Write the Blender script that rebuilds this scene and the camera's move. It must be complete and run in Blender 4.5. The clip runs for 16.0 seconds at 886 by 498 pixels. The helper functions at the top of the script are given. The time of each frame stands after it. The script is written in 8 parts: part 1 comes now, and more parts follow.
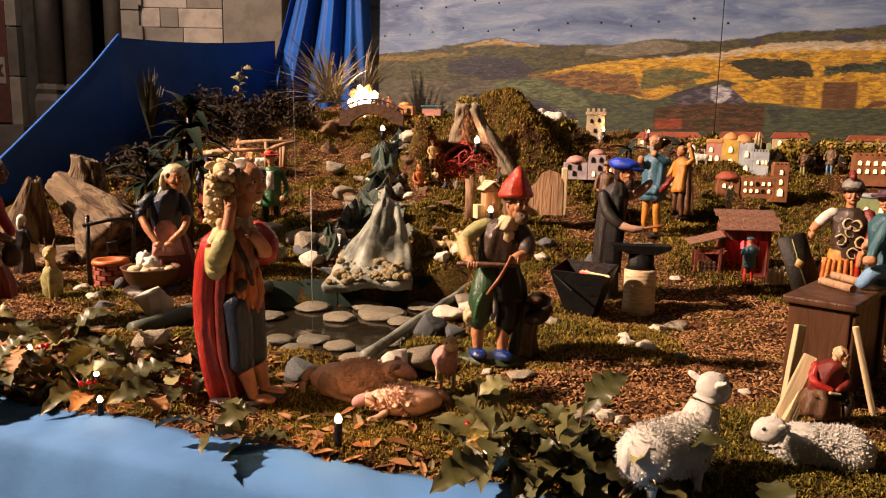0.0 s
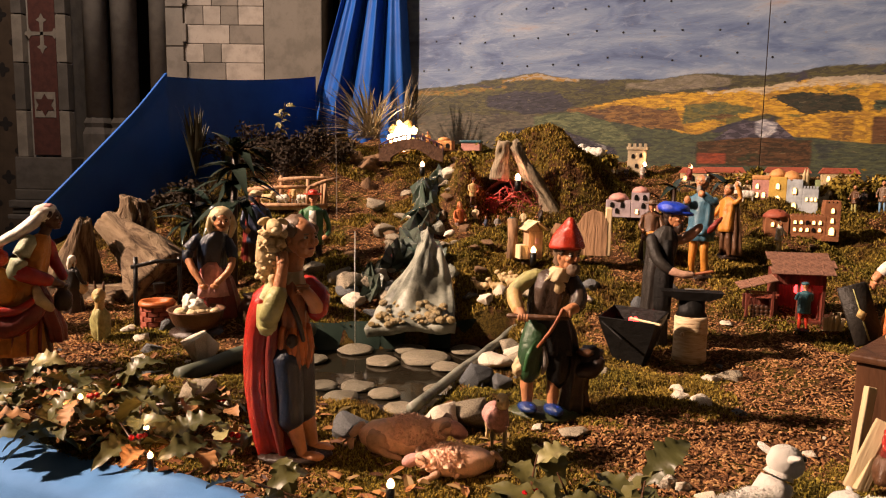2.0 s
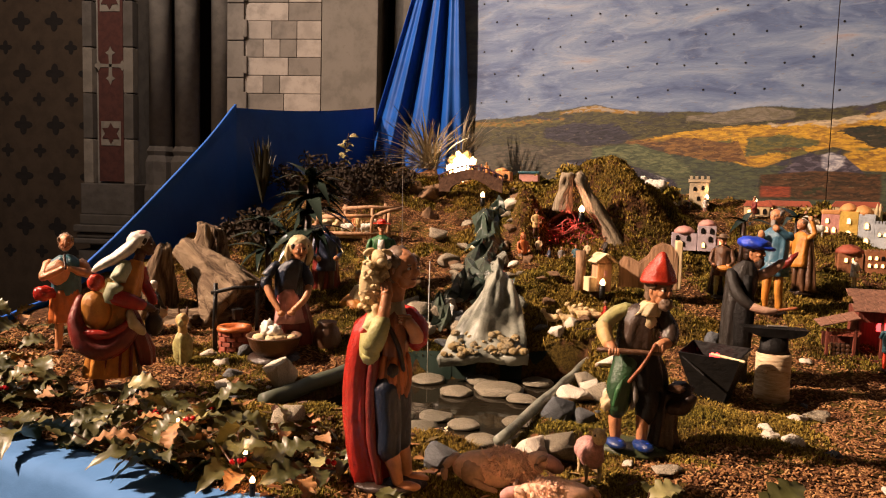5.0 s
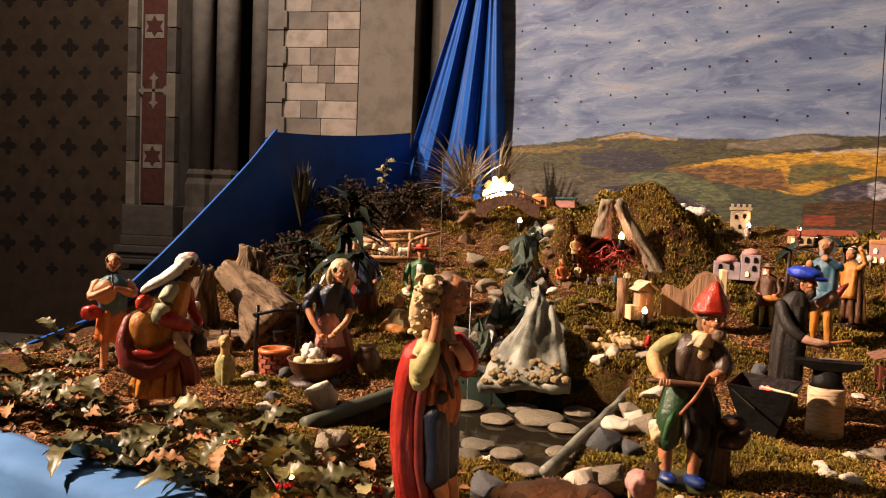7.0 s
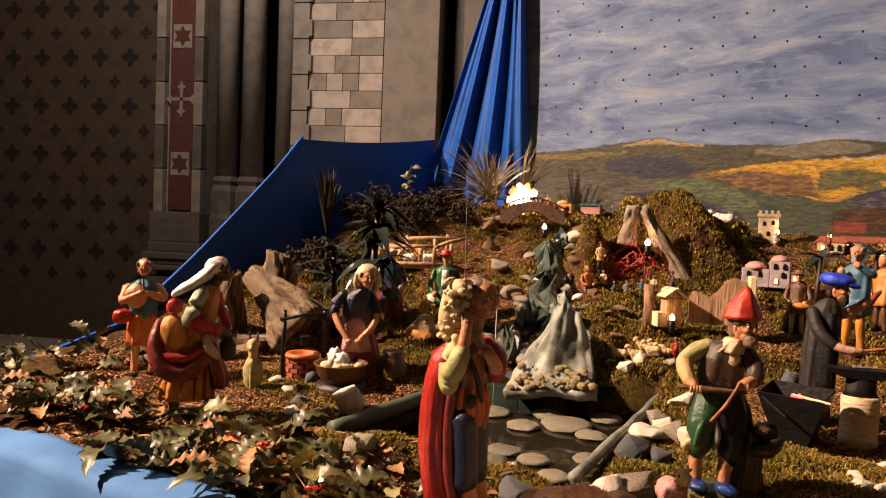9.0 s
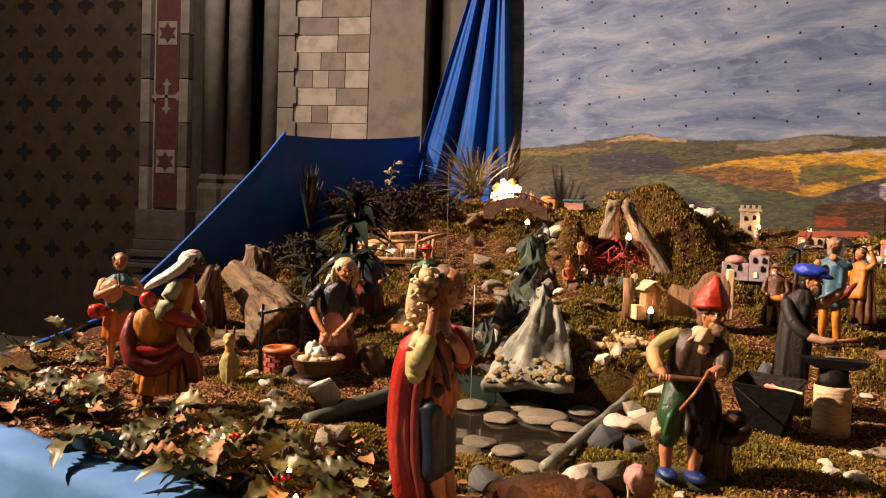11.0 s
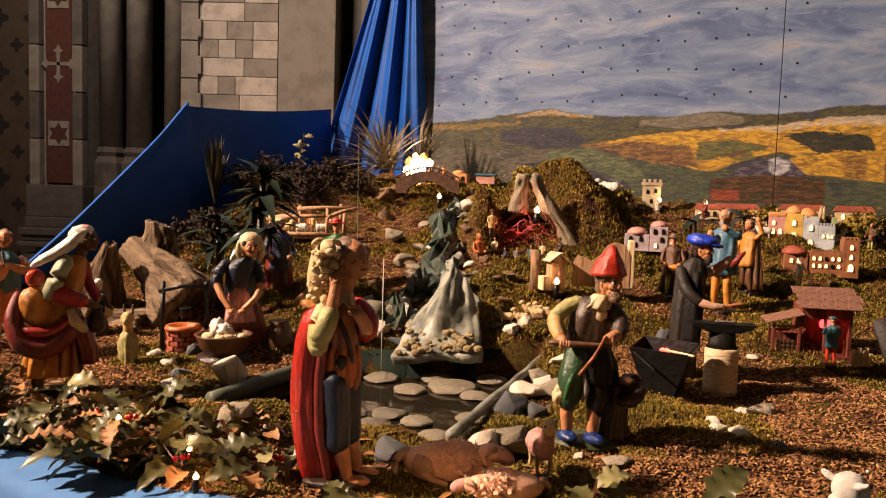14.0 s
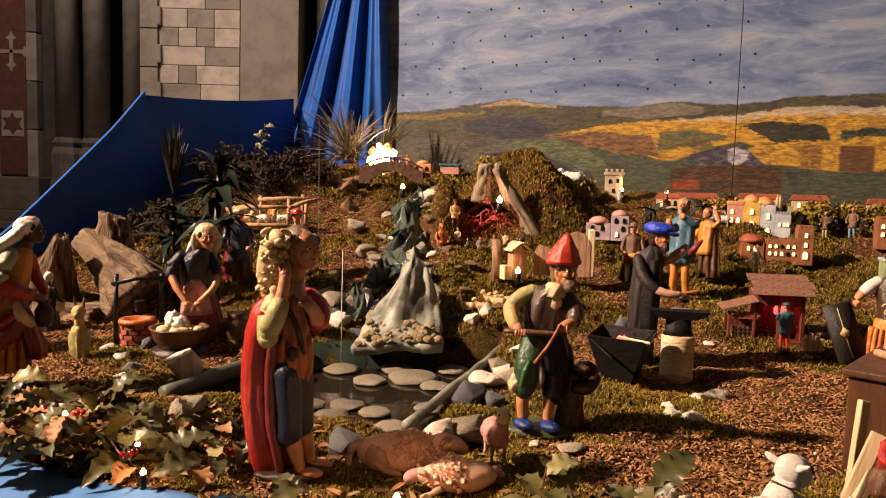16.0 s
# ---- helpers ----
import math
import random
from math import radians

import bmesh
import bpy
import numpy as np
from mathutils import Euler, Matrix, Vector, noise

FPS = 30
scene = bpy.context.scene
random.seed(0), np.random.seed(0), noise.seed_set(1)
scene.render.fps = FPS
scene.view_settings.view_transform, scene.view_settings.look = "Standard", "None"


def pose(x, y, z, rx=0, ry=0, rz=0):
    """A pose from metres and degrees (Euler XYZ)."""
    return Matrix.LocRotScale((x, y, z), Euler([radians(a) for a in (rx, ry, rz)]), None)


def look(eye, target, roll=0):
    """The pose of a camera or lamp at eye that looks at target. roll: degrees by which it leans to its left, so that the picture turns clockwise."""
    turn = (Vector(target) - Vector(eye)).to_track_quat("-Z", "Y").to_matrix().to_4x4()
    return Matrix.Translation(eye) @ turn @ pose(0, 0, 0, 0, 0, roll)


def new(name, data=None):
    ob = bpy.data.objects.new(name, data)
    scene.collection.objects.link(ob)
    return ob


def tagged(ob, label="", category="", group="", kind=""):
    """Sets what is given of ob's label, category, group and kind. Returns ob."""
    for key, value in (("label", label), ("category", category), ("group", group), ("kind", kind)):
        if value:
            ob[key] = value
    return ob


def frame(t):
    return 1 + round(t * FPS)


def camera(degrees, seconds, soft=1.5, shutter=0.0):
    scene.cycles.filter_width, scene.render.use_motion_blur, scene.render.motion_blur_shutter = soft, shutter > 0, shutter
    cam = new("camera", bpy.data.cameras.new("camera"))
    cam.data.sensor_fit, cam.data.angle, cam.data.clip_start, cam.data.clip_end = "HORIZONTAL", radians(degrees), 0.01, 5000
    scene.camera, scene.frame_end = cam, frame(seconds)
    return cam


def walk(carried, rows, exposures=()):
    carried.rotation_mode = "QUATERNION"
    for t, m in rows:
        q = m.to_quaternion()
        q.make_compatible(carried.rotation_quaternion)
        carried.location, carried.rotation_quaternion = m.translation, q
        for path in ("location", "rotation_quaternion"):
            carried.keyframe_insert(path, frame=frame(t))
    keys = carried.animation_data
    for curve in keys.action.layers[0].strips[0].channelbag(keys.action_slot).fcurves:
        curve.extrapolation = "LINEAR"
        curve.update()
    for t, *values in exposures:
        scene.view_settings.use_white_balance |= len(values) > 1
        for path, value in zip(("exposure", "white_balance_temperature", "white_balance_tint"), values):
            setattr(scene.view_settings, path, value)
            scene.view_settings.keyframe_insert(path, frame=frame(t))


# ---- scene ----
cam = camera(64.7, 16.0, 1.1)
PATH = [
    (0, (0.008, -0.001, 0.555), (0.0, 1.974, 0.242), 1.1),
    (0.5, (-0.01, 0.002, 0.564), (-0.049, 1.979, 0.266), 1.2),
    (1, (-0.019, 0.007, 0.578), (-0.072, 1.988, 0.307), 1.2),
    (1.5, (-0.021, 0.019, 0.593), (-0.096, 2.001, 0.339), 1.2),
    (2, (-0.028, 0.025, 0.603), (-0.13, 2.007, 0.361), 1.0),
    (2.5, (-0.043, 0.021, 0.611), (-0.158, 2.004, 0.376), 1.0),
    (3, (-0.07, 0.009, 0.614), (-0.193, 1.994, 0.401), 1.0),
    (3.5, (-0.092, 0.005, 0.609), (-0.235, 1.99, 0.41), 1.2),
    (4, (-0.111, 0.007, 0.605), (-0.269, 1.992, 0.417), 1.5),
    (4.2, (-0.114, 0.001, 0.607), (-0.284, 1.985, 0.422), 1.5),
    (6.5, (-0.17, 0.008, 0.609), (-0.445, 1.986, 0.501), 2.1),
    (7, (-0.172, 0.005, 0.609), (-0.471, 1.98, 0.513), 2.2),
    (7.5, (-0.179, -0.004, 0.608), (-0.504, 1.968, 0.522), 2.3),
    (8, (-0.187, -0.006, 0.609), (-0.534, 1.962, 0.53), 2.3),
    (8.2, (-0.187, -0.003, 0.608), (-0.547, 1.962, 0.531), 2.3),
    (10.5, (-0.156, 0.001, 0.592), (-0.517, 1.967, 0.514), 2.2),
    (11, (-0.142, 0.007, 0.587), (-0.479, 1.977, 0.508), 2.1),
    (11.5, (-0.135, 0.015, 0.585), (-0.395, 1.996, 0.497), 2.1),
    (12, (-0.132, 0.015, 0.582), (-0.356, 2.0, 0.49), 1.9),
    (12.5, (-0.131, 0.017, 0.582), (-0.312, 2.006, 0.477), 1.9),
    (13, (-0.126, 0.017, 0.58), (-0.275, 2.008, 0.464), 1.9),
    (13.5, (-0.12, 0.015, 0.579), (-0.242, 2.007, 0.45), 1.9),
    (14, (-0.117, 0.012, 0.58), (-0.217, 2.004, 0.44), 1.9),
    (14.5, (-0.11, 0.017, 0.577), (-0.188, 2.01, 0.43), 1.9),
    (15, (-0.104, 0.021, 0.576), (-0.16, 2.014, 0.423), 1.9),
    (15.5, (-0.094, 0.021, 0.576), (-0.129, 2.014, 0.418), 1.7),
    (16, (-0.087, 0.022, 0.577), (-0.1, 2.016, 0.414), 1.7),
]
walk(cam, [(t, look(eye, target, roll)) for t, eye, target, roll in PATH])

# ---- light ----
world = bpy.data.worlds.new("church_dusk")
scene.world = world
world.use_nodes = True
world.node_tree.nodes["Background"].inputs[0].default_value = (0.9, 0.75, 0.55, 1)
world.node_tree.nodes["Background"].inputs[1].default_value = 0.008


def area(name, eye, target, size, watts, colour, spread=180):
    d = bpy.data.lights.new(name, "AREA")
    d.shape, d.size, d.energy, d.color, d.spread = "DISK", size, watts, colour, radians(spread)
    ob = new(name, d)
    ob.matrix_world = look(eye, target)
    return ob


def point_light(place, watts, colour, size=0.01):
    d = bpy.data.lights.new("point_light", "POINT")
    d.energy, d.color, d.shadow_soft_size = watts, colour, size
    ob = new("point_light", d)
    ob.location = place
    return ob


area("stage_spotlight", (-6.3, 0.7, 4.95), (0.85, 2.45, 0.3), 0.33, 500, (1.0, 0.69, 0.50), 84)
# Unseen weak overhead fill, added to lift the dark of the closed room.
area("nave_fill", (1.5, -2.5, 4.4), (0.3, 2.5, 0.3), 1.6, 9, (1.0, 0.74, 0.52))
# Second unseen fill, added to brighten the stonework behind the table.
area("wall_fill", (-3.2, 3.7, 4.8), (-3.8, 6.6, 1.5), 0.8, 180, (1.0, 0.80, 0.68))
scene.view_settings.exposure = 0.0

# ---- materials ----
class Nodes:
    """Short-hand for one node material."""

    def __init__(self, name, rough=0.6, metal=0.0, spec=0.5):
        self.m = bpy.data.materials.new(name)
        self.m.use_nodes = True
        self.t = self.m.node_tree
        self.b = self.t.nodes["Principled BSDF"]
        self.b.inputs["Roughness"].default_value = rough
        self.b.inputs["Metallic"].default_value = metal
        self.b.inputs["Specular IOR Level"].default_value = spec
        self.co = self.n("ShaderNodeTexCoord").outputs["Object"]

    def n(self, kind, **kw):
        node = self.t.nodes.new(kind)
        for k, v in kw.items():
            if k in ("operation", "blend_type", "data_type", "noise_dimensions", "feature", "interpolation", "wave_type", "bands_direction"):
                if k == "operation":
                    node.operation = v
                elif k == "blend_type":
                    node.blend_type = v
                elif k == "data_type":
                    node.data_type = v
                elif k == "noise_dimensions":
                    node.noise_dimensions = v
                elif k == "feature":
                    node.feature = v
        return node

    def link(self, a, b):
        self.t.links.new(a, b)

    def put(self, sock, v):
        if isinstance(v, bpy.types.NodeSocket):
            self.link(v, sock)
        else:
            sock.default_value = v

    def noise(self, scale, detail=4.0, rough=0.55, vec=None, stretch=None, distort=0.0):
        vec = vec or self.co
        if stretch:
            mp = self.n("ShaderNodeMapping")
            mp.inputs["Scale"].default_value = stretch
            self.link(vec, mp.inputs[0])
            vec = mp.outputs[0]
        nd = self.n("ShaderNodeTexNoise")
        nd.inputs["Scale"].default_value = scale
        nd.inputs["Detail"].default_value = detail
        nd.inputs["Roughness"].default_value = rough
        nd.inputs["Distortion"].default_value = distort
        self.link(vec, nd.inputs["Vector"])
        return nd.outputs["Fac"]

    def ramp(self, fac, stops):
        r = self.n("ShaderNodeValToRGB")
        els = r.color_ramp.elements
        while len(els) < len(stops):
            els.new(0.5)
        for e, (p, c) in zip(els, stops):
            e.position = p
            e.color = (*c, 1) if len(c) == 3 else c
        self.link(fac, r.inputs[0])
        return r.outputs[0]

    def mix(self, fac, a, b, mode="MIX"):
        x = self.n("ShaderNodeMix", data_type="RGBA", blend_type=mode)
        self.put(x.inputs[0], fac)
        for sock, v in ((x.inputs[6], a), (x.inputs[7], b)):
            self.put(sock, v if isinstance(v, bpy.types.NodeSocket) else (*v, 1))
        return x.outputs[2]

    def math(self, op, a, b=0.0, c=0.0):
        x = self.n("ShaderNodeMath", operation=op)
        self.put(x.inputs[0], a)
        self.put(x.inputs[1], b)
        self.put(x.inputs[2], c)
        return x.outputs[0]

    def step(self, lo, hi, v):
        x = self.n("ShaderNodeMapRange")
        x.interpolation_type = "SMOOTHSTEP"
        x.inputs[1].default_value, x.inputs[2].default_value = lo, hi
        self.put(x.inputs[0], v)
        return x.outputs[0]

    def random(self):
        return self.n("ShaderNodeObjectInfo").outputs["Random"]

    def island(self):
        return self.n("ShaderNodeNewGeometry").outputs["Random Per Island"]

    def colour(self, v):
        self.put(self.b.inputs["Base Color"], v if isinstance(v, bpy.types.NodeSocket) else (*v, 1))
        return self

    def bump(self, h, strength=0.3, dist=0.005):
        x = self.n("ShaderNodeBump")
        x.inputs["Strength"].default_value = strength
        x.inputs["Distance"].default_value = dist
        self.link(h, x.inputs["Height"])
        self.link(x.outputs[0], self.b.inputs["Normal"])
        return self


def tint(c, k):
    return tuple(min(1.0, v * k) for v in c)


def paint(name, c, rough=0.42, wear=0.35, scale=60, spec=0.5):
    """Hand-painted plaster or wood: grain, dirt in patches, fine relief."""
    s = Nodes(name, rough, 0, spec)
    big = s.noise(scale * 0.25, 3)
    fine = s.noise(scale * 2, 5, 0.7)
    col = s.ramp(big, [(0.3, tint(c, 1 - wear)), (0.55, c), (0.8, tint(c, 1 + wear * 0.6))])
    dirt = s.step(0.52, 0.66, fine)
    streak = s.step(0.5, 0.7, s.noise(scale * 0.45, 4, 0.6, stretch=(1, 1, 0.3)))
    col = s.mix(s.math("MULTIPLY", streak, 0.22), col, tint(c, 0.30))
    s.colour(s.mix(s.math("MULTIPLY", dirt, 0.32), col, tint(c, 0.38)))
    s.put(s.b.inputs["Roughness"], s.math("MULTIPLY_ADD", fine, 0.3, rough - 0.22))
    return s.bump(s.noise(scale * 0.8, 6, 0.65), 0.35, 0.012).m


def stone(name, c, c2, scale=22, rough=0.85, deep=0.42):
    s = Nodes(name, rough, 0, 0.3)
    a = s.noise(scale, 6, 0.65)
    v = s.mix(s.random(), c, c2)
    col = s.mix(s.step(0.36, 0.60, a), tint(c2, deep), v)
    col = s.mix(s.math("MULTIPLY", s.step(0.58, 0.7, s.noise(scale * 4, 4, 0.7)), 1.2 - deep), col, tint(c, 0.5))
    s.colour(col)
    return s.bump(s.noise(scale * 2.5, 8, 0.7), 0.6, 0.006).m


def wood(name, c, scale=14, rough=0.7, axis=(1, 1, 0.12)):
    s = Nodes(name, rough, 0, 0.3)
    g = s.noise(scale * 4, 5, 0.6, stretch=axis, distort=0.6)
    col = s.ramp(g, [(0.3, tint(c, 0.45)), (0.5, c), (0.72, tint(c, 1.4))])
    s.colour(s.mix(s.math("MULTIPLY", s.step(0.55, 0.75, s.noise(scale, 3)), 0.5), col, tint(c, 0.4)))
    return s.bump(g, 0.8, 0.008).m


def glow(name, c, strength):
    s = Nodes(name)
    s.colour(c)
    s.b.inputs["Emission Color"].default_value = (*c, 1)
    s.b.inputs["Emission Strength"].default_value = strength
    return s.m


def leafy(name, c, c2, edge=None, rough=0.35):
    s = Nodes(name, rough, 0, 0.28)
    v = s.mix(s.random(), c, c2)
    v = s.mix(s.math("MULTIPLY", s.island(), 0.5), v, tint(c, 1.5))
    v = s.mix(s.step(0.55, 0.75, s.noise(45, 4)), v, tint(c2, 0.55))
    s.colour(v)
    return s.bump(s.noise(90, 3), 0.3, 0.002).m


RED, DARKRED = (0.36, 0.022, 0.015), (0.17, 0.02, 0.015)
SKIN, DARKSKIN = (0.50, 0.22, 0.10), (0.09, 0.035, 0.018)
P = {
    "red": paint("red_paint", RED, 0.3), "darkred": paint("dark_red_paint", DARKRED, 0.4),
    "hat_red": paint("hat_red_paint", (0.45, 0.035, 0.015), 0.32), "skin": paint("skin_paint", SKIN, 0.4, 0.3),
    "darkskin": paint("dark_skin_paint", DARKSKIN, 0.4), "blue": paint("navy_paint", (0.025, 0.035, 0.07), 0.4),
    "bright_blue": paint("bright_blue_paint", (0.015, 0.05, 0.5), 0.4), "teal": paint("teal_paint", (0.03, 0.10, 0.13), 0.45),
    "green": paint("green_paint", (0.03, 0.11, 0.035), 0.4), "olive": paint("pale_olive_paint", (0.36, 0.34, 0.13), 0.45),
    "cream": paint("cream_paint", (0.55, 0.43, 0.24), 0.5), "white": paint("white_paint", (0.70, 0.66, 0.58), 0.55),
    "ochre": paint("ochre_paint", (0.50, 0.20, 0.03), 0.45), "orange": paint("orange_paint", (0.48, 0.13, 0.03), 0.45),
    "black": paint("black_paint", (0.008, 0.0075, 0.007), 0.38, 0.3, 60, 0.3), "brown": paint("brown_paint", (0.10, 0.045, 0.02), 0.45),
    "dark": paint("dark_brown_paint", (0.026, 0.014, 0.009), 0.42, 0.35, 60, 0.35), "grey": paint("grey_paint", (0.22, 0.20, 0.18), 0.55),
    "coat": paint("charcoal_paint", (0.024, 0.021, 0.018), 0.5, 0.35, 60, 0.25), "yellow": paint("yellow_paint", (0.55, 0.34, 0.05), 0.5),
    "hair": paint("grey_brown_hair_paint", (0.16, 0.10, 0.06), 0.5), "gold": paint("straw_paint", (0.50, 0.34, 0.13), 0.5),
    "shoe_blue": paint("shoe_blue_paint", (0.01, 0.03, 0.14), 0.3), "base_green": paint("mossy_base_paint", (0.045, 0.055, 0.02), 0.4), "vest": paint("brown_waistcoat_paint", (0.05, 0.032, 0.022), 0.3),
    "tunic_blue": paint("slate_blue_tunic_paint", (0.05, 0.13, 0.19), 0.42), "leg_green": paint("dark_green_breeches_paint", (0.022, 0.062, 0.024), 0.38), "sage": paint("pale_sage_paint", (0.30, 0.32, 0.20), 0.45), "purple": paint("plum_paint", (0.07, 0.02, 0.04), 0.6), "pink": paint("faded_pink_paint", (0.50, 0.25, 0.22), 0.6),
    "sky": paint("pale_blue_paint", (0.16, 0.30, 0.48), 0.5), "fleece": paint("painted_fleece", (0.60, 0.44, 0.22), 0.7, 0.3, 90),
    "pigpink": paint("terracotta_pink_paint", (0.80, 0.48, 0.33), 0.6, 0.2, 60), "tunic": paint("worn_rust_tunic_paint", (0.27, 0.085, 0.03), 0.45, 0.5), "navy": paint("dark_navy_paint", (0.008, 0.015, 0.034), 0.40), "ramgrey": paint("greyish_tan_paint", (0.45, 0.27, 0.18), 0.6, 0.3, 60), "iron": paint("black_iron", (0.007, 0.0065, 0.006), 0.6, 0.4, 60, 0.15),
}


def wool_mat():
    s = Nodes("white_wool", 0.95, 0, 0.1)
    a = s.noise(160, 5, 0.8)
    s.colour(s.ramp(a, [(0.3, (0.72, 0.67, 0.58)), (0.65, (0.88, 0.85, 0.80))]))
    s.bump(a, 0.8, 0.006)
    return s.m


P["wool"] = wool_mat()
ROCK_PALE = stone("pale_limestone", (0.76, 0.68, 0.56), (0.60, 0.53, 0.42), 26, 0.85, 0.66)
ROCK_GREY = stone("blue_grey_stone", (0.17, 0.17, 0.17), (0.10, 0.11, 0.12))
ROCK_TAN = stone("tan_field_stone", (0.44, 0.38, 0.28), (0.27, 0.23, 0.165))
PEBBLE = stone("yellow_pebble", (0.42, 0.29, 0.10), (0.30, 0.25, 0.15), 40, 0.4)
SLATE = stone("wet_flat_stone", (0.36, 0.31, 0.22), (0.20, 0.18, 0.13), 30, 0.3)
CORK = wood("cork_bark", (0.22, 0.13, 0.07), 16, 0.9, (1, 1, 0.25))
PLANK = wood("raw_pine", (0.56, 0.43, 0.25), 5, 0.7)
TWIG = wood("peeled_branch", (0.34, 0.20, 0.11), 16)
DARKWOOD = wood("dark_stained_wood", (0.07, 0.03, 0.014), 6, 0.42)
REDWOOD = wood("red_brown_wood", (0.12, 0.03, 0.018), 16, 0.6)


def drift_mat():
    s = Nodes("weathered_driftwood", 0.85, 0, 0.25)
    g = s.noise(16, 6, 0.65, stretch=(0.25, 1.2, 1.2), distort=1.2)
    col = s.ramp(g, [(0.34, (0.015, 0.009, 0.005)), (0.42, (0.075, 0.047, 0.027)), (0.52, (0.19, 0.135, 0.082)), (0.72, (0.29, 0.22, 0.14))])
    s.colour(s.mix(s.math("MULTIPLY", s.step(0.52, 0.68, s.noise(6, 4)), 0.5), col, (0.10, 0.065, 0.038)))
    return s.bump(g, 1.0, 0.03).m


DRIFT = drift_mat()


def birch_mat():
    s = Nodes("birch_bark", 0.75)
    a = s.noise(26, 4, 0.6, stretch=(1, 1, 5))
    c = s.ramp(a, [(0.28, (0.16, 0.09, 0.05)), (0.42, (0.46, 0.33, 0.19)), (0.7, (0.60, 0.48, 0.32))])
    s.colour(s.mix(s.step(0.6, 0.75, s.noise(12, 3)), c, (0.25, 0.16, 0.09)))
    return s.bump(a, 0.5, 0.004).m


def ground_mat():
    """Bark mulch with patches of moss and bare earth."""
    s = Nodes("mulch_and_moss_ground", 0.95, 0, 0.1)
    fine = s.noise(70, 6, 0.75)
    mid = s.noise(9, 5, 0.6)
    mulch = s.ramp(fine, [(0.34, (0.010, 0.005, 0.003)), (0.5, (0.07, 0.032, 0.014)), (0.68, (0.16, 0.08, 0.035))])
    moss = s.ramp(s.noise(120, 5, 0.8), [(0.34, (0.008, 0.006, 0.002)), (0.52, (0.09, 0.06, 0.013)), (0.72, (0.19, 0.13, 0.028))])
    s.colour(s.mix(s.step(0.47, 0.56, mid), mulch, moss))
    return s.bump(s.noise(95, 8, 0.8), 0.9, 0.012).m


def moss_mat():
    s = Nodes("dry_moss", 0.9, 0, 0.15)
    r = s.island()
    c = s.ramp(r, [(0.0, (0.055, 0.034, 0.008)), (0.35, (0.15, 0.098, 0.018)), (0.75, (0.27, 0.185, 0.03)), (1.0, (0.40, 0.28, 0.055))])
    b = s.step(0.42, 0.6, s.noise(3.2, 3))
    c = s.mix(s.step(0.50, 0.66, s.noise(7, 4)), c, s.ramp(r, [(0.0, (0.02, 0.009, 0.004)), (1.0, (0.16, 0.08, 0.025))]))
    s.colour(s.mix(b, c, s.ramp(r, [(0.0, (0.02, 0.016, 0.004)), (0.6, (0.13, 0.10, 0.014)), (1.0, (0.30, 0.23, 0.035))])))
    return s.m


def chip_mat():
    s = Nodes("bark_chips", 0.85, 0, 0.2)
    s.colour(s.ramp(s.island(), [(0.0, (0.08, 0.034, 0.015)), (0.4, (0.20, 0.09, 0.036)), (0.75, (0.32, 0.16, 0.062)), (1.0, (0.44, 0.26, 0.11))]))
    return s.m


def cloth_mat(name, c, rough=0.75):
    s = Nodes(name, rough, 0, 0.25)
    w = s.noise(300, 2)
    b = s.noise(5, 4)
    s.colour(s.mix(s.step(0.4, 0.7, b), c, tint(c, 0.78)))
    s.put(s.b.inputs["Roughness"], s.math("MULTIPLY_ADD", b, 0.2, rough - 0.1))
    return s.bump(s.math("ADD", s.math("MULTIPLY", w, 0.15), s.noise(18, 3)), 0.35, 0.006).m


BIRCH, GROUND, MOSS, CHIP = birch_mat(), ground_mat(), moss_mat(), chip_mat()
BLUE_CLOTH = cloth_mat("royal_blue_satin", (0.008, 0.072, 0.33), 0.5)
PALE_CLOTH = cloth_mat("pale_blue_paper_cloth", (0.075, 0.20, 0.45), 0.8)
HOLLY = leafy("holly_leaf", (0.040, 0.042, 0.014), (0.100, 0.090, 0.030), rough=0.40)
HOLLY_PALE = leafy("pale_holly_underside", (0.19, 0.175, 0.07), (0.28, 0.24, 0.11), rough=0.42)
HOLLY_DRY = leafy("dry_brown_leaf", (0.32, 0.16, 0.06), (0.20, 0.10, 0.04), rough=0.6)
BERRY = paint("red_berry", (0.35, 0.01, 0.015), 0.2)
PALM_LEAF = leafy("dark_plastic_palm_leaf", (0.010, 0.018, 0.014), (0.026, 0.036, 0.028), rough=0.17)
FROND = leafy("dry_palm_frond", (0.24, 0.19, 0.12), (0.06, 0.055, 0.035), rough=0.42)
DARKFROND = leafy("dark_palm_frond", (0.018, 0.02, 0.01), (0.03, 0.025, 0.012), rough=0.6)
BRUSH = leafy("dark_heather_brush", (0.018, 0.011, 0.006), (0.03, 0.019, 0.009), rough=0.9)
MUD = stone("pond_mud", (0.045, 0.034, 0.022), (0.03, 0.024, 0.016), 12, 0.6)
TARP = cloth_mat("dark_green_pond_liner", (0.014, 0.024, 0.018), 0.4)
RIM_CLOTH = cloth_mat("grey_green_liner_roll", (0.075, 0.085, 0.06), 0.5)
LEDGE = stone("painted_grey_plaster_rock", (0.36, 0.36, 0.30), (0.22, 0.235, 0.19), 13, 0.32)
WARM_BULB = glow("warm_bulb_glass", (1.0, 0.55, 0.25), 9)
FIRE_BULB = glow("white_hot_bulb", (1.0, 0.75, 0.42), 22)
RED_BULB = glow("red_ember_glow", (1.0, 0.05, 0.05), 5)
WINDOW_LIT = glow("lit_window", (1.0, 0.55, 0.2), 4)


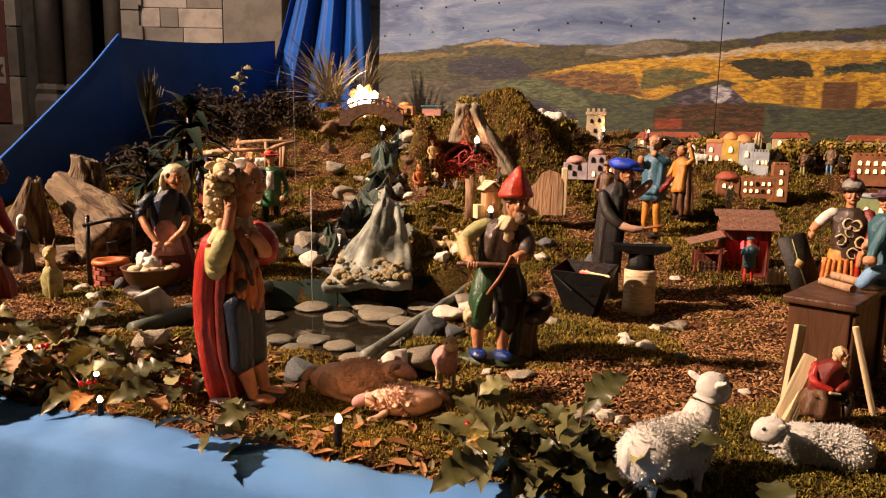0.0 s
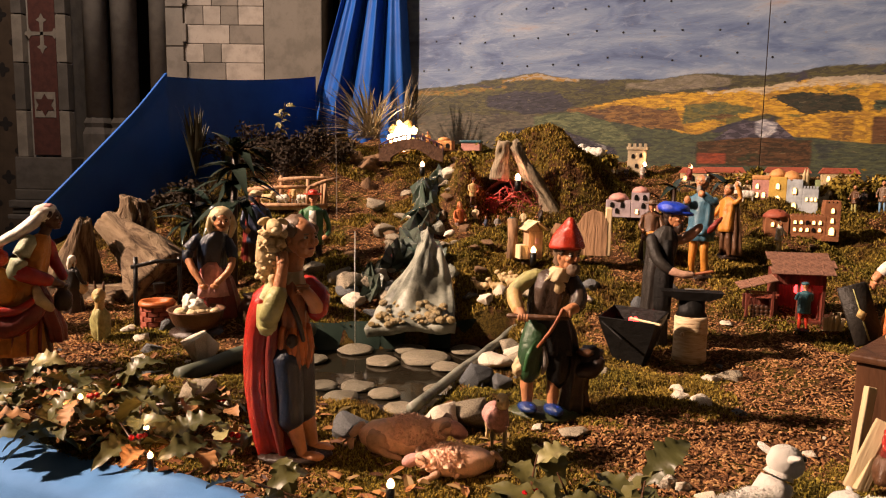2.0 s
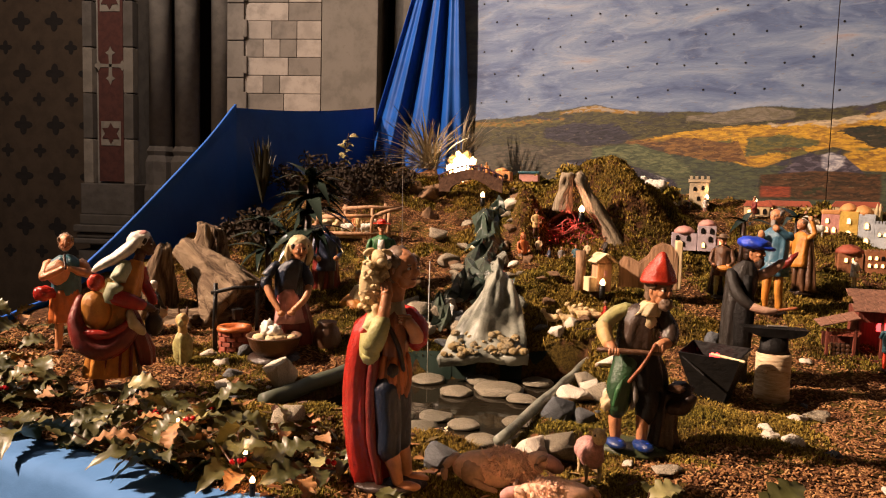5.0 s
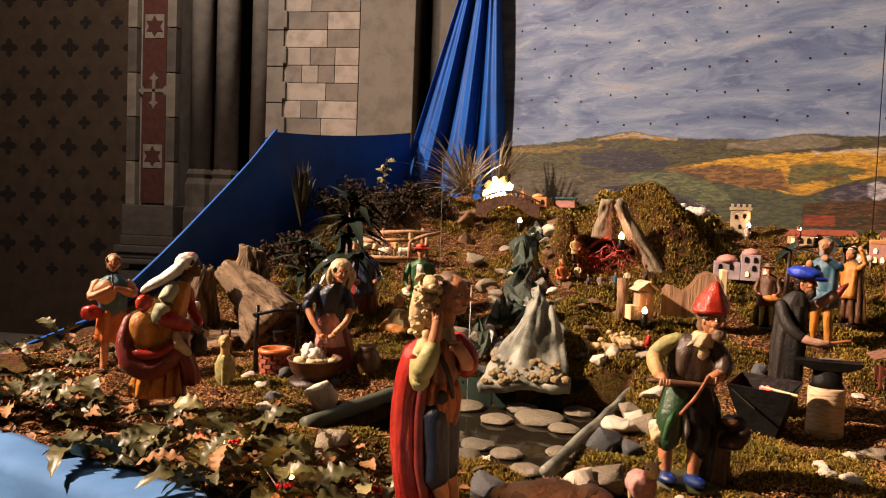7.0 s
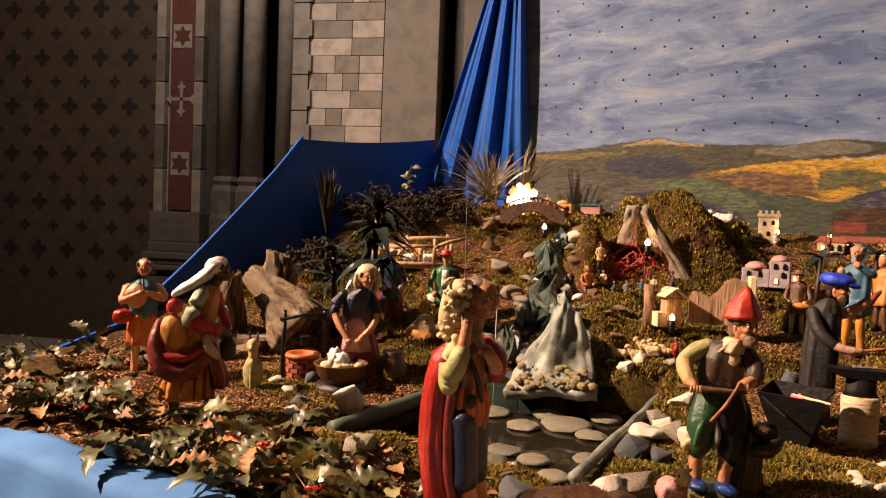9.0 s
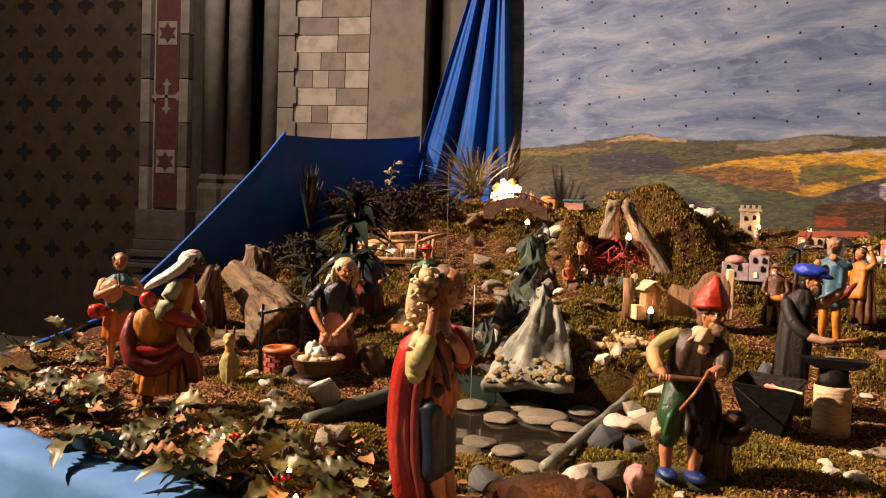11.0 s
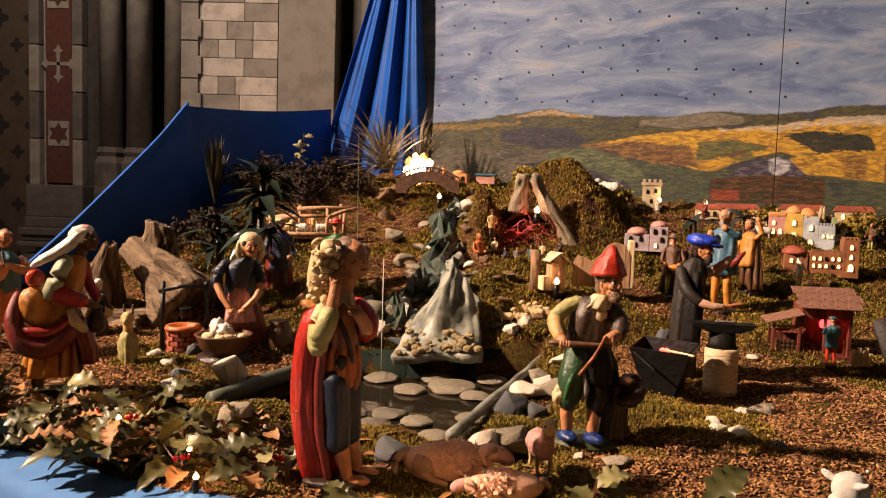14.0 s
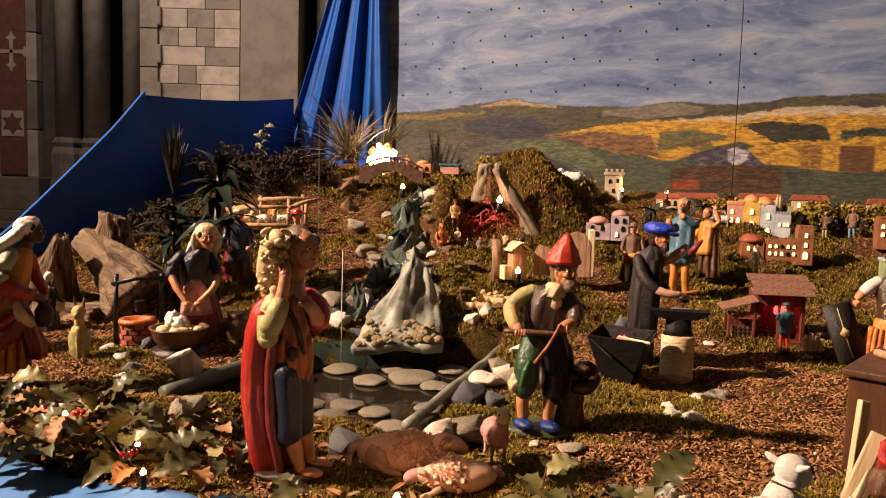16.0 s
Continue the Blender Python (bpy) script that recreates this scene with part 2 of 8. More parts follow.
def water_mat():
    s = Nodes("pond_water", 0.06, 0, 0.5)
    s.colour((0.05, 0.04, 0.025))
    s.b.inputs["Transmission Weight"].default_value = 0.75
    s.b.inputs["IOR"].default_value = 1.33
    return s.bump(s.noise(14, 3), 0.12, 0.01).m


WATER = water_mat()


def painting_mat():
    """The landscape painted on boards: cloudy sky, ridges, yellow fields, in broad horizontal strokes."""
    s = Nodes("painted_landscape", 0.6, 0, 0.25)
    sep = s.n("ShaderNodeSeparateXYZ")
    s.link(s.co, sep.inputs[0])
    u, v = sep.outputs[0], sep.outputs[2]
    stroke = s.noise(7, 6, 0.65, stretch=(1, 1, 3.2), distort=0.8)
    fine = s.noise(30, 5, 0.7, stretch=(0.8, 1, 3.0), distort=0.5)
    cloud = s.noise(2.4, 5, 0.6, stretch=(0.75, 1, 2.6), distort=1.0)
    sky = s.ramp(cloud, [(0.30, (0.05, 0.075, 0.16)), (0.42, (0.085, 0.125, 0.235)), (0.53, (0.135, 0.185, 0.29)), (0.64, (0.20, 0.245, 0.33)), (0.74, (0.24, 0.21, 0.22))])
    sky = s.mix(s.math("MULTIPLY", s.step(0.5, 0.72, stroke), 0.42), sky, (0.26, 0.32, 0.42))
    sky = s.mix(s.math("MULTIPLY", s.step(0.54, 0.7, fine), 0.35), sky, (0.06, 0.085, 0.16))
    col = sky

    blot = s.noise(5.0, 6, 0.65, stretch=(0.8, 1, 2.0), distort=0.4)
    dab = s.noise(24, 4, 0.6, stretch=(0.8, 1, 2.2), distort=0.8)
    ragged = s.math("ADD", s.math("MULTIPLY_ADD", blot, 0.07, -0.035), s.math("MULTIPLY_ADD", dab, 0.05, -0.025))

    def edge(points):
        """A painted outline: height over the length of the boards."""
        r = s.n("ShaderNodeValToRGB")
        els = r.color_ramp.elements
        while len(els) < len(points):
            els.new(0.5)
        for e, (pu, pv) in zip(els, points):
            c = (pv - 0.5) / 0.9
            e.position = (pu + 0.7) / 3.2
            e.color = (c, c, c, 1)
        s.link(s.math("MULTIPLY_ADD", u, 1 / 3.2, 0.7 / 3.2), r.inputs[0])
        return s.math("MULTIPLY_ADD", r.outputs[0], 0.9, 0.5)

    def layer(over, tops, feet, c1, c2, c3=None, amount=1.0, rag=1.0):
        """A field or wood between two outlines, laid on in dabs."""
        w = s.math("MULTIPLY_ADD", ragged, rag, v)
        m = s.step(-0.005, 0.005, s.math("SUBTRACT", edge(tops), w))
        if feet:
            m = s.math("MULTIPLY", m, s.step(-0.005, 0.005, s.math("SUBTRACT", w, edge(feet))))
        wu = s.math("MULTIPLY_ADD", ragged, 1.2 * rag, u)
        m = s.math("MULTIPLY", m, s.math("MULTIPLY", s.step(-0.01, 0.01, s.math("SUBTRACT", wu, tops[0][0])), s.step(-0.01, 0.01, s.math("SUBTRACT", tops[-1][0], wu))))
        c = s.mix(s.step(0.44, 0.56, dab), c1, c2)
        if c3:
            c = s.mix(s.step(0.55, 0.62, blot), c, c3)
        return s.mix(s.math("MULTIPLY", m, amount), over, c)

    pale, olive, wood_dark, violet = (0.30, 0.26, 0.20), (0.10, 0.095, 0.032), (0.020, 0.024, 0.018), (0.035, 0.034, 0.05)
    amber, ochre, umber, meadow = (0.42, 0.25, 0.03), (0.25, 0.14, 0.028), (0.09, 0.048, 0.024), (0.052, 0.066, 0.038)
    col = layer(col, [(-0.7, 1.06), (-0.2, 1.088), (0.15, 1.131), (0.31, 1.147), (0.55, 1.102), (1.03, 1.088), (1.21, 1.115), (1.54, 1.089), (1.81, 1.123), (2.5, 1.15)], None, (0.038, 0.038, 0.028), (0.066, 0.062, 0.030), violet, 1.0, 0.5)
    col = layer(col, [(0.10, 1.115), (0.31, 1.142), (0.56, 1.10)], [(0.10, 1.10), (0.31, 1.112), (0.56, 1.085)], pale, ochre, None, 0.8, 0.6)
    col = layer(col, [(0.83, 1.069), (1.05, 1.088), (1.22, 1.11), (1.38, 1.079)], [(0.83, 1.045), (1.07, 1.015), (1.38, 1.047)], (0.17, 0.15, 0.12), (0.11, 0.10, 0.075), None, 0.8, 0.6)
    col = layer(col, [(-0.6, 1.05), (-0.15, 1.065), (0.12, 1.08)], [(-0.6, 1.02), (-0.15, 1.03), (0.12, 1.06)], ochre, olive, None, 0.7)
    col = layer(col, [(0.0, 1.012), (0.17, 1.043), (0.45, 1.028), (0.52, 0.967)], [(0.0, 0.958), (0.25, 0.906), (0.44, 0.909), (0.52, 0.933)], violet, (0.022, 0.022, 0.032), None, 0.95)
    col = layer(col, [(-0.6, 0.91), (0.1, 0.91), (0.5, 0.89)], None, (0.085, 0.074, 0.056), (0.055, 0.052, 0.04), (0.045, 0.04, 0.034))
    col = layer(col, [(0.5, 0.92), (0.74, 0.86), (1.2, 0.80), (2.5, 0.80)], None, (0.04, 0.05, 0.036), (0.06, 0.07, 0.04), (0.03, 0.036, 0.034))
    col = layer(col, [(0.56, 0.934), (0.97, 1.001), (1.32, 1.017), (1.55, 1.031), (1.76, 1.068), (1.96, 1.047), (2.5, 1.055)], [(0.56, 0.927), (0.84, 0.896), (1.15, 0.786), (1.24, 0.789), (1.39, 0.85), (1.57, 0.895), (1.75, 0.839), (2.5, 0.79)], amber, ochre, olive, 1.0, 0.6)
    col = layer(col, [(1.25, 1.02), (1.55, 1.035), (1.76, 1.075), (2.5, 1.07)], [(1.25, 1.008), (1.55, 1.005), (1.76, 1.035), (2.5, 1.03)], pale, (0.42, 0.36, 0.25), amber, 0.85)
    col = layer(col, [(0.50, 0.935), (0.84, 0.945), (1.11, 0.925), (1.16, 0.815)], [(0.50, 0.91), (0.84, 0.845), (1.06, 0.811), (1.16, 0.795)], umber, (0.17, 0.095, 0.035), (0.06, 0.04, 0.03))
    col = layer(col, [(1.15, 0.941), (1.33, 0.962), (1.5, 0.92)], [(1.15, 0.843), (1.33, 0.874), (1.5, 0.905)], olive, meadow, umber, 0.95)
    col = layer(col, [(1.58, 0.98), (1.73, 0.996), (1.97, 0.985), (2.0, 0.93)], [(1.58, 0.97), (1.76, 0.882), (1.86, 0.90), (2.0, 0.895)], wood_dark, (0.035, 0.032, 0.022), None, 1.0)
    col = layer(col, [(2.05, 0.955), (2.5, 0.98)], [(2.05, 0.915), (2.5, 0.915)], wood_dark, meadow)
    col = layer(col, [(1.62, 0.864), (1.78, 0.878), (2.04, 0.897), (2.5, 0.894)], [(1.62, 0.778), (1.79, 0.77), (2.06, 0.74), (2.5, 0.748)], amber, ochre, umber, 1.0, 0.3)
    col = layer(col, [(2.05, 0.875), (2.21, 0.873)], [(2.05, 0.74), (2.21, 0.74)], umber, (0.09, 0.045, 0.02), None, 1.0, 0.15)
    col = layer(col, [(1.87, 0.875), (1.97, 0.88)], [(1.87, 0.76), (1.97, 0.75)], umber, ochre, None, 0.9, 0.2)
    col = layer(col, [(0.30, 0.89), (0.56, 0.919), (0.74, 0.863), (0.88, 0.762)], [(0.30, 0.831), (0.57, 0.796), (0.75, 0.727), (0.88, 0.745)], meadow, (0.10, 0.115, 0.06), None, 1.0, 0.5)
    col = layer(col, [(0.15, 0.82), (0.38, 0.84), (0.57, 0.779), (0.8, 0.702)], [(0.15, 0.785), (0.40, 0.73), (0.8, 0.67)], violet, (0.02, 0.02, 0.028), (0.16, 0.16, 0.17), 1.0, 0.5)
    col = layer(col, [(1.32, 0.765), (1.43, 0.842), (1.56, 0.862), (1.62, 0.848), (1.72, 0.755)], [(1.32, 0.74), (1.72, 0.74)], (0.085, 0.075, 0.10), (0.035, 0.032, 0.045), None, 1.0, 0.3)
    col = layer(col, [(1.52, 0.855), (1.56, 0.866), (1.62, 0.845)], [(1.52, 0.79), (1.56, 0.755), (1.62, 0.80)], (0.38, 0.38, 0.40), (0.20, 0.20, 0.24), None, 0.9, 0.3)
    col = layer(col, [(1.23, 0.746), (1.49, 0.77), (1.79, 0.757)], [(1.23, 0.62), (1.79, 0.62)], (0.075, 0.038, 0.018), (0.035, 0.022, 0.012), (0.025, 0.028, 0.014), 1.0, 0.25)
    col = layer(col, [(1.235, 0.685), (1.38, 0.685)], [(1.235, 0.63), (1.38, 0.63)], (0.20, 0.045, 0.02), (0.14, 0.035, 0.02), None, 1.0, 0.05)
    col = s.mix(s.math("MULTIPLY", s.step(0.60, 0.66, fine), 0.30), col, (0.22, 0.18, 0.11))
    land_side = s.step(0.0, 0.03, s.math("SUBTRACT", 1.08, v))
    tone = s.ramp(s.noise(38, 3, 0.6, stretch=(0.5, 1, 2.6), distort=0.6), [(0.34, (0.55, 0.55, 0.60)), (0.52, (1.0, 1.0, 1.0)), (0.68, (1.25, 1.22, 1.15))])
    col = s.mix(s.math("MULTIPLY", land_side, 0.9), col, s.mix(1.0, col, tone, "MULTIPLY"))
    s.colour(col)
    return s.bump(fine, 0.35, 0.006).m


PAINTING = painting_mat()
WALL_GREY = stone("grey_plaster_stone", (0.21, 0.185, 0.155), (0.19, 0.17, 0.14), 6, 0.9, 0.8)
BLOCK_PALE = stone("pale_ashlar", (0.42, 0.36, 0.30), (0.35, 0.30, 0.25), 7, 0.9, 0.8)
BLOCK_DARK = stone("grey_ashlar", (0.24, 0.205, 0.17), (0.20, 0.175, 0.145), 7, 0.9, 0.8)
COLUMN = stone("dark_column_stone", (0.20, 0.175, 0.145), (0.17, 0.15, 0.125), 9, 0.7, 0.8)
EDGE_PALE = stone("worn_edge_stone", (0.19, 0.16, 0.125), (0.16, 0.135, 0.105), 8, 0.9, 0.8)
EDGE_DARK = stone("dark_edge_stone", (0.085, 0.072, 0.06), (0.075, 0.063, 0.05), 8, 0.9, 0.8)
PANEL_RED = stone("worn_red_fresco", (0.07, 0.022, 0.015), (0.055, 0.018, 0.013), 16, 0.9, 0.8)
DARKWALL = stone("dark_brown_fresco", (0.055, 0.036, 0.022), (0.05, 0.033, 0.02), 6, 0.95, 0.8)
# Black of the stencilled crosses; also paints the shade behind the columns.
STENCIL_AND_SHADE = stone("black_stencil_and_shade", (0.015, 0.011, 0.009), (0.013, 0.01, 0.008), 10, 0.95, 0.8)
FLOOR_STONE = stone("worn_floor_stone", (0.22, 0.19, 0.16), (0.18, 0.16, 0.13), 5, 0.6, 0.8)


# ---- mesh helpers ----
def mesh_of(bm, name, mats, smooth=True):
    me = bpy.data.meshes.new(name)
    bm.to_mesh(me)
    bm.free()
    for m in mats:
        me.materials.append(m)
    if smooth:
        me.polygons.foreach_set("use_smooth", [True] * len(me.polygons))
    return me


def part(name, bm, material, parent=None, label="", smooth=False, m=None):
    ob = new(name, mesh_of(bm, name, material if isinstance(material, list) else [material], smooth))
    if parent:
        ob.parent = parent
    if m is not None:
        ob.matrix_basis = m
    return tagged(ob, label)


def share(name, mesh, parent, m):
    ob = new(name, mesh)
    ob.parent = parent
    ob.matrix_basis = m
    return ob


def thing(name, m, label, category, group="", kind=""):
    ob = new(name)
    ob.empty_display_size = 0.02
    ob.matrix_basis = m
    return tagged(ob, label, category, group, kind)


def box(sx, sy, sz, at=(0, 0, 0), bevel=0.0, bm=None, rz=0, rx=0, ry=0):
    """A box standing on at, bevelled."""
    b = bmesh.new()
    bmesh.ops.create_cube(b, size=1, matrix=Matrix.Diagonal((sx, sy, sz, 1)))
    if bevel:
        bmesh.ops.bevel(b, geom=b.edges[:], offset=bevel, segments=2, affect="EDGES", profile=0.6)
    bmesh.ops.transform(b, matrix=pose(*at, rx, ry, rz) @ Matrix.Translation((0, 0, sz / 2)), verts=b.verts)
    return join(bm, b)


def join(bm, b):
    if bm is None:
        return b
    me = bpy.data.meshes.new("t")
    b.to_mesh(me)
    b.free()
    bm.from_mesh(me)
    bpy.data.meshes.remove(me)
    return bm


def rings(bm, rows, mat=0, seg=14, closed=True):
    """Skin over rings: rows of (centre, x axis, y axis)."""
    prev = None
    for c, ax, ay in rows:
        cur = [bm.verts.new(Vector(c) + ax * math.cos(2 * math.pi * i / seg) + ay * math.sin(2 * math.pi * i / seg)) for i in range(seg)]
        if prev:
            for i in range(seg):
                f = bm.faces.new((prev[i], prev[(i + 1) % seg], cur[(i + 1) % seg], cur[i]))
                f.material_index = mat
        elif closed:
            bm.faces.new(cur[::-1]).material_index = mat
        prev = cur
    if closed:
        bm.faces.new(prev).material_index = mat


def tube(bm, pts, radii, mat=0, seg=10):
    pts = [Vector(p) for p in pts]
    if not isinstance(radii, (list, tuple)):
        radii = [radii] * len(pts)
    rows = []
    for i, p in enumerate(pts):
        d = (pts[min(i + 1, len(pts) - 1)] - pts[max(i - 1, 0)]).normalized()
        ref = Vector((0, 0, 1)) if abs(d.z) < 0.9 else Vector((1, 0, 0))
        ax = d.cross(ref).normalized()
        ay = ax.cross(d).normalized()
        rows.append((p, ax * radii[i], -ay * radii[i]))
    rings(bm, rows, mat, seg)
    return bm


def lathe(profile, seg=20, bm=None, mat=0):
    bm = bm or bmesh.new()
    rings(bm, [((0, 0, z), Vector((r, 0, 0)), Vector((0, r, 0))) for r, z in profile], mat, seg)
    return bm


def prism(outline, depth, bm=None, mat=0, axis="y"):
    """An outline in x and z, depth thick along y, its back at y 0."""
    bm = bm or bmesh.new()
    a = [bm.verts.new((x, 0, z)) for x, z in outline]
    b = [bm.verts.new((x, -depth, z)) for x, z in outline]
    n = len(a)
    fs = [bm.faces.new(b), bm.faces.new(a[::-1])]
    fs += [bm.faces.new((a[i], a[(i + 1) % n], b[(i + 1) % n], b[i])) for i in range(n)]
    for f in fs:
        f.material_index = mat
    return bm


def sstep(a, b, x):
    t = min(1.0, max(0.0, (x - a) / (b - a)))
    return t * t * (3 - 2 * t)


def nz(x, y, z=0.0):
    return noise.noise(Vector((x, y, z)))


# ---- the table and its landscape ----
EDGE = Vector((0.0, 0.885, 0.0))
ALONG = Vector((math.cos(radians(-18.8)), math.sin(radians(-18.8)), 0))
INTO = Vector((-ALONG.y, ALONG.x, 0))
POND = [Vector(p) for p in ((-0.74, 1.62), (-0.53, 2.08), (0.10, 2.20), (-0.16, 1.42))]
WATER_Z = 0.035


def in_pond(x, y):
    """How far inside the pond, in metres; negative outside."""
    d = 9.0
    for i in range(4):
        a, b = POND[i], POND[(i + 1) % 4]
        e = (b - a).normalized()
        d = min(d, (Vector((x, y)) - a).dot(Vector((e.y, -e.x))))
    return d


MOUNDS = ((-0.56, 1.48, 0.09, 0.034), (-0.42, 1.44, 0.07, 0.02), (-0.27, 1.40, 0.08, 0.026), (-0.02, 1.52, 0.06, 0.02), (0.30, 1.64, 0.10, 0.018), (0.10, 2.26, 0.06, 0.03), (0.02, 2.22, 0.05, 0.025), (0.23, 1.33, 0.07, 0.012), (0.45, 1.02, 0.14, 0.014), (-0.25, 1.22, 0.07, 0.012), (-0.15, 0.99, 0.10, 0.010), (-0.75, 1.5, 0.07, 0.014))


def mounds(x, y):
    """Cushions of moss round the pond."""
    return sum(h * math.exp(-((x - a) ** 2 + (y - b) ** 2) / (r * r)) for a, b, r, h in MOUNDS)


def land(x, y):
    """The height of the ground."""
    s = y - 2.03
    ramp = 0.26 * (0.5 * (s + math.sqrt(s * s + 0.05)) - 0.0)
    z = 0.072 + ramp + 0.03 * sstep(0.8, 1.6, x) * sstep(2.6, 3.4, y)
    z += 0.24 * math.exp(-((x - 0.32) / 0.30) ** 2 - ((y - 3.52) / 0.30) ** 2)
    z += 0.10 * math.exp(-((x + 1.05) / 0.35) ** 2 - ((y - 3.75) / 0.40) ** 2)
    z += 0.05 * math.exp(-((x + 0.35) / 0.35) ** 2 - ((y - 4.1) / 0.3) ** 2)
    z += 0.05 * math.exp(-((x + 0.05) / 0.25) ** 2 - ((y - 2.62) / 0.22) ** 2)
    z -= 0.06 * math.exp(-((x + 0.0) / 0.22) ** 2 - ((y - 3.15) / 0.14) ** 2)
    z += 0.145 * math.exp(-((x - 0.12) / 0.23) ** 2 - ((y - 3.45) / 0.12) ** 2)
    z += 0.25 * math.exp(-((x + 0.105) / 0.085) ** 2 - ((y - 3.22) / 0.12) ** 2)
    z += 0.13 * math.exp(-((x - 0.38) / 0.13) ** 2 - ((y - 3.28) / 0.14) ** 2)
    z += 0.03 * nz(x * 2.3, y * 2.3) + 0.014 * nz(x * 7, y * 7, 3)
    z += (0.006 + 0.010 * sstep(2.2, 3, y)) * nz(x * 19, y * 19, 8)
    z += 0.042 * nz(x * 8, y * 8, 5) * sstep(2.15, 2.8, y) + 0.016 * (0.5 - abs(nz(x * 14, y * 14, 2))) * sstep(2.1, 2.7, y)
    p = in_pond(x, y)
    if p > -0.02:
        z += (0.0 - z) * sstep(-0.02, 0.03, p)
    z += mounds(x, y)
    z -= 0.45 * (1 - sstep(-2.02, -1.92, x))
    v = (Vector((x, y, 0)) - EDGE).dot(INTO)
    return z - 0.03 * (1 - sstep(0.0, 0.06, v))


def terrain():
    nu, nv = 340, 270
    verts, faces = [], []
    for j in range(nv + 1):
        for i in range(nu + 1):
            p = EDGE + ALONG * (-2.25 + 5.0 * i / nu) + INTO * (3.40 * (j / nv) ** 1.15)
            verts.append((p.x, p.y, land(p.x, p.y)))
    for j in range(nv):
        for i in range(nu):
            a = j * (nu + 1) + i
            faces.append((a, a + 1, a + nu + 2, a + nu + 1))
    me = bpy.data.meshes.new("ground")
    me.from_pydata(verts, [], faces)
    me.materials.append(GROUND)
    me.polygons.foreach_set("use_smooth", [True] * len(faces))
    return tagged(new("ground", me), "brown bark mulch and dry moss over the crib table", "ground", kind="structure")


terrain()
TURN = -18.8
part("table_top", box(5.0, 3.5, 0.05, (0, 0, 0)), DARKWOOD, None, "", m=pose(*(EDGE + ALONG * 0.25 + INTO * 1.76 + Vector((0, 0, -0.075))), 0, 0, TURN))
tagged(bpy.data.objects["table_top"], "dark wooden platform that carries the crib landscape", "platform", kind="structure")


# ---- cloths ----
def sheet(name, fn, nu, nv, mat, label, category, thick=0.004):
    """A cloth from fn(u, v), u and v from 0 to 1."""
    verts = [fn(i / nu, j / nv) for j in range(nv + 1) for i in range(nu + 1)]
    faces = [(j * (nu + 1) + i, j * (nu + 1) + i + 1, (j + 1) * (nu + 1) + i + 1, (j + 1) * (nu + 1) + i) for j in range(nv) for i in range(nu)]
    me = bpy.data.meshes.new(name)
    me.from_pydata(verts, [], faces)
    me.materials.append(mat)
    me.polygons.foreach_set("use_smooth", [True] * len(faces))
    ob = tagged(new(name, me), label, category)
    so = ob.modifiers.new("cloth", "SOLIDIFY")
    so.thickness = thick
    return ob


def front_cloth(u, v):
    a = -2.2 + 4.8 * u
    d = v * 1.15
    over = min(d, 0.10)
    p = EDGE + ALONG * a + INTO * (0.05 - over)
    fall = max(0.0, d - 0.10)
    z = 0.075 - 0.25 * max(0, over - 0.05) ** 1.2 - fall * 0.94
    fold = 0.030 * nz(a * 2.1, 1.0) * sstep(0.1, 0.5, d) + 0.012 * nz(a * 7, d * 4, 5) * sstep(0.03, 0.2, d)
    p -= INTO * (fall * 0.30 + fold)
    return (p.x, p.y, z + 0.012 * nz(a * 6, d * 8) + 0.004 * nz(a * 25, d * 20))


sheet("front_cloth", front_cloth, 240, 60, PALE_CLOTH, "pale blue cloth draped over the front table edge", "cloth")


def side_curtain(u, v):
    """From the table's near corner up to the back: u along the top edge, v downwards."""
    corner, back = Vector((-1.655, 3.6, 1.02)), Vector((-1.16, 4.78, 1.17))
    k = 0.55
    if u < k:
        w = u / k
        y = 1.88 + 1.72 * w
        z = 0.10 + 0.07 * sstep(1.88, 2.40, y) + 0.66 * max(0.0, (y - 2.36)) ** 1.12 + 0.022 * sstep(2.2, 2.6, y) + 0.015 * sstep(3.3, 3.6, y)
        top = Vector((-1.935 + 0.163 * (y - 1.88), y, z))
    else:
        top = corner.lerp(back, (u - k) / (1 - k))
        w = (u - k) / (1 - k)
        top.z -= 0.04 * w * (1 - w) * 2
    bottom = Vector((top.x + 0.02, top.y + 0.02, min(top.z, 0.0) - 0.1))
    p = top.lerp(bottom, v)
    w = 0.03 * math.sin(u * 26 + v * 5) * v + 0.025 * nz(u * 6, v * 3)
    roll = 0.045 * math.exp(-(v / 0.05) ** 2) * (u < k)
    return (p.x + w * 0.8 * v + roll * 0.4, p.y - w * 0.4, p.z + roll * 0.1)


sheet("side_curtain", side_curtain, 160, 60, BLUE_CLOTH, "royal blue cloth screen hanging along the table's side", "curtain", 0.012)


def tall_curtain(u, v):
    """Gathered at the top beside the painted boards, spreading as it falls."""
    z = 2.75 - 2.15 * v
    right = -0.60 + 0.16 * v
    left = -0.66 - 0.20 * v - 0.50 * max(0, v - 0.12) ** 1.05
    x = right + (left - right) * u
    f = math.sin(u * 21 + 1.5 * math.sin(v * 3)) + 0.6 * math.sin(u * 38 + 2)
    return (x, 4.50 + 0.33 * u * v + 0.045 * f * (0.5 + 0.6 * v), z)


sheet("tall_curtain", tall_curtain, 120, 60, BLUE_CLOTH, "royal blue satin curtain gathered into long folds", "curtain")

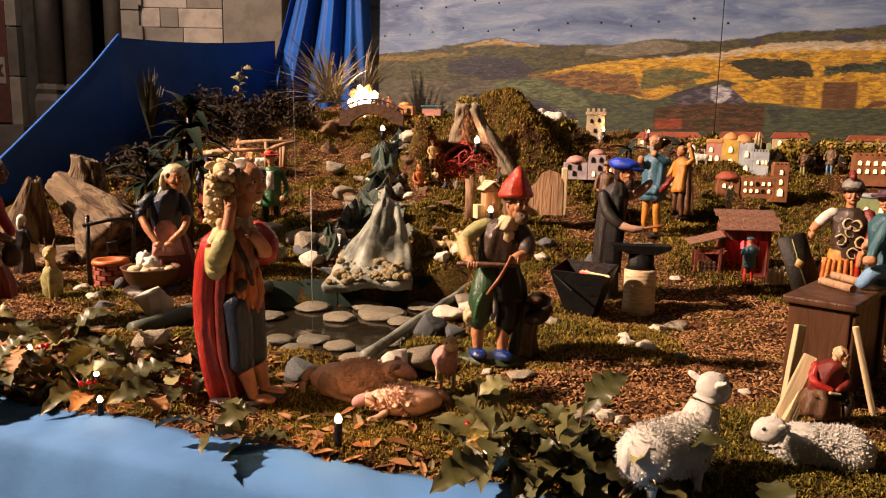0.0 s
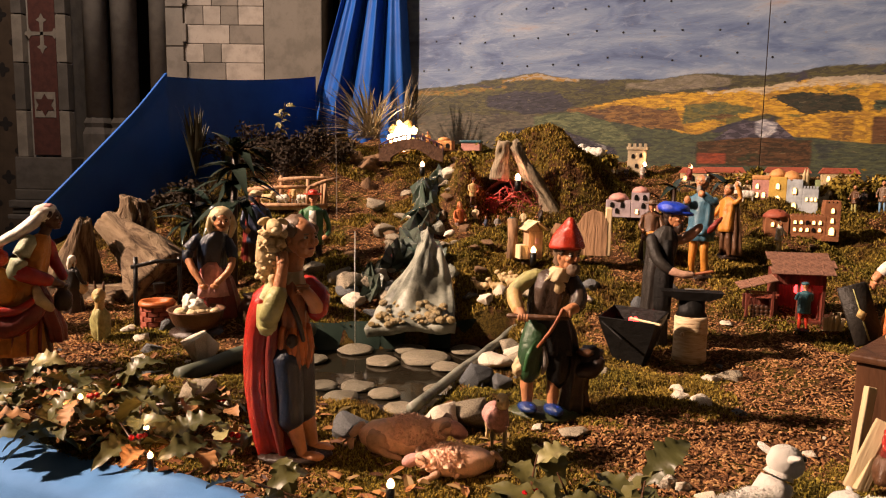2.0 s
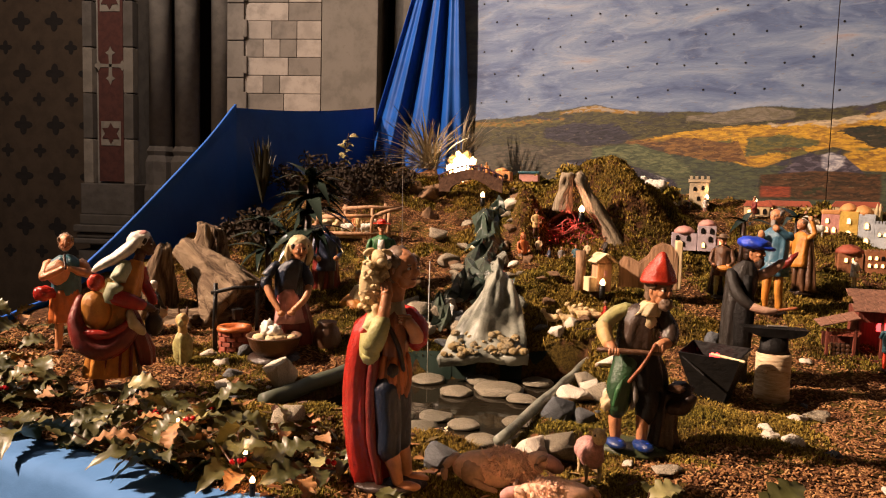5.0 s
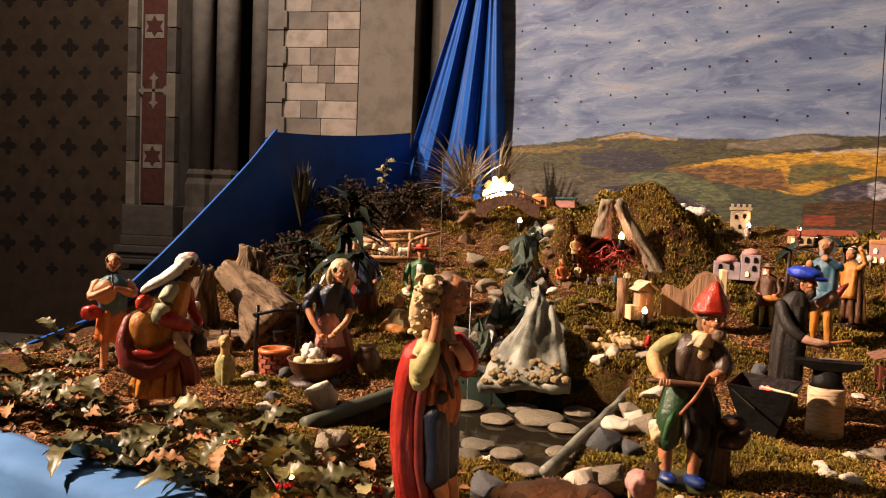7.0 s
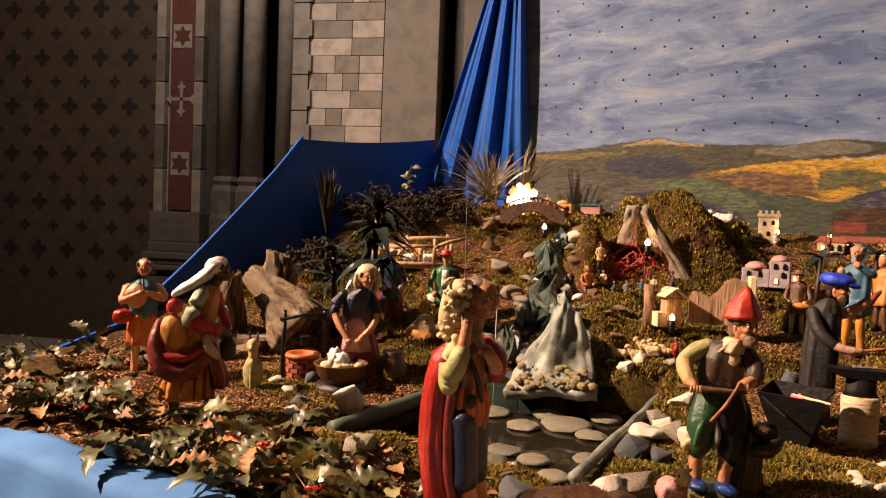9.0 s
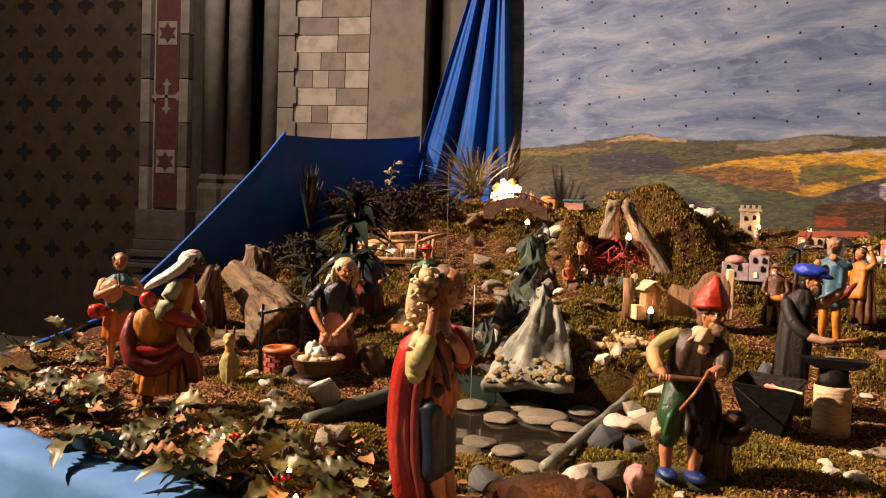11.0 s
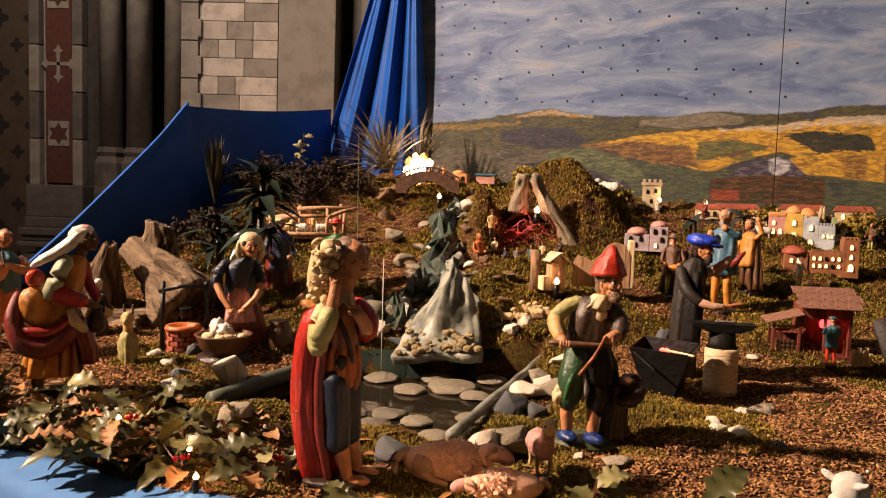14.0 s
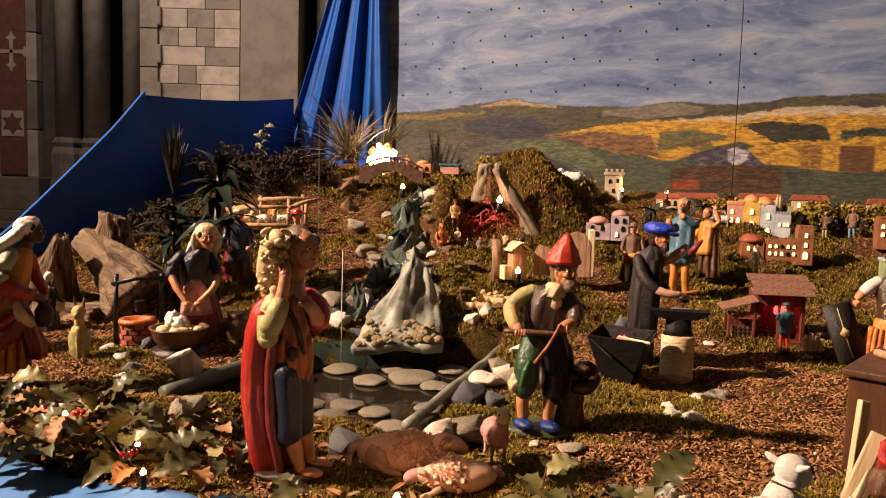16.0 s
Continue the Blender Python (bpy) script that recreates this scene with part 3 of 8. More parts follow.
# ---- painted boards ----
BOARD = pose(0.0, 4.40, 0.0, 0, 0, -20.8)
painting = thing("painted_backdrop", BOARD, "large painted landscape of cloudy sky and yellow fields", "painting")
for a, b in ((-0.585, 1.548), (1.552, 3.7)):
    part("board", box(b - a, 0.02, 2.7, ((a + b) / 2, 0.012, 0.35), 0.002), PAINTING, painting)
nail_mesh = mesh_of(lathe([(0.006, 0), (0.006, 0.002), (0.003, 0.004)], 8), "nail", [P["black"]])
rng = random.Random(4)
for r in range(6):
    for c in range(13):
        u, w = -0.42 + c * 0.165 + (r % 2) * 0.07 + rng.uniform(-0.02, 0.02), 1.20 + r * 0.155 + rng.uniform(-0.02, 0.02)
        if u < 2.2:
            share("nail", nail_mesh, painting, pose(u, 0.002, w, 90))
part("dark_edge", box(0.10, 0.03, 2.7, (-0.65, 0.03, 0.35), 0.003), P["dark"], painting)

# ---- the church ----
part("church_floor", box(16, 14, 0.1, (0, 2, -1.0)), FLOOR_STONE)
tagged(bpy.data.objects["church_floor"], "worn grey stone church floor", "floor", kind="structure")
for name, b, at in (("wall_north", (16, 0.3, 6.2), (0, 7.3, -0.95)), ("wall_south", (16, 0.3, 6.2), (0, -5.2, -0.95)), ("wall_west", (0.3, 12.4, 6.2), (-7.2, 1.05, -0.95)), ("wall_east", (0.3, 12.4, 6.2), (7.2, 1.05, -0.95))):
    tagged(part(name, box(*b, at), DARKWALL if name in ("wall_north", "wall_west") else WALL_GREY), "plain church wall in the dark", "wall", kind="structure")
tagged(part("ceiling", box(16, 13, 0.2, (0, 1, 5.2)), WALL_GREY), "plain plastered ceiling high above", "ceiling", kind="structure")
dark_wall = thing("frescoed_wall", pose(-5.75, 7.02, -0.9), "dark brown wall stencilled with rows of black crosses", "wall", kind="structure")
part("wall_face", box(2.9, 0.2, 6.0, (0, 0.1, 0)), DARKWALL, dark_wall)


def quatrefoil():
    out = []
    for i in range(48):
        a = 2 * math.pi * i / 48
        r = 0.055 + 0.050 * abs(math.cos(2 * a)) ** 1.5
        out.append((r * math.cos(a), r * math.sin(a)))
    return mesh_of(prism(out, 0.003), "motif", [STENCIL_AND_SHADE], False)


qm = quatrefoil()
for r in range(14):
    for c in range(8):
        share("motif", qm, dark_wall, pose(-1.35 + c * 0.37 + (r % 2) * 0.185, 0.0, 0.75 + r * 0.27, 0, 0, 0) @ Matrix.Scale(1.0 if r % 2 else 0.7, 4))

pil = thing("fresco_pilaster", pose(-4.06, 6.40, -0.9), "stone pilaster with a red frescoed panel of stars and crosses", "pilaster", kind="structure")
rng = random.Random(5)
part("core", box(0.50, 0.5, 6.0, (0, 0.28, 0)), COLUMN, pil)
part("panel", box(0.25, 0.03, 4.6, (0, 0.015, 1.52), 0.003), PANEL_RED, pil)
side_stones = [mesh_of(box(0.095, 0.10, 0.42, (0, 0, 0), 0.006), "stone", [k], False) for k in (EDGE_PALE, EDGE_DARK)]
for i in range(10):
    for sx in (-0.205, 0.205):
        share("stone", side_stones[i % 2], pil, pose(sx, 0.0, 1.5 + i * 0.43))
for w, h, z in ((0.62, 0.46, 0.0), (0.58, 0.40, 0.46), (0.66, 0.05, 0.92), (0.60, 0.05, 0.975), (0.64, 0.07, 1.03), (0.56, 0.10, 1.10), (0.54, 0.30, 1.20)):
    part("base_moulding", box(w, 0.5, h, (0, 0.19 - (w - 0.5) / 2, z), 0.012), EDGE_DARK, pil)


def star(n=6, r=0.10, k=0.58):
    return prism([((r if i % 2 == 0 else r * k) * math.sin(math.pi * i / n), (r if i % 2 == 0 else r * k) * math.cos(math.pi * i / n)) for i in range(2 * n)], 0.004)


for i, z in enumerate((1.98, 2.62, 3.24, 3.86, 4.5)):
    if i % 2 == 0:
        part("square_plaque", prism([(-0.10, -0.115), (0.10, -0.115), (0.10, 0.115), (-0.10, 0.115)], 0.004), EDGE_PALE, pil, m=pose(0, -0.001, z))
        part("star", star(), PANEL_RED, pil, m=pose(0, -0.006, z))
    else:
        cr = bmesh.new()
        for a in range(4):
            m = Matrix.Rotation(radians(90 * a), 4, "Y")
            b = prism([(-0.014, 0.0), (0.014, 0.0), (0.018, 0.10), (0.05, 0.12), (0.02, 0.14), (0.0, 0.18), (-0.02, 0.14), (-0.05, 0.12), (-0.018, 0.10)], 0.004)
            bmesh.ops.transform(b, matrix=m, verts=b.verts)
            join(cr, b)
        part("cross", cr, EDGE_PALE, pil, m=pose(0, -0.001, z))

for x, r in ((-3.60, 0.105), (-3.33, 0.115), (-2.98, 0.105)):
    col = thing("stone_column", pose(x, 6.48, -0.9), "slender dark grey stone column with a moulded base", "column", "clustered columns", "structure")
    part("shaft", lathe([(r, 1.85), (r * 0.97, 6.0)], 24), COLUMN, col, smooth=True)
    part("base", lathe([(r * 1.5, 0), (r * 1.5, 1.45), (r * 1.35, 1.50), (r * 1.4, 1.72), (r * 1.15, 1.78), (r * 1.3, 1.82), (r * 1.05, 1.87)], 8), EDGE_DARK, col)

pier = thing("ashlar_pier", pose(-2.36, 6.40, -0.9), "pier of pale and grey ashlar blocks", "pier", kind="structure")
part("core", box(0.9, 0.5, 6.0, (-0.06, 0.255, 0)), BLOCK_PALE, pier)
rng = random.Random(11)
bi = 0
for k in range(22):
    z, x, end = 1.55 + k * 0.165, -0.345, 0.365
    cuts = [x]
    while cuts[-1] < end - 0.12:
        cuts.append(min(end, cuts[-1] + rng.choice((0.16, 0.24, 0.36, 0.40))))
    if cuts[-1] < end:
        cuts[-1] = end
    for a, b in zip(cuts, cuts[1:]):
        bi += 1
        part("block", box(b - a - 0.004, 0.05, 0.161, ((a + b) / 2, 0.0, z), 0.006), BLOCK_PALE if (bi + k) % 2 else BLOCK_DARK, pier)
for k in range(11):
    part("quoin", box(0.16, 0.06, 0.33, (-0.45, 0.0, 1.5 + k * 0.34), 0.006), BLOCK_DARK, pier)
    part("corbel", box(0.04, 0.05, 0.16, (-0.35, -0.035, 1.56 + k * 0.33), 0.01), BLOCK_DARK, pier)
tagged(part("plain_pier", box(0.52, 0.5, 6.0, (-1.73, 6.62, -0.9), 0.01), WALL_GREY), "plain grey plastered pier", "pier", kind="structure")
tagged(part("plain_wall", box(2.6, 0.3, 6.0, (-0.06, 6.75, -0.9), 0.01), WALL_GREY), "plain grey plastered wall", "wall", kind="structure")
# The black colour stands in for shade in the deep gaps.
tagged(part("recess_wall", box(1.6, 0.2, 6.0, (-3.3, 6.95, -0.9)), STENCIL_AND_SHADE), "wall behind the columns, coloured black for the recess shade", "wall", kind="structure")


# ---- sculpted figures ----
class Sculpt:
    """One plain mesh out of rounded forms; every form takes one paint."""

    def __init__(self, seg=14):
        self.bm, self.mats, self.seg = bmesh.new(), [], seg

    def slot(self, mat):
        m = P[mat] if isinstance(mat, str) else mat
        if m not in self.mats:
            self.mats.append(m)
        return self.mats.index(m)

    def ball(self, c, r, mat, rot=(0, 0, 0), lump=0.0, freq=6):
        b = bmesh.new()
        bmesh.ops.create_icosphere(b, subdivisions=3 if self.seg > 8 else 2, radius=1)
        if lump:
            for v in b.verts:
                v.co *= 1 + lump * nz(*(v.co * freq))
        if not isinstance(r, (tuple, list)):
            r = (r, r, r)
        bmesh.ops.transform(b, matrix=pose(*c, *rot) @ Matrix.Diagonal((*r, 1)), verts=b.verts)
        k = self.slot(mat)
        for f in b.faces:
            f.material_index = k
        join(self.bm, b)
        return self

    def limb(self, pts, radii, mat, thin=0.74):
        radii = [q * thin for q in radii]
        pts = [Vector(p) for p in pts]
        n = len(pts)
        fine, rr = [], []
        for i in range(n - 1):
            for j in range(4):
                t = j / 4
                p0, p1, p2, p3 = pts[max(i - 1, 0)], pts[i], pts[i + 1], pts[min(i + 2, n - 1)]
                fine.append(0.5 * ((2 * p1) + (p2 - p0) * t + (2 * p0 - 5 * p1 + 4 * p2 - p3) * t * t + (3 * p1 - p0 - 3 * p2 + p3) * t ** 3))
                rr.append(radii[i] + (radii[i + 1] - radii[i]) * t)
        fine.append(pts[-1])
        rr.append(radii[-1])
        d0, d1 = (fine[0] - fine[1]).normalized(), (fine[-1] - fine[-2]).normalized()
        fine = [fine[0] + d0 * rr[0] * 0.8] + fine + [fine[-1] + d1 * rr[-1] * 0.8]
        rr = [rr[0] * 0.5] + rr + [rr[-1] * 0.5]
        tube(self.bm, fine, rr, self.slot(mat), max(6, self.seg - 4))
        return self

    def robe(self, rows, mat, folds=7, depth=0.06, phase=0.0):
        """rows of z, rx, ry, cx, cy from the hem up; the folds fade upwards."""
        k, seg = self.slot(mat), self.seg * 3
        prev = None
        z0, z1 = rows[0][0], rows[-1][0]
        dense = []
        for a, b in zip(rows, rows[1:]):
            for j in range(3):
                dense.append([a[q] + (b[q] - a[q]) * j / 3 for q in range(5)])
        dense.append(list(rows[-1]))
        for z, rx, ry, cx, cy in dense:
            h = 1 - (z - z0) / max(1e-6, z1 - z0)
            cur = []
            for i in range(seg):
                a = 2 * math.pi * i / seg
                f = 1 + depth * (0.35 + h) * (math.sin(folds * a + phase + 2 * h) + 0.5 * math.sin((folds * 2 + 1) * a + 3 * h))
                cur.append(self.bm.verts.new((cx + rx * f * math.cos(a), cy + ry * f * math.sin(a), z)))
            if prev:
                for i in range(seg):
                    self.bm.faces.new((prev[i], prev[(i + 1) % seg], cur[(i + 1) % seg], cur[i])).material_index = k
            else:
                self.bm.faces.new(cur[::-1]).material_index = k
            prev = cur
        self.bm.faces.new(prev).material_index = k
        return self

    def slab(self, outline, depth, mat, m):
        b = prism(outline, depth)
        bmesh.ops.transform(b, matrix=m, verts=b.verts)
        k = self.slot(mat)
        for f in b.faces:
            f.material_index = k
        join(self.bm, b)
        return self

    def done(self, name, m, size, label, category="figurine", group="", lump=0.004):
        self.bm.normal_update()
        for v in self.bm.verts:
            c = v.co
            fold = nz(c.x * 26, c.y * 26, c.z * 5) * 0.011 + nz(c.x * 50, c.y * 50, c.z * 22) * 0.004
            v.co = c + v.normal * fold * (lump / 0.004) + Vector((nz(*(c * 9)), nz(*(c * 9 + Vector((5, 0, 0)))), 0)) * lump
        ob = new(name, mesh_of(self.bm, name, self.mats))
        ob.matrix_basis = m @ Matrix.Scale(size, 4)
        return tagged(ob, label, category, group)


def head(s, c, r, skin="skin", hair="hair", beard=None, hat=None, hatc="hat_red", scarf=None, face=(1, 0)):
    """A head that faces along face (x, y)."""
    r *= 0.86
    c = Vector(c)
    f = Vector((face[0], face[1], 0)).normalized()
    side = Vector((-f.y, f.x, 0))
    up = Vector((0, 0, 1))
    ang = math.degrees(math.atan2(f.y, f.x))

    def at(q, rad, mat, **kw):
        s.ball(c + f * r * q[0] + side * r * q[1] + up * r * q[2], tuple(r * w for w in rad), mat, (0, 0, ang), **kw)

    at((0, 0, 0.10), (0.84, 0.76, 0.95), skin)
    at((0.30, 0, -0.42), (0.52, 0.52, 0.58), skin)
    at((0.62, 0, -0.72), (0.20, 0.24, 0.20), skin)
    at((0.86, 0, -0.08), (0.17, 0.11, 0.22), skin)
    at((0.80, 0, 0.16), (0.12, 0.09, 0.22), skin)
    for k in (-1, 1):
        at((0.56, 0.34 * k, -0.16), (0.26, 0.26, 0.24), skin)
        at((-0.02, 0.76 * k, -0.02), (0.16, 0.08, 0.22), skin)
        if s.seg > 8:
            at((0.735, 0.29 * k, 0.10), (0.09, 0.14, 0.07), "white")
            at((0.80, 0.29 * k, 0.10), (0.05, 0.07, 0.065), "dark")
            at((0.76, 0.30 * k, 0.27), (0.08, 0.17, 0.045), hair or "dark")
    if s.seg > 8:
        at((0.80, 0, -0.46), (0.09, 0.20, 0.06), "darkred")
    if hair:
        at((-0.30, 0, 0.34), (0.80, 0.86, 0.82), hair, lump=0.25, freq=4)
        at((-0.48, 0, -0.25), (0.56, 0.74, 0.75), hair, lump=0.3, freq=4)
        for k in (-1, 1):
            at((0.06, 0.72 * k, 0.42), (0.40, 0.20, 0.36), hair, lump=0.3, freq=4)
    if beard:
        s.ball(c + f * r * 0.5 - up * r * 0.85, (r * 0.42, r * 0.42, r * 0.7), beard, lump=0.3)
    if scarf:
        s.ball(c - f * r * 0.34 + up * r * 0.22, (r * 1.0, r * 1.0, r * 1.08), scarf, lump=0.1)
        for k in (-1, 1):
            s.limb([c + side * r * 0.75 * k + up * r * 0.3, c + side * r * 0.95 * k - f * r * 0.2 - up * r * 0.9, c + side * r * 0.9 * k - f * r * 0.3 - up * r * 2.0], [r * 0.35, r * 0.36, r * 0.2], scarf)
        s.limb([c - f * r * 0.8 + up * r * 0.2, c - f * r * 1.0 - up * r * 1.2, c - f * r * 1.1 - up * r * 2.4], [r * 0.8, r * 0.75, r * 0.45], scarf)
    if hat == "brim":
        s.ball(c + Vector((0, 0, r * 0.62)), (r * 1.6, r * 1.6, r * 0.16), hatc)
        s.ball(c + Vector((0, 0, r * 0.85)), (r * 0.9, r * 0.9, r * 0.6), hatc)
    if hat == "cone":
        s.robe([(c.z + r * 0.46, r * 1.22, r * 1.18, c.x, c.y), (c.z + r * 0.58, r * 1.18, r * 1.14, c.x, c.y), (c.z + r * 0.7, r * 1.08, r * 1.05, c.x, c.y), (c.z + r * 1.3, r * 0.82, r * 0.82, c.x, c.y), (c.z + r * 1.8, r * 0.55, r * 0.55, c.x - f.x * r * 0.08, c.y), (c.z + r * 2.3, r * 0.2, r * 0.2, c.x - f.x * r * 0.15, c.y), (c.z + r * 2.42, r * 0.06, r * 0.06, c.x - f.x * r * 0.16, c.y)], hatc, 3, 0.02)
    if hat == "cap":
        s.ball(c + f * r * 0.1 + Vector((0, 0, r * 0.7)), (r * 1.25, r * 1.2, r * 0.55), hatc, lump=0.1)
        s.ball(c + f * r * 0.9 + Vector((0, 0, r * 0.5)), (r * 0.6, r * 0.7, r * 0.15), hatc)
    if hat == "turban":
        s.ball(c + Vector((0, 0, r * 0.7)), (r * 1.1, r * 1.1, r * 0.55), hatc, lump=0.12)
    return s


def simple_person(name, at, h, yaw, label, top="brown", low="dark", skin="skin", hair="hair", hat=None, hatc="brown", beard=None, scarf=None, legs=True, cloak=None, arms=((0.16, 0.10, 0.52), (0.16, -0.10, 0.52)), lean=0.0, seg=10, group="small crib figures", base="dark"):
    """A standing figure that faces +x, one unit high."""
    s = Sculpt(seg)
    s.ball((0, 0, 0.015), (0.16, 0.13, 0.03), base, lump=0.15)
    if legs:
        for y in (-0.055, 0.055):
            s.limb([(0, y, 0.46), (0.02, y * 1.1, 0.25), (0, y * 1.2, 0.05)], [0.062, 0.05, 0.034], low)
            s.ball((0.035, y * 1.2, 0.03), (0.06, 0.03, 0.03), "dark")
        s.robe([(0.36, 0.11, 0.12, 0, 0), (0.50, 0.095, 0.115, 0, 0), (0.62, 0.085, 0.12, lean * 0.5, 0), (0.76, 0.08, 0.12, lean, 0), (0.81, 0.04, 0.05, lean, 0)], top, 6, 0.05)
    else:
        s.robe([(0.03, 0.165, 0.175, 0, 0), (0.20, 0.135, 0.15, 0, 0), (0.45, 0.09, 0.115, 0, 0), (0.52, 0.085, 0.11, 0, 0)], low, 8, 0.08)
        s.robe([(0.46, 0.10, 0.12, 0, 0), (0.62, 0.085, 0.12, lean * 0.5, 0), (0.76, 0.08, 0.12, lean, 0), (0.81, 0.04, 0.05, lean, 0)], top, 5, 0.04)
    if cloak:
        s.robe([(0.06, 0.10, 0.18, -0.09, 0), (0.4, 0.08, 0.15, -0.07, 0), (0.78, 0.06, 0.12, -0.04 + lean, 0), (0.83, 0.03, 0.06, lean, 0)], cloak, 7, 0.08)
    for (x, y, z), sy in zip(arms, (1, -1)):
        sh = Vector((lean, sy * 0.125, 0.74))
        ha = Vector((x, y, z))
        el = (sh + ha) / 2 + Vector((-0.03, sy * 0.05, -0.05))
        s.limb([sh, el, ha], [0.045, 0.042, 0.03], top)
        s.ball(ha, 0.034, skin)
    s.limb([(lean, 0, 0.79), (lean + 0.01, 0, 0.86)], [0.04, 0.035], skin)
    head(s, (lean + 0.015, 0, 0.905), 0.075, skin, hair, beard, hat, hatc, scarf)
    return s, lambda: s.done(name, pose(*at, 0, 0, yaw), h, label, "figurine", group)


def ground_at(x, y, dz=0.0):
    return (x, y, land(x, y) + dz)


# the shepherd with a lamb across his shoulders
def shepherd():
    s = Sculpt(18)
    s.ball((0.02, 0, 0.008), (0.15, 0.10, 0.022), "dark", lump=0.15)
    s.robe([(0.005, 0.085, 0.075, -0.055, 0.055), (0.06, 0.082, 0.08, -0.07, 0.05), (0.15, 0.072, 0.085, -0.095, 0.045), (0.30, 0.064, 0.09, -0.118, 0.035), (0.45, 0.062, 0.09, -0.118, 0.03), (0.58, 0.062, 0.09, -0.105, 0.02), (0.67, 0.058, 0.08, -0.085, 0.01), (0.715, 0.035, 0.05, -0.06, 0)], "red", 6, 0.055, 1.0)
    s.limb([(-0.05, -0.05, 0.66), (-0.07, -0.06, 0.45), (-0.065, -0.05, 0.22), (-0.03, -0.04, 0.03)], [0.02, 0.026, 0.028, 0.02], "darkred")
    for y, x, k in ((-0.045, -0.002, 0.055), (0.04, 0.045, 0.05)):
        s.limb([(x - 0.01, y, 0.43), (x, y, 0.30), (x + 0.005, y, 0.165)], [0.08, 0.074, 0.068], "navy")
        s.limb([(x + 0.005, y, 0.175), (x + k * 0.5, y, 0.11), (x + k * 0.9, y, 0.03)], [0.05, 0.046, 0.03], "skin")
        s.ball((x + k + 0.03, y - 0.015, 0.022), (0.055, 0.026, 0.02), "skin", (0, 0, -20))
    s.robe([(0.40, 0.066, 0.07, 0.012, 0), (0.46, 0.062, 0.072, 0.012, 0), (0.54, 0.056, 0.07, 0.015, 0), (0.63, 0.06, 0.08, 0.012, 0), (0.70, 0.058, 0.085, 0.005, 0), (0.755, 0.03, 0.04, 0.01, 0)], "tunic", 8, 0.08)
    for i in range(16):
        a = -2.6 + i * 0.22
        z = 0.43 + 0.018 * (i % 3)
        s.limb([(0.012 + 0.06 * math.cos(a), 0.068 * math.sin(a), z + 0.08), (0.012 + 0.070 * math.cos(a), 0.076 * math.sin(a), z), (0.014 + 0.066 * math.cos(a + 0.1), 0.074 * math.sin(a + 0.1), z - 0.05)], [0.016, 0.020, 0.006], "orange" if i % 3 else "tunic")
    s.limb([(-0.02, -0.075, 0.70), (0.03, -0.088, 0.60), (0.055, -0.07, 0.50)], [0.014, 0.015, 0.013], "dark")
    s.ball((0.012, -0.082, 0.50), (0.022, 0.016, 0.028), "dark", lump=0.2)
    # the arm that steadies the lamb
    s.limb([(-0.05, -0.05, 0.715), (-0.075, -0.085, 0.64), (-0.082, -0.10, 0.565)], [0.055, 0.060, 0.054], "olive")
    s.limb([(-0.082, -0.10, 0.565), (-0.058, -0.125, 0.64), (-0.038, -0.12, 0.70)], [0.052, 0.056, 0.052], "olive")
    s.limb([(-0.038, -0.12, 0.70), (-0.022, -0.11, 0.78), (-0.025, -0.10, 0.81)], [0.036, 0.030, 0.026], "skin")
    for k in range(4):
        s.limb([(-0.034 + 0.011 * k, -0.108, 0.80), (-0.038 + 0.011 * k, -0.10, 0.835), (-0.044 + 0.011 * k, -0.085, 0.85)], [0.009, 0.009, 0.007], "skin")
    # the other arm, folded to the chest
    s.limb([(0.075, 0.05, 0.70), (0.115, 0.0, 0.655), (0.105, -0.05, 0.61)], [0.058, 0.062, 0.055], "red")
    s.limb([(0.105, -0.05, 0.61), (0.095, -0.085, 0.655), (0.06, -0.10, 0.70)], [0.045, 0.034, 0.028], "skin")
    for k in range(4):
        s.limb([(0.07, -0.10, 0.685 + 0.011 * k), (0.045, -0.10, 0.69 + 0.011 * k), (0.03, -0.092, 0.688 + 0.011 * k)], [0.009, 0.009, 0.007], "skin")
    s.robe([(0.69, 0.055, 0.07, 0.012, -0.005), (0.735, 0.042, 0.05, 0.016, -0.012), (0.765, 0.032, 0.036, 0.02, -0.012)], "cream", 6, 0.06)
    s.limb([(0.012, 0, 0.74), (0.028, -0.008, 0.83)], [0.048, 0.044], "skin")
    head(s, (0.044, -0.02, 0.895), 0.090, "skin", "hair", face=(0.70, -0.71))
    # the lamb
    s.limb([(-0.075, -0.02, 0.75), (-0.078, -0.035, 0.82), (-0.07, -0.05, 0.90), (-0.055, -0.06, 0.935)], [0.056, 0.064, 0.060, 0.046], "fleece")
    r = random.Random(5)
    for i in range(90):
        q, a = r.random(), r.uniform(0, 6.28)
        s.ball((-0.075 + 0.02 * q + 0.043 * math.cos(a), -0.02 - 0.04 * q + 0.043 * math.sin(a), 0.745 + 0.18 * q), (0.014, 0.014, 0.010), "fleece", (r.uniform(-40, 40), 0, r.uniform(0, 180)), 0.3, 3)
    s.ball((-0.05, -0.085, 0.945), (0.030, 0.040, 0.028), "fleece", (20, 0, 25), 0.1)
    s.ball((-0.045, -0.118, 0.932), (0.018, 0.020, 0.016), "cream")
    for k in (-1, 1):
        s.ball((-0.055 + 0.036 * k, -0.07, 0.965), (0.024, 0.010, 0.012), "fleece", (0, 25 * k, 20))
    s.limb([(-0.06, -0.085, 0.75), (-0.055, -0.095, 0.70)], [0.022, 0.016], "fleece")
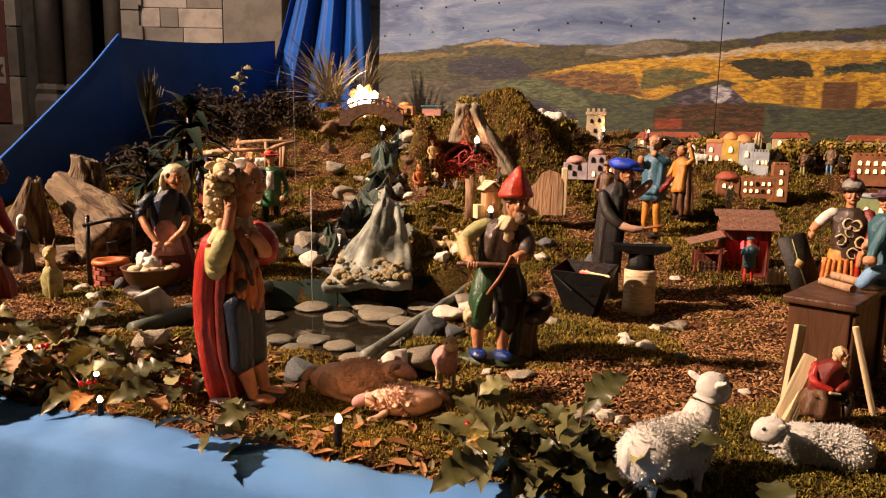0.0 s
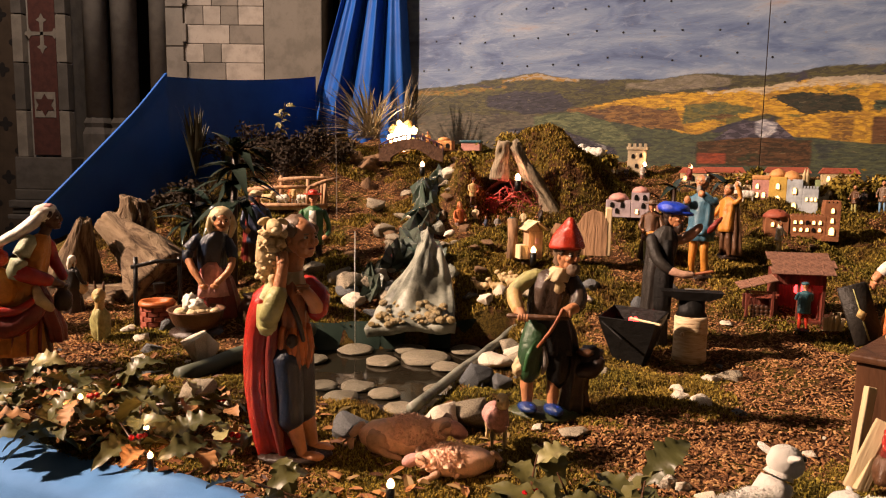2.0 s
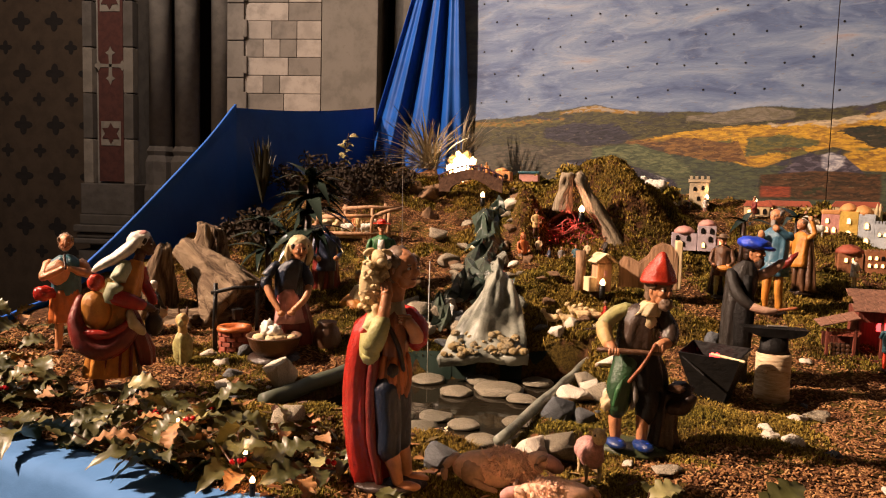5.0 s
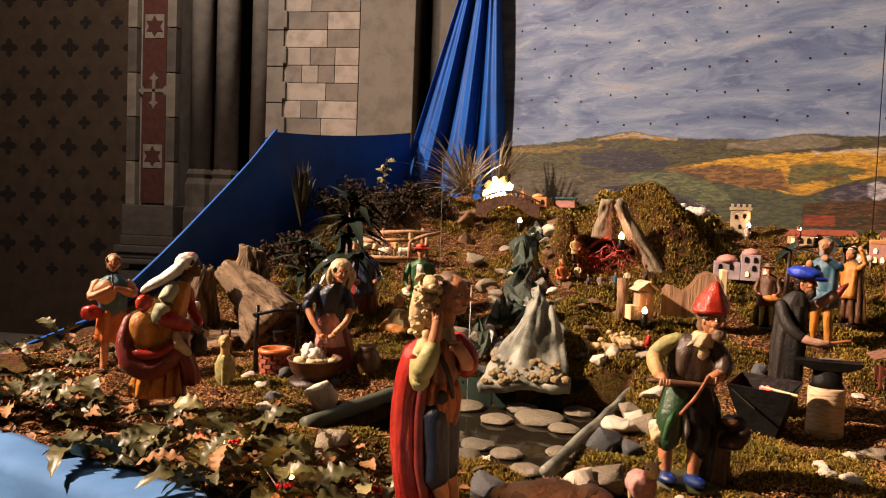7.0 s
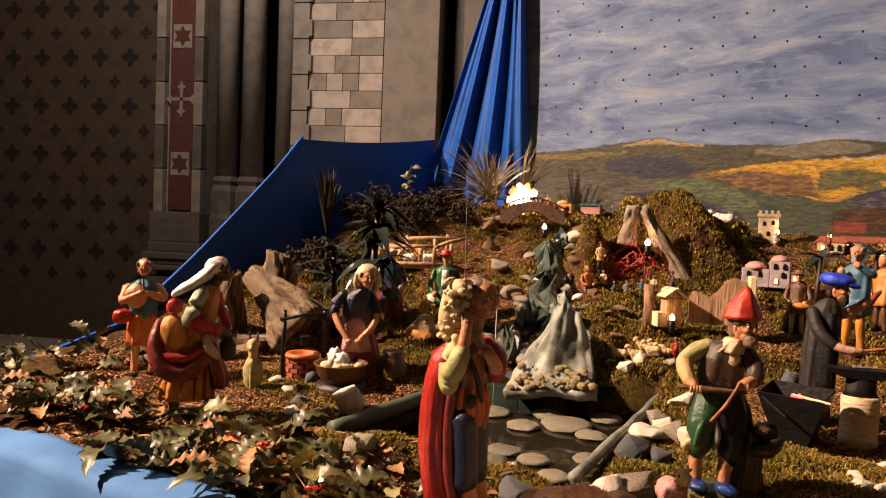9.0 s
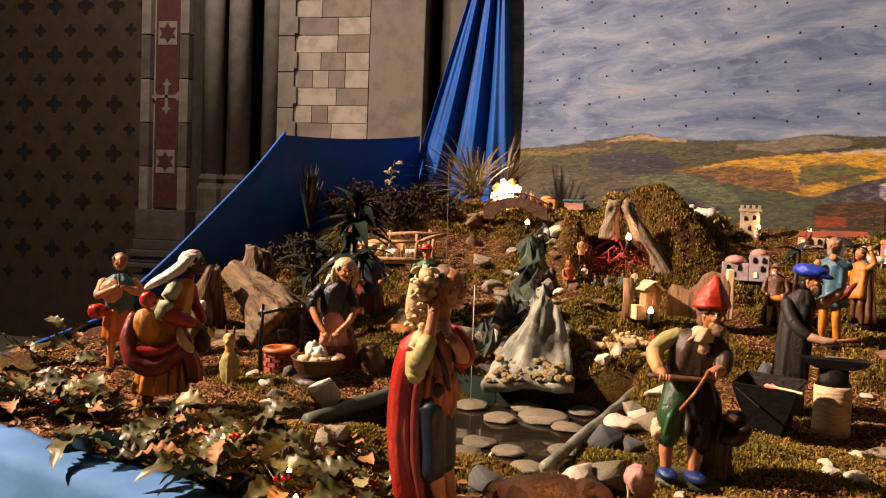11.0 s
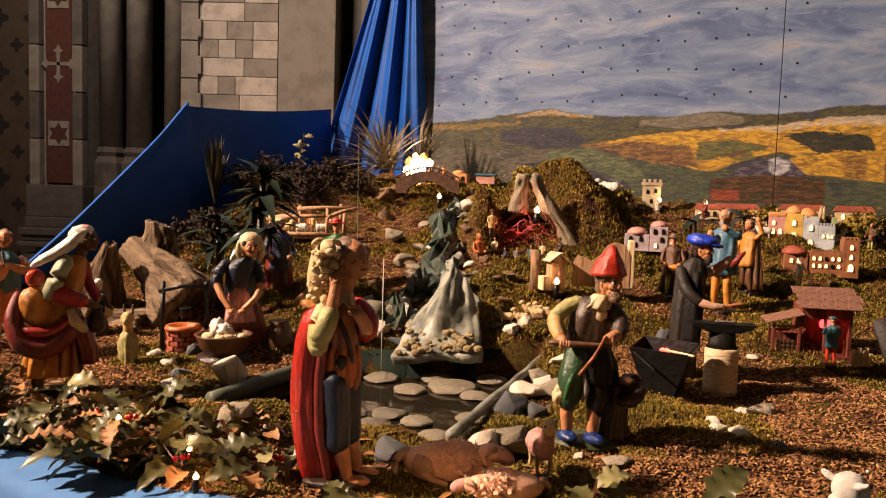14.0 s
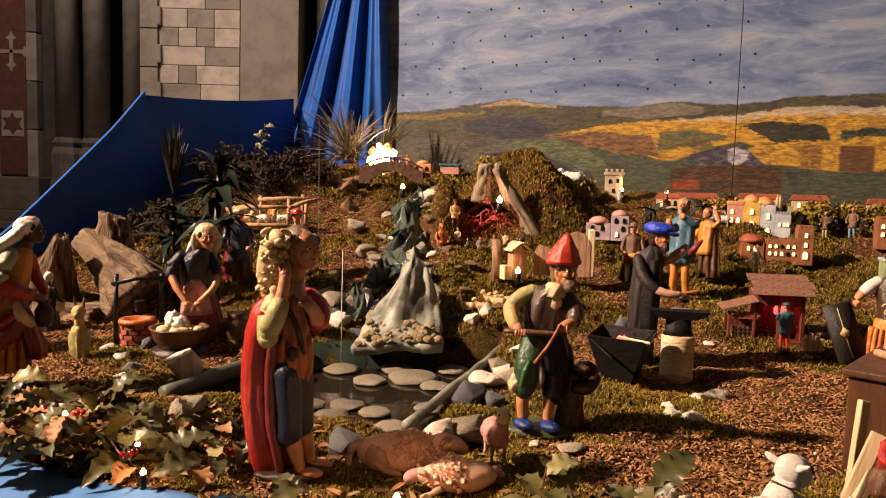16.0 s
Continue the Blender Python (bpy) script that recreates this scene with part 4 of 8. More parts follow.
    return s.done("shepherd_figurine", pose(-0.352, 1.197, 0.083, 0, 0, 13), 0.436, "painted plaster shepherd in a red cape carrying a lamb", lump=0.0016)


shepherd()


# the red-hatted man with a stick, on a green base with a tree trunk
def red_hat_man():
    s = Sculpt(18)
    s.ball((0.02, 0, 0.012), (0.19, 0.14, 0.035), "base_green", lump=0.15)
    s.robe([(0.02, 0.075, 0.07, 0.165, 0.04), (0.12, 0.062, 0.06, 0.165, 0.04), (0.22, 0.064, 0.06, 0.17, 0.03), (0.30, 0.075, 0.07, 0.175, 0.02), (0.335, 0.06, 0.05, 0.175, 0.02)], "vest", 7, 0.12)
    s.ball((0.24, 0.0, 0.315), (0.065, 0.06, 0.055), "dark", lump=0.3)
    s.limb([(0.20, -0.02, 0.25), (0.25, -0.05, 0.26), (0.285, -0.05, 0.30)], [0.06, 0.055, 0.04], "dark")
    s.ball((0.215, -0.045, 0.345), (0.045, 0.03, 0.02), "brown", lump=0.3)
    # legs and shoes
    s.limb([(-0.01, -0.03, 0.46), (-0.045, -0.055, 0.35), (-0.06, -0.065, 0.225)], [0.10, 0.092, 0.07], "leg_green")
    s.limb([(-0.03, -0.10, 0.40), (-0.06, -0.115, 0.32), (-0.075, -0.105, 0.25)], [0.02, 0.022, 0.018], "green")
    s.limb([(0.06, -0.01, 0.42), (0.085, -0.04, 0.30), (0.08, -0.05, 0.20)], [0.09, 0.085, 0.07], "black")
    s.ball((-0.105, -0.075, 0.255), (0.034, 0.03, 0.052), "cream", (0, 15, 0), 0.45, 5)
    s.limb([(0.01, -0.09, 0.37), (0.025, -0.10, 0.30), (0.01, -0.09, 0.24)], [0.018, 0.02, 0.012], "grey")
    for x, y in ((-0.062, -0.06), (0.068, -0.06)):
        s.limb([(x, y, 0.24), (x - 0.004, y, 0.16), (x - 0.002, y, 0.075)], [0.044, 0.042, 0.034], "skin")
        s.ball((x + 0.004, y - 0.035, 0.058), (0.042, 0.066, 0.028), "shoe_blue", (0, 0, 38))
        s.ball((x + 0.02, y - 0.055, 0.066), (0.020, 0.024, 0.018), "bright_blue", (0, 0, 38))
    # smock, waistcoat and shirt
    s.robe([(0.33, 0.13, 0.105, 0.045, 0), (0.42, 0.125, 0.10, 0.035, 0), (0.50, 0.105, 0.09, 0.025, 0), (0.58, 0.095, 0.085, 0.02, -0.005)], "black", 9, 0.07)
    s.robe([(0.52, 0.100, 0.088, 0.022, -0.006), (0.60, 0.100, 0.088, 0.025, -0.012), (0.67, 0.102, 0.086, 0.035, -0.02), (0.725, 0.085, 0.07, 0.05, -0.03), (0.75, 0.05, 0.05, 0.06, -0.035)], "vest", 6, 0.04)
    s.ball((0.07, -0.078, 0.675), (0.042, 0.026, 0.045), "cream", (0, 0, 12), 0.12)
    s.robe([(0.70, 0.072, 0.07, 0.058, -0.045), (0.745, 0.056, 0.055, 0.075, -0.055), (0.765, 0.045, 0.045, 0.082, -0.06)], "cream", 8, 0.07)
    s.limb([(-0.03, -0.02, 0.715), (-0.095, -0.045, 0.685), (-0.14, -0.065, 0.64)], [0.050, 0.054, 0.052], "olive")
    s.limb([(-0.14, -0.065, 0.64), (-0.135, -0.10, 0.60), (-0.112, -0.135, 0.56)], [0.052, 0.050, 0.042], "gold")
    s.limb([(-0.115, -0.135, 0.565), (-0.09, -0.16, 0.535)], [0.036, 0.034], "skin")
    s.limb([(0.125, -0.02, 0.71), (0.17, -0.06, 0.64), (0.165, -0.11, 0.585)], [0.056, 0.058, 0.05], "vest")
    s.limb([(0.165, -0.11, 0.585), (0.135, -0.15, 0.575), (0.11, -0.165, 0.565)], [0.040, 0.036, 0.034], "skin")
    for k in range(4):
        s.ball((-0.105 + 0.013 * k, -0.175, 0.530), (0.009, 0.012, 0.020), "skin")
        s.ball((0.095 + 0.013 * k, -0.178, 0.562), (0.009, 0.012, 0.020), "skin")
    s.limb([(-0.16, -0.17, 0.535), (0, -0.175, 0.535), (0.125, -0.175, 0.54)], [0.017, 0.018, 0.015], "brown")
    s.limb([(0.10, -0.185, 0.58), (0.05, -0.19, 0.48), (-0.01, -0.17, 0.39)], [0.013, 0.013, 0.011], "tunic")
    # head bent forwards, bell-shaped hat
    s.limb([(0.075, -0.045, 0.74), (0.095, -0.07, 0.79)], [0.045, 0.042], "skin")
    head(s, (0.112, -0.085, 0.825), 0.080, "skin", "hair", None, face=(0.62, -0.78))
    s.ball((0.14, -0.125, 0.765), (0.030, 0.028, 0.030), "hair", lump=0.3)
    hx, hy = 0.103, -0.072
    s.robe([(0.862, 0.082, 0.080, hx, hy), (0.873, 0.087, 0.085, hx, hy), (0.888, 0.082, 0.080, hx, hy), (0.920, 0.070, 0.069, hx + 0.002, hy), (0.953, 0.050, 0.050, hx + 0.006, hy), (0.980, 0.030, 0.030, hx + 0.012, hy), (1.000, 0.018, 0.018, hx + 0.014, hy), (1.010, 0.006, 0.006, hx + 0.014, hy)], "hat_red", 3, 0.015)
    return s.done("red_hat_figurine", pose(0.110, 1.475, 0.078, 0, 0, -8), 0.418, "painted plaster man in a red pointed hat holding a stick", lump=0.0018)


red_hat_man()


# the blacksmith
def blacksmith():
    s = Sculpt(16)
    s.robe([(0.0, 0.115, 0.095, -0.01, 0), (0.06, 0.095, 0.09, -0.01, 0), (0.25, 0.082, 0.08, 0, 0), (0.45, 0.088, 0.08, 0.01, 0), (0.6, 0.092, 0.08, 0.02, 0), (0.73, 0.098, 0.08, 0.035, 0), (0.80, 0.06, 0.055, 0.05, 0), (0.83, 0.03, 0.03, 0.06, 0)], "coat", 6, 0.09)
    s.robe([(0.22, 0.05, 0.03, 0.06, -0.07), (0.5, 0.06, 0.03, 0.06, -0.07), (0.74, 0.03, 0.02, 0.07, -0.06)], "iron", 4, 0.06)
    s.limb([(-0.03, -0.06, 0.74), (0.02, -0.12, 0.62), (0.10, -0.14, 0.55)], [0.055, 0.055, 0.045], "coat")
    s.limb([(0.10, -0.14, 0.55), (0.18, -0.14, 0.53), (0.24, -0.13, 0.53)], [0.040, 0.034, 0.03], "ramgrey")
    s.limb([(0.22, -0.13, 0.53), (0.36, -0.12, 0.56)], [0.012, 0.012], "tunic")
    s.limb([(0.12, 0.04, 0.73), (0.19, 0.03, 0.76), (0.26, 0.02, 0.83)], [0.05, 0.046, 0.034], "ramgrey")
    head(s, (0.105, -0.015, 0.885), 0.078, "skin", "dark", "dark", face=(0.86, -0.5))
    s.ball((0.095, -0.01, 0.945), (0.105, 0.095, 0.045), "bright_blue", (0, 8, 0), 0.12)
    s.ball((0.15, -0.02, 0.925), (0.075, 0.07, 0.018), "bright_blue", (0, 12, 0))
    return s.done("blacksmith_figurine", pose(0.478, 2.03, 0.088, 0, 0, -20), 0.425, "painted blacksmith in charcoal coat and bright blue cap", lump=0.002)


blacksmith()


def bearded_man():
    s, done = simple_person("bearded_figurine", ground_at(0.752, 2.53, -0.005), 0.375, 222, "bearded man in blue tunic and yellow trousers", "tunic_blue", "ochre", hair="grey", beard="grey", seg=14, arms=((0.12, 0.06, 0.80), (0.15, -0.06, 0.74)), group="")
    s.robe([(0.42, 0.118, 0.13, 0, 0), (0.50, 0.10, 0.12, 0, 0)], "tunic_blue", 9, 0.06)
    s.limb([(0.02, 0.10, 0.44), (0.06, 0.16, 0.50), (0.0, 0.2, 0.58)], [0.03, 0.045, 0.02], "darkred")
    return done()


bearded_man()
s, done = simple_person("yellow_cloak_figurine", ground_at(0.915, 2.735), 0.29, 200, "figure in a mustard tunic raising one arm", "ochre", "brown", cloak="brown", arms=((0.02, 0.16, 0.98), (0.16, -0.1, 0.55)), group="", seg=12)
done()
s, done = simple_person("farmer_figurine", ground_at(0.612, 2.66), 0.24, 250, "farmer in wide brown hat playing an instrument", "brown", "olive", hat="brim", hatc="hair", cloak="dark", group="", seg=12)
s.ball((0.16, 0.05, 0.48), (0.06, 0.12, 0.05), "ochre")
done()


# women and piper on the near bank
def water_woman():
    s = Sculpt(18)
    s.ball((0.0, 0, 0.01), (0.19, 0.12, 0.026), "dark", lump=0.15)
    for x in (-0.13, 0.08):
        s.limb([(x, 0, 0.25), (x + 0.01, -0.01, 0.14), (x + 0.015, -0.01, 0.04)], [0.058, 0.05, 0.042], "darkskin")
        s.ball((x + 0.05, -0.03, 0.028), (0.07, 0.035, 0.026), "darkskin", (0, 0, -15))
    s.robe([(0.115, 0.16, 0.115, -0.045, 0), (0.20, 0.148, 0.11, -0.045, 0), (0.34, 0.125, 0.10, -0.035, 0), (0.46, 0.09, 0.09, -0.02, 0), (0.52, 0.075, 0.08, 0.0, 0)], "ochre", 11, 0.07)
    for x in (-0.14, -0.075, 0.0, 0.06):
        s.limb([(x, -0.118 + abs(x + 0.045) * 0.35, 0.125), (x + 0.005, -0.115 + abs(x + 0.045) * 0.35, 0.22), (x + 0.01, -0.105 + abs(x + 0.045) * 0.3, 0.32)], [0.013, 0.014, 0.010], "darkred")
    s.robe([(0.17, 0.05, 0.08, 0.15, 0.02), (0.26, 0.058, 0.085, 0.14, 0.01), (0.36, 0.06, 0.085, 0.105, 0.0), (0.46, 0.05, 0.08, 0.07, 0.0), (0.56, 0.03, 0.06, 0.05, 0.0)], "darkred", 6, 0.10)
    # ochre bundle in a dark red sling
    s.ball((-0.125, -0.06, 0.53), (0.085, 0.075, 0.125), "ochre", (0, -10, 0), 0.06)
    s.limb([(-0.21, -0.04, 0.60), (-0.235, -0.07, 0.47), (-0.19, -0.105, 0.345), (-0.09, -0.125, 0.30), (0.02, -0.125, 0.36), (0.10, -0.10, 0.45)], [0.04, 0.062, 0.085, 0.09, 0.08, 0.05], "darkred")
    s.limb([(-0.22, -0.06, 0.44), (-0.15, -0.125, 0.40), (-0.03, -0.14, 0.40), (0.07, -0.12, 0.47)], [0.03, 0.04, 0.042, 0.03], "red")
    s.limb([(-0.15, -0.10, 0.29), (-0.04, -0.13, 0.27), (0.06, -0.11, 0.33)], [0.03, 0.035, 0.02], "red")
    s.ball((-0.125, -0.05, 0.70), (0.052, 0.048, 0.055), "hat_red", lump=0.12)
    # bodice, sleeves
    s.robe([(0.48, 0.085, 0.088, 0.005, 0), (0.60, 0.085, 0.095, 0.03, 0), (0.72, 0.085, 0.10, 0.055, 0), (0.80, 0.06, 0.07, 0.085, 0), (0.835, 0.03, 0.035, 0.105, 0)], "ochre", 5, 0.05)
    s.limb([(0.035, -0.085, 0.80), (-0.005, -0.125, 0.72), (-0.04, -0.135, 0.62)], [0.058, 0.066, 0.066], "sage")
    s.limb([(-0.035, -0.13, 0.63), (0.04, -0.145, 0.60), (0.13, -0.13, 0.565)], [0.066, 0.068, 0.05], "red")
    s.limb([(0.13, -0.13, 0.565), (0.19, -0.11, 0.535)], [0.04, 0.03], "darkskin")
    s.limb([(0.12, 0.08, 0.76), (0.15, 0.09, 0.66), (0.20, 0.02, 0.56)], [0.055, 0.05, 0.035], "red")
    s.robe([(0.37, 0.03, 0.03, 0.195, -0.07), (0.40, 0.05, 0.05, 0.195, -0.07), (0.46, 0.052, 0.052, 0.195, -0.07), (0.50, 0.03, 0.03, 0.195, -0.07), (0.525, 0.04, 0.04, 0.195, -0.07)], "dark", 3, 0.01)
    s.limb([(0.06, -0.12, 0.52), (0.085, -0.14, 0.45), (0.13, -0.13, 0.40)], [0.03, 0.046, 0.035], "cream")
    # head and long pale veil
    s.limb([(0.10, -0.005, 0.81), (0.13, -0.01, 0.875)], [0.045, 0.04], "darkskin")
    head(s, (0.148, -0.015, 0.925), 0.078, "darkskin", "dark", face=(0.93, -0.36))
    s.ball((0.118, -0.008, 0.955), (0.072, 0.072, 0.060), "white", (0, -14, 0), 0.08)
    s.ball((0.125, -0.012, 0.985), (0.045, 0.05, 0.03), "pink", (0, -14, 0), 0.08)
    for dy, w in ((-0.06, 0.8), (-0.02, 1.0), (0.03, 1.0)):
        s.limb([(0.105, dy, 0.955), (0.055, dy - 0.015, 0.90), (-0.02, dy - 0.02, 0.845), (-0.09, dy - 0.015, 0.805), (-0.135, dy, 0.775)], [0.045 * w, 0.05 * w, 0.045 * w, 0.036 * w, 0.02], "white")
    return s.done("water_carrier_figurine", pose(-1.125, 1.645, 0.08, 0, 0, 30), 0.405, "dark-faced woman in red and ochre robes with a jug", lump=0.0018)


water_woman()


def piper():
    s = Sculpt(14)
    s.ball((0, 0, 0.01), (0.16, 0.12, 0.025), "dark", lump=0.15)
    for x in (-0.045, 0.055):
        s.limb([(x, 0, 0.42), (x * 1.2, -0.02, 0.24), (x * 1.3, 0, 0.05)], [0.06, 0.045, 0.03], "skin")
        s.ball((x * 1.3, -0.03, 0.03), (0.035, 0.06, 0.028), "dark")
    s.robe([(0.28, 0.125, 0.10, 0, 0), (0.40, 0.115, 0.10, 0, 0), (0.54, 0.095, 0.09, 0, 0)], "orange", 9, 0.10)
    s.robe([(0.50, 0.10, 0.09, 0, 0), (0.64, 0.11, 0.09, 0, 0), (0.76, 0.115, 0.08, 0, 0), (0.81, 0.05, 0.05, 0, 0)], "teal", 5, 0.04)
    s.ball((-0.05, -0.06, 0.68), (0.09, 0.06, 0.10), "skin")
    s.limb([(-0.12, 0, 0.75), (-0.15, -0.08, 0.65), (-0.02, -0.13, 0.72)], [0.05, 0.045, 0.032], "skin")
    s.limb([(0.12, 0, 0.75), (0.16, -0.08, 0.67), (0.03, -0.13, 0.72)], [0.05, 0.045, 0.032], "skin")
    s.ball((-0.15, -0.06, 0.52), (0.08, 0.06, 0.06), "red", lump=0.15)
    s.limb([(0.0, -0.09, 0.82), (0.0, -0.15, 0.72)], [0.012, 0.012], "dark")
    head(s, (0, -0.01, 0.91), 0.078, "skin", "hair", face=(0, -1))
    return s.done("piper_figurine", pose(-1.475, 1.945, 0.085, 0, 0, 34), 0.375, "bare-shouldered shepherd playing a pipe beside a rock")


piper()


def washer_woman():
    s = Sculpt(16)
    s.robe([(0.0, 0.20, 0.17, 0.04, 0.06), (0.15, 0.18, 0.16, 0.04, 0.05), (0.36, 0.14, 0.13, 0.03, 0.03), (0.48, 0.11, 0.10, 0.01, 0.02)], "darkred", 9, 0.08)
    s.robe([(0.25, 0.12, 0.05, 0.0, -0.09), (0.42, 0.09, 0.05, 0.0, -0.08), (0.54, 0.06, 0.04, 0.0, -0.06)], "pink", 5, 0.10)
    s.robe([(0.45, 0.105, 0.095, 0.005, 0.015), (0.58, 0.112, 0.095, 0.0, -0.01), (0.69, 0.122, 0.088, 0.01, -0.035), (0.755, 0.085, 0.07, 0.03, -0.055), (0.80, 0.04, 0.04, 0.05, -0.07)], "navy", 6, 0.05)
    for sx in (-1, 1):
        s.limb([(sx * 0.11, -0.02, 0.73), (sx * 0.165 - 0.01, -0.05, 0.65), (sx * 0.18 - 0.01, -0.075, 0.575)], [0.062, 0.064, 0.058], "navy")
        s.limb([(sx * 0.18 - 0.01, -0.075, 0.585), (sx * 0.14, -0.14, 0.48), (sx * 0.05 - 0.02, -0.20, 0.37)], [0.044, 0.040, 0.032], "skin")
        s.ball((sx * 0.04 - 0.02, -0.21, 0.355), (0.035, 0.03, 0.025), "skin")
    s.limb([(0.05, -0.07, 0.79), (0.075, -0.09, 0.84)], [0.045, 0.04], "skin")
    head(s, (0.085, -0.105, 0.875), 0.095, "skin", "dark", face=(0.2, -1))
    s.ball((0.082, -0.07, 0.91), (0.098, 0.086, 0.095), "cream", (20, 0, 0), 0.06)
    for k in (-1, 1):
        s.limb([(0.082 + 0.082 * k, -0.09, 0.92), (0.082 + 0.096 * k, -0.08, 0.84), (0.082 + 0.075 * k, -0.07, 0.755)], [0.034, 0.036, 0.022], "cream")
    s.limb([(0.09, -0.02, 0.90), (0.09, 0.03, 0.82), (0.08, 0.05, 0.70)], [0.08, 0.075, 0.05], "cream")
    return s.done("washerwoman_figurine", pose(-0.835, 2.085, 0.105, 0, 0, 20), 0.36, "kneeling woman with cream headscarf washing laundry", lump=0.0022)


washer_woman()
stand = part("tub_stand", lathe([(0.075, 0.0), (0.085, 0.012), (0.080, 0.03), (0.06, 0.04)], 20), P["dark"], None, smooth=True, m=pose(-0.84, 1.985, 0.08))
tagged(stand, "low dark round stand under the wash tub", "stand")
tub = thing("wash_tub", pose(-0.84, 1.975, 0.118) @ Matrix.Scale(0.72, 4), "round brown wash tub full of white suds", "tub")
part("tub", lathe([(0.075, 0.0), (0.095, 0.03), (0.108, 0.07), (0.114, 0.078), (0.104, 0.078), (0.098, 0.06)], 28), P["brown"], tub, smooth=True)
sud = bmesh.new()
rng = random.Random(3)
for i in range(14):
    a, r = rng.uniform(0, 6.3), rng.uniform(0, 0.085)
    b = bmesh.new()
    bmesh.ops.create_icosphere(b, subdivisions=2, radius=0.018)
    bmesh.ops.transform(b, matrix=pose(r * math.cos(a), r * math.sin(a), 0.070) @ Matrix.Diagonal((1.4, 1.4, 0.7, 1)), verts=b.verts)
    join(sud, b)
part("suds", sud, P["cream"], tub, "whitish laundry and suds", True)
lau = Sculpt(10)
lau.ball((0, 0, 0.02), (0.035, 0.03, 0.03), "white", lump=0.4, freq=3)
lau.ball((-0.03, 0.01, 0.02), (0.03, 0.03, 0.045), "white", lump=0.5, freq=3)
part("laundry", lau.bm, lau.mats, tub, smooth=True, m=pose(0, 0, 0.07))


# animals
def fluff(s, h, up):
    """Short tufts of wool all over the body."""
    r = random.Random(12)
    k = s.slot("wool")
    for i in range(9000):
        d = Vector((r.gauss(0, 1), r.gauss(0, 1), r.gauss(0, 1))).normalized()
        if i % 7 == 0:
            c, e = Vector((r.uniform(0.30, 0.40), 0, h + 0.12 + up * 0.5)), Vector((0.13, 0.13, 0.15))
        else:
            c, e = Vector((r.uniform(-0.26, 0.26), 0, h + 0.015)), Vector((0.19, 0.215, 0.235))
        p = c + Vector((d.x * e.x, d.y * e.y, d.z * e.z))
        t = (d + Vector((-0.7, 0, -0.7)) + 0.5 * Vector((r.gauss(0, 1), r.gauss(0, 1), r.gauss(0, 1)))).normalized() * r.uniform(0.012, 0.028)
        w = d.cross(t).normalized() * 0.008
        f = s.bm.faces.new((s.bm.verts.new(p - w), s.bm.verts.new(p + w), s.bm.verts.new(p + t + d * 0.012)))
        f.material_index = k


def sheep(name, at, size, yaw, label, coat="wool", lie=False, face=None, seg=12, group="sheep", up=0.0):
    """A sheep along +x, one unit long."""
    s = Sculpt(seg)
    face = face or coat
    h = 0.20 if lie else 0.46
    s.ball((0, 0, h), (0.40, 0.21, 0.23), coat, lump=0.12, freq=5)
    s.ball((-0.2, 0, h + 0.01), (0.25, 0.22, 0.23), coat, lump=0.12, freq=5)
    s.ball((0.2, 0, h + 0.04), (0.22, 0.19, 0.22), coat, lump=0.12, freq=5)
    s.limb([(0.28, 0, h + 0.08), (0.40, 0, h + 0.24 + up), (0.44, 0, h + 0.32 + up)], [0.22, 0.17, 0.14], coat)
    s.ball((0.50, 0, h + 0.39 + up), (0.165, 0.12, 0.13), face, (0, 22, 0))
    s.ball((0.60, 0, h + 0.34 + up), (0.07, 0.06, 0.06), face)
    for y in (-1, 1):
        s.ball((0.42, y * 0.12, h + 0.47 + up), (0.032, 0.026, 0.065), face, (y * -62, -20, 0))
        s.ball((0.58, y * 0.092, h + 0.43 + up), 0.02, "black")
        if not lie:
            for x in (-0.27, 0.24):
                s.limb([(x, y * 0.11, 0.35), (x, y * 0.11, 0.18), (x, y * 0.11, 0.03)], [0.07, 0.04, 0.035], face)
        else:
            s.limb([(0.2, y * 0.15, 0.12), (0.42, y * 0.14, 0.04)], [0.06, 0.035], face)
    s.ball((-0.43, 0, h + 0.02), (0.05, 0.05, 0.10), coat)
    if coat == "wool":
        fluff(s, h, up)
    return s.done(name, pose(*at, 0, 0, yaw), size, label, "sheep figurine", group)


sheep("lamb_figurine", (0.315, 0.90, 0.058), 0.178, 32, "white woolly toy lamb standing among holly leaves", group="white woolly sheep", up=0.02)
sheep("grazing_sheep_figurine", (0.575, 0.985, 0.075), 0.155, 172, "white woolly toy sheep lying on the moss", lie=True, group="white woolly sheep", up=-0.22)


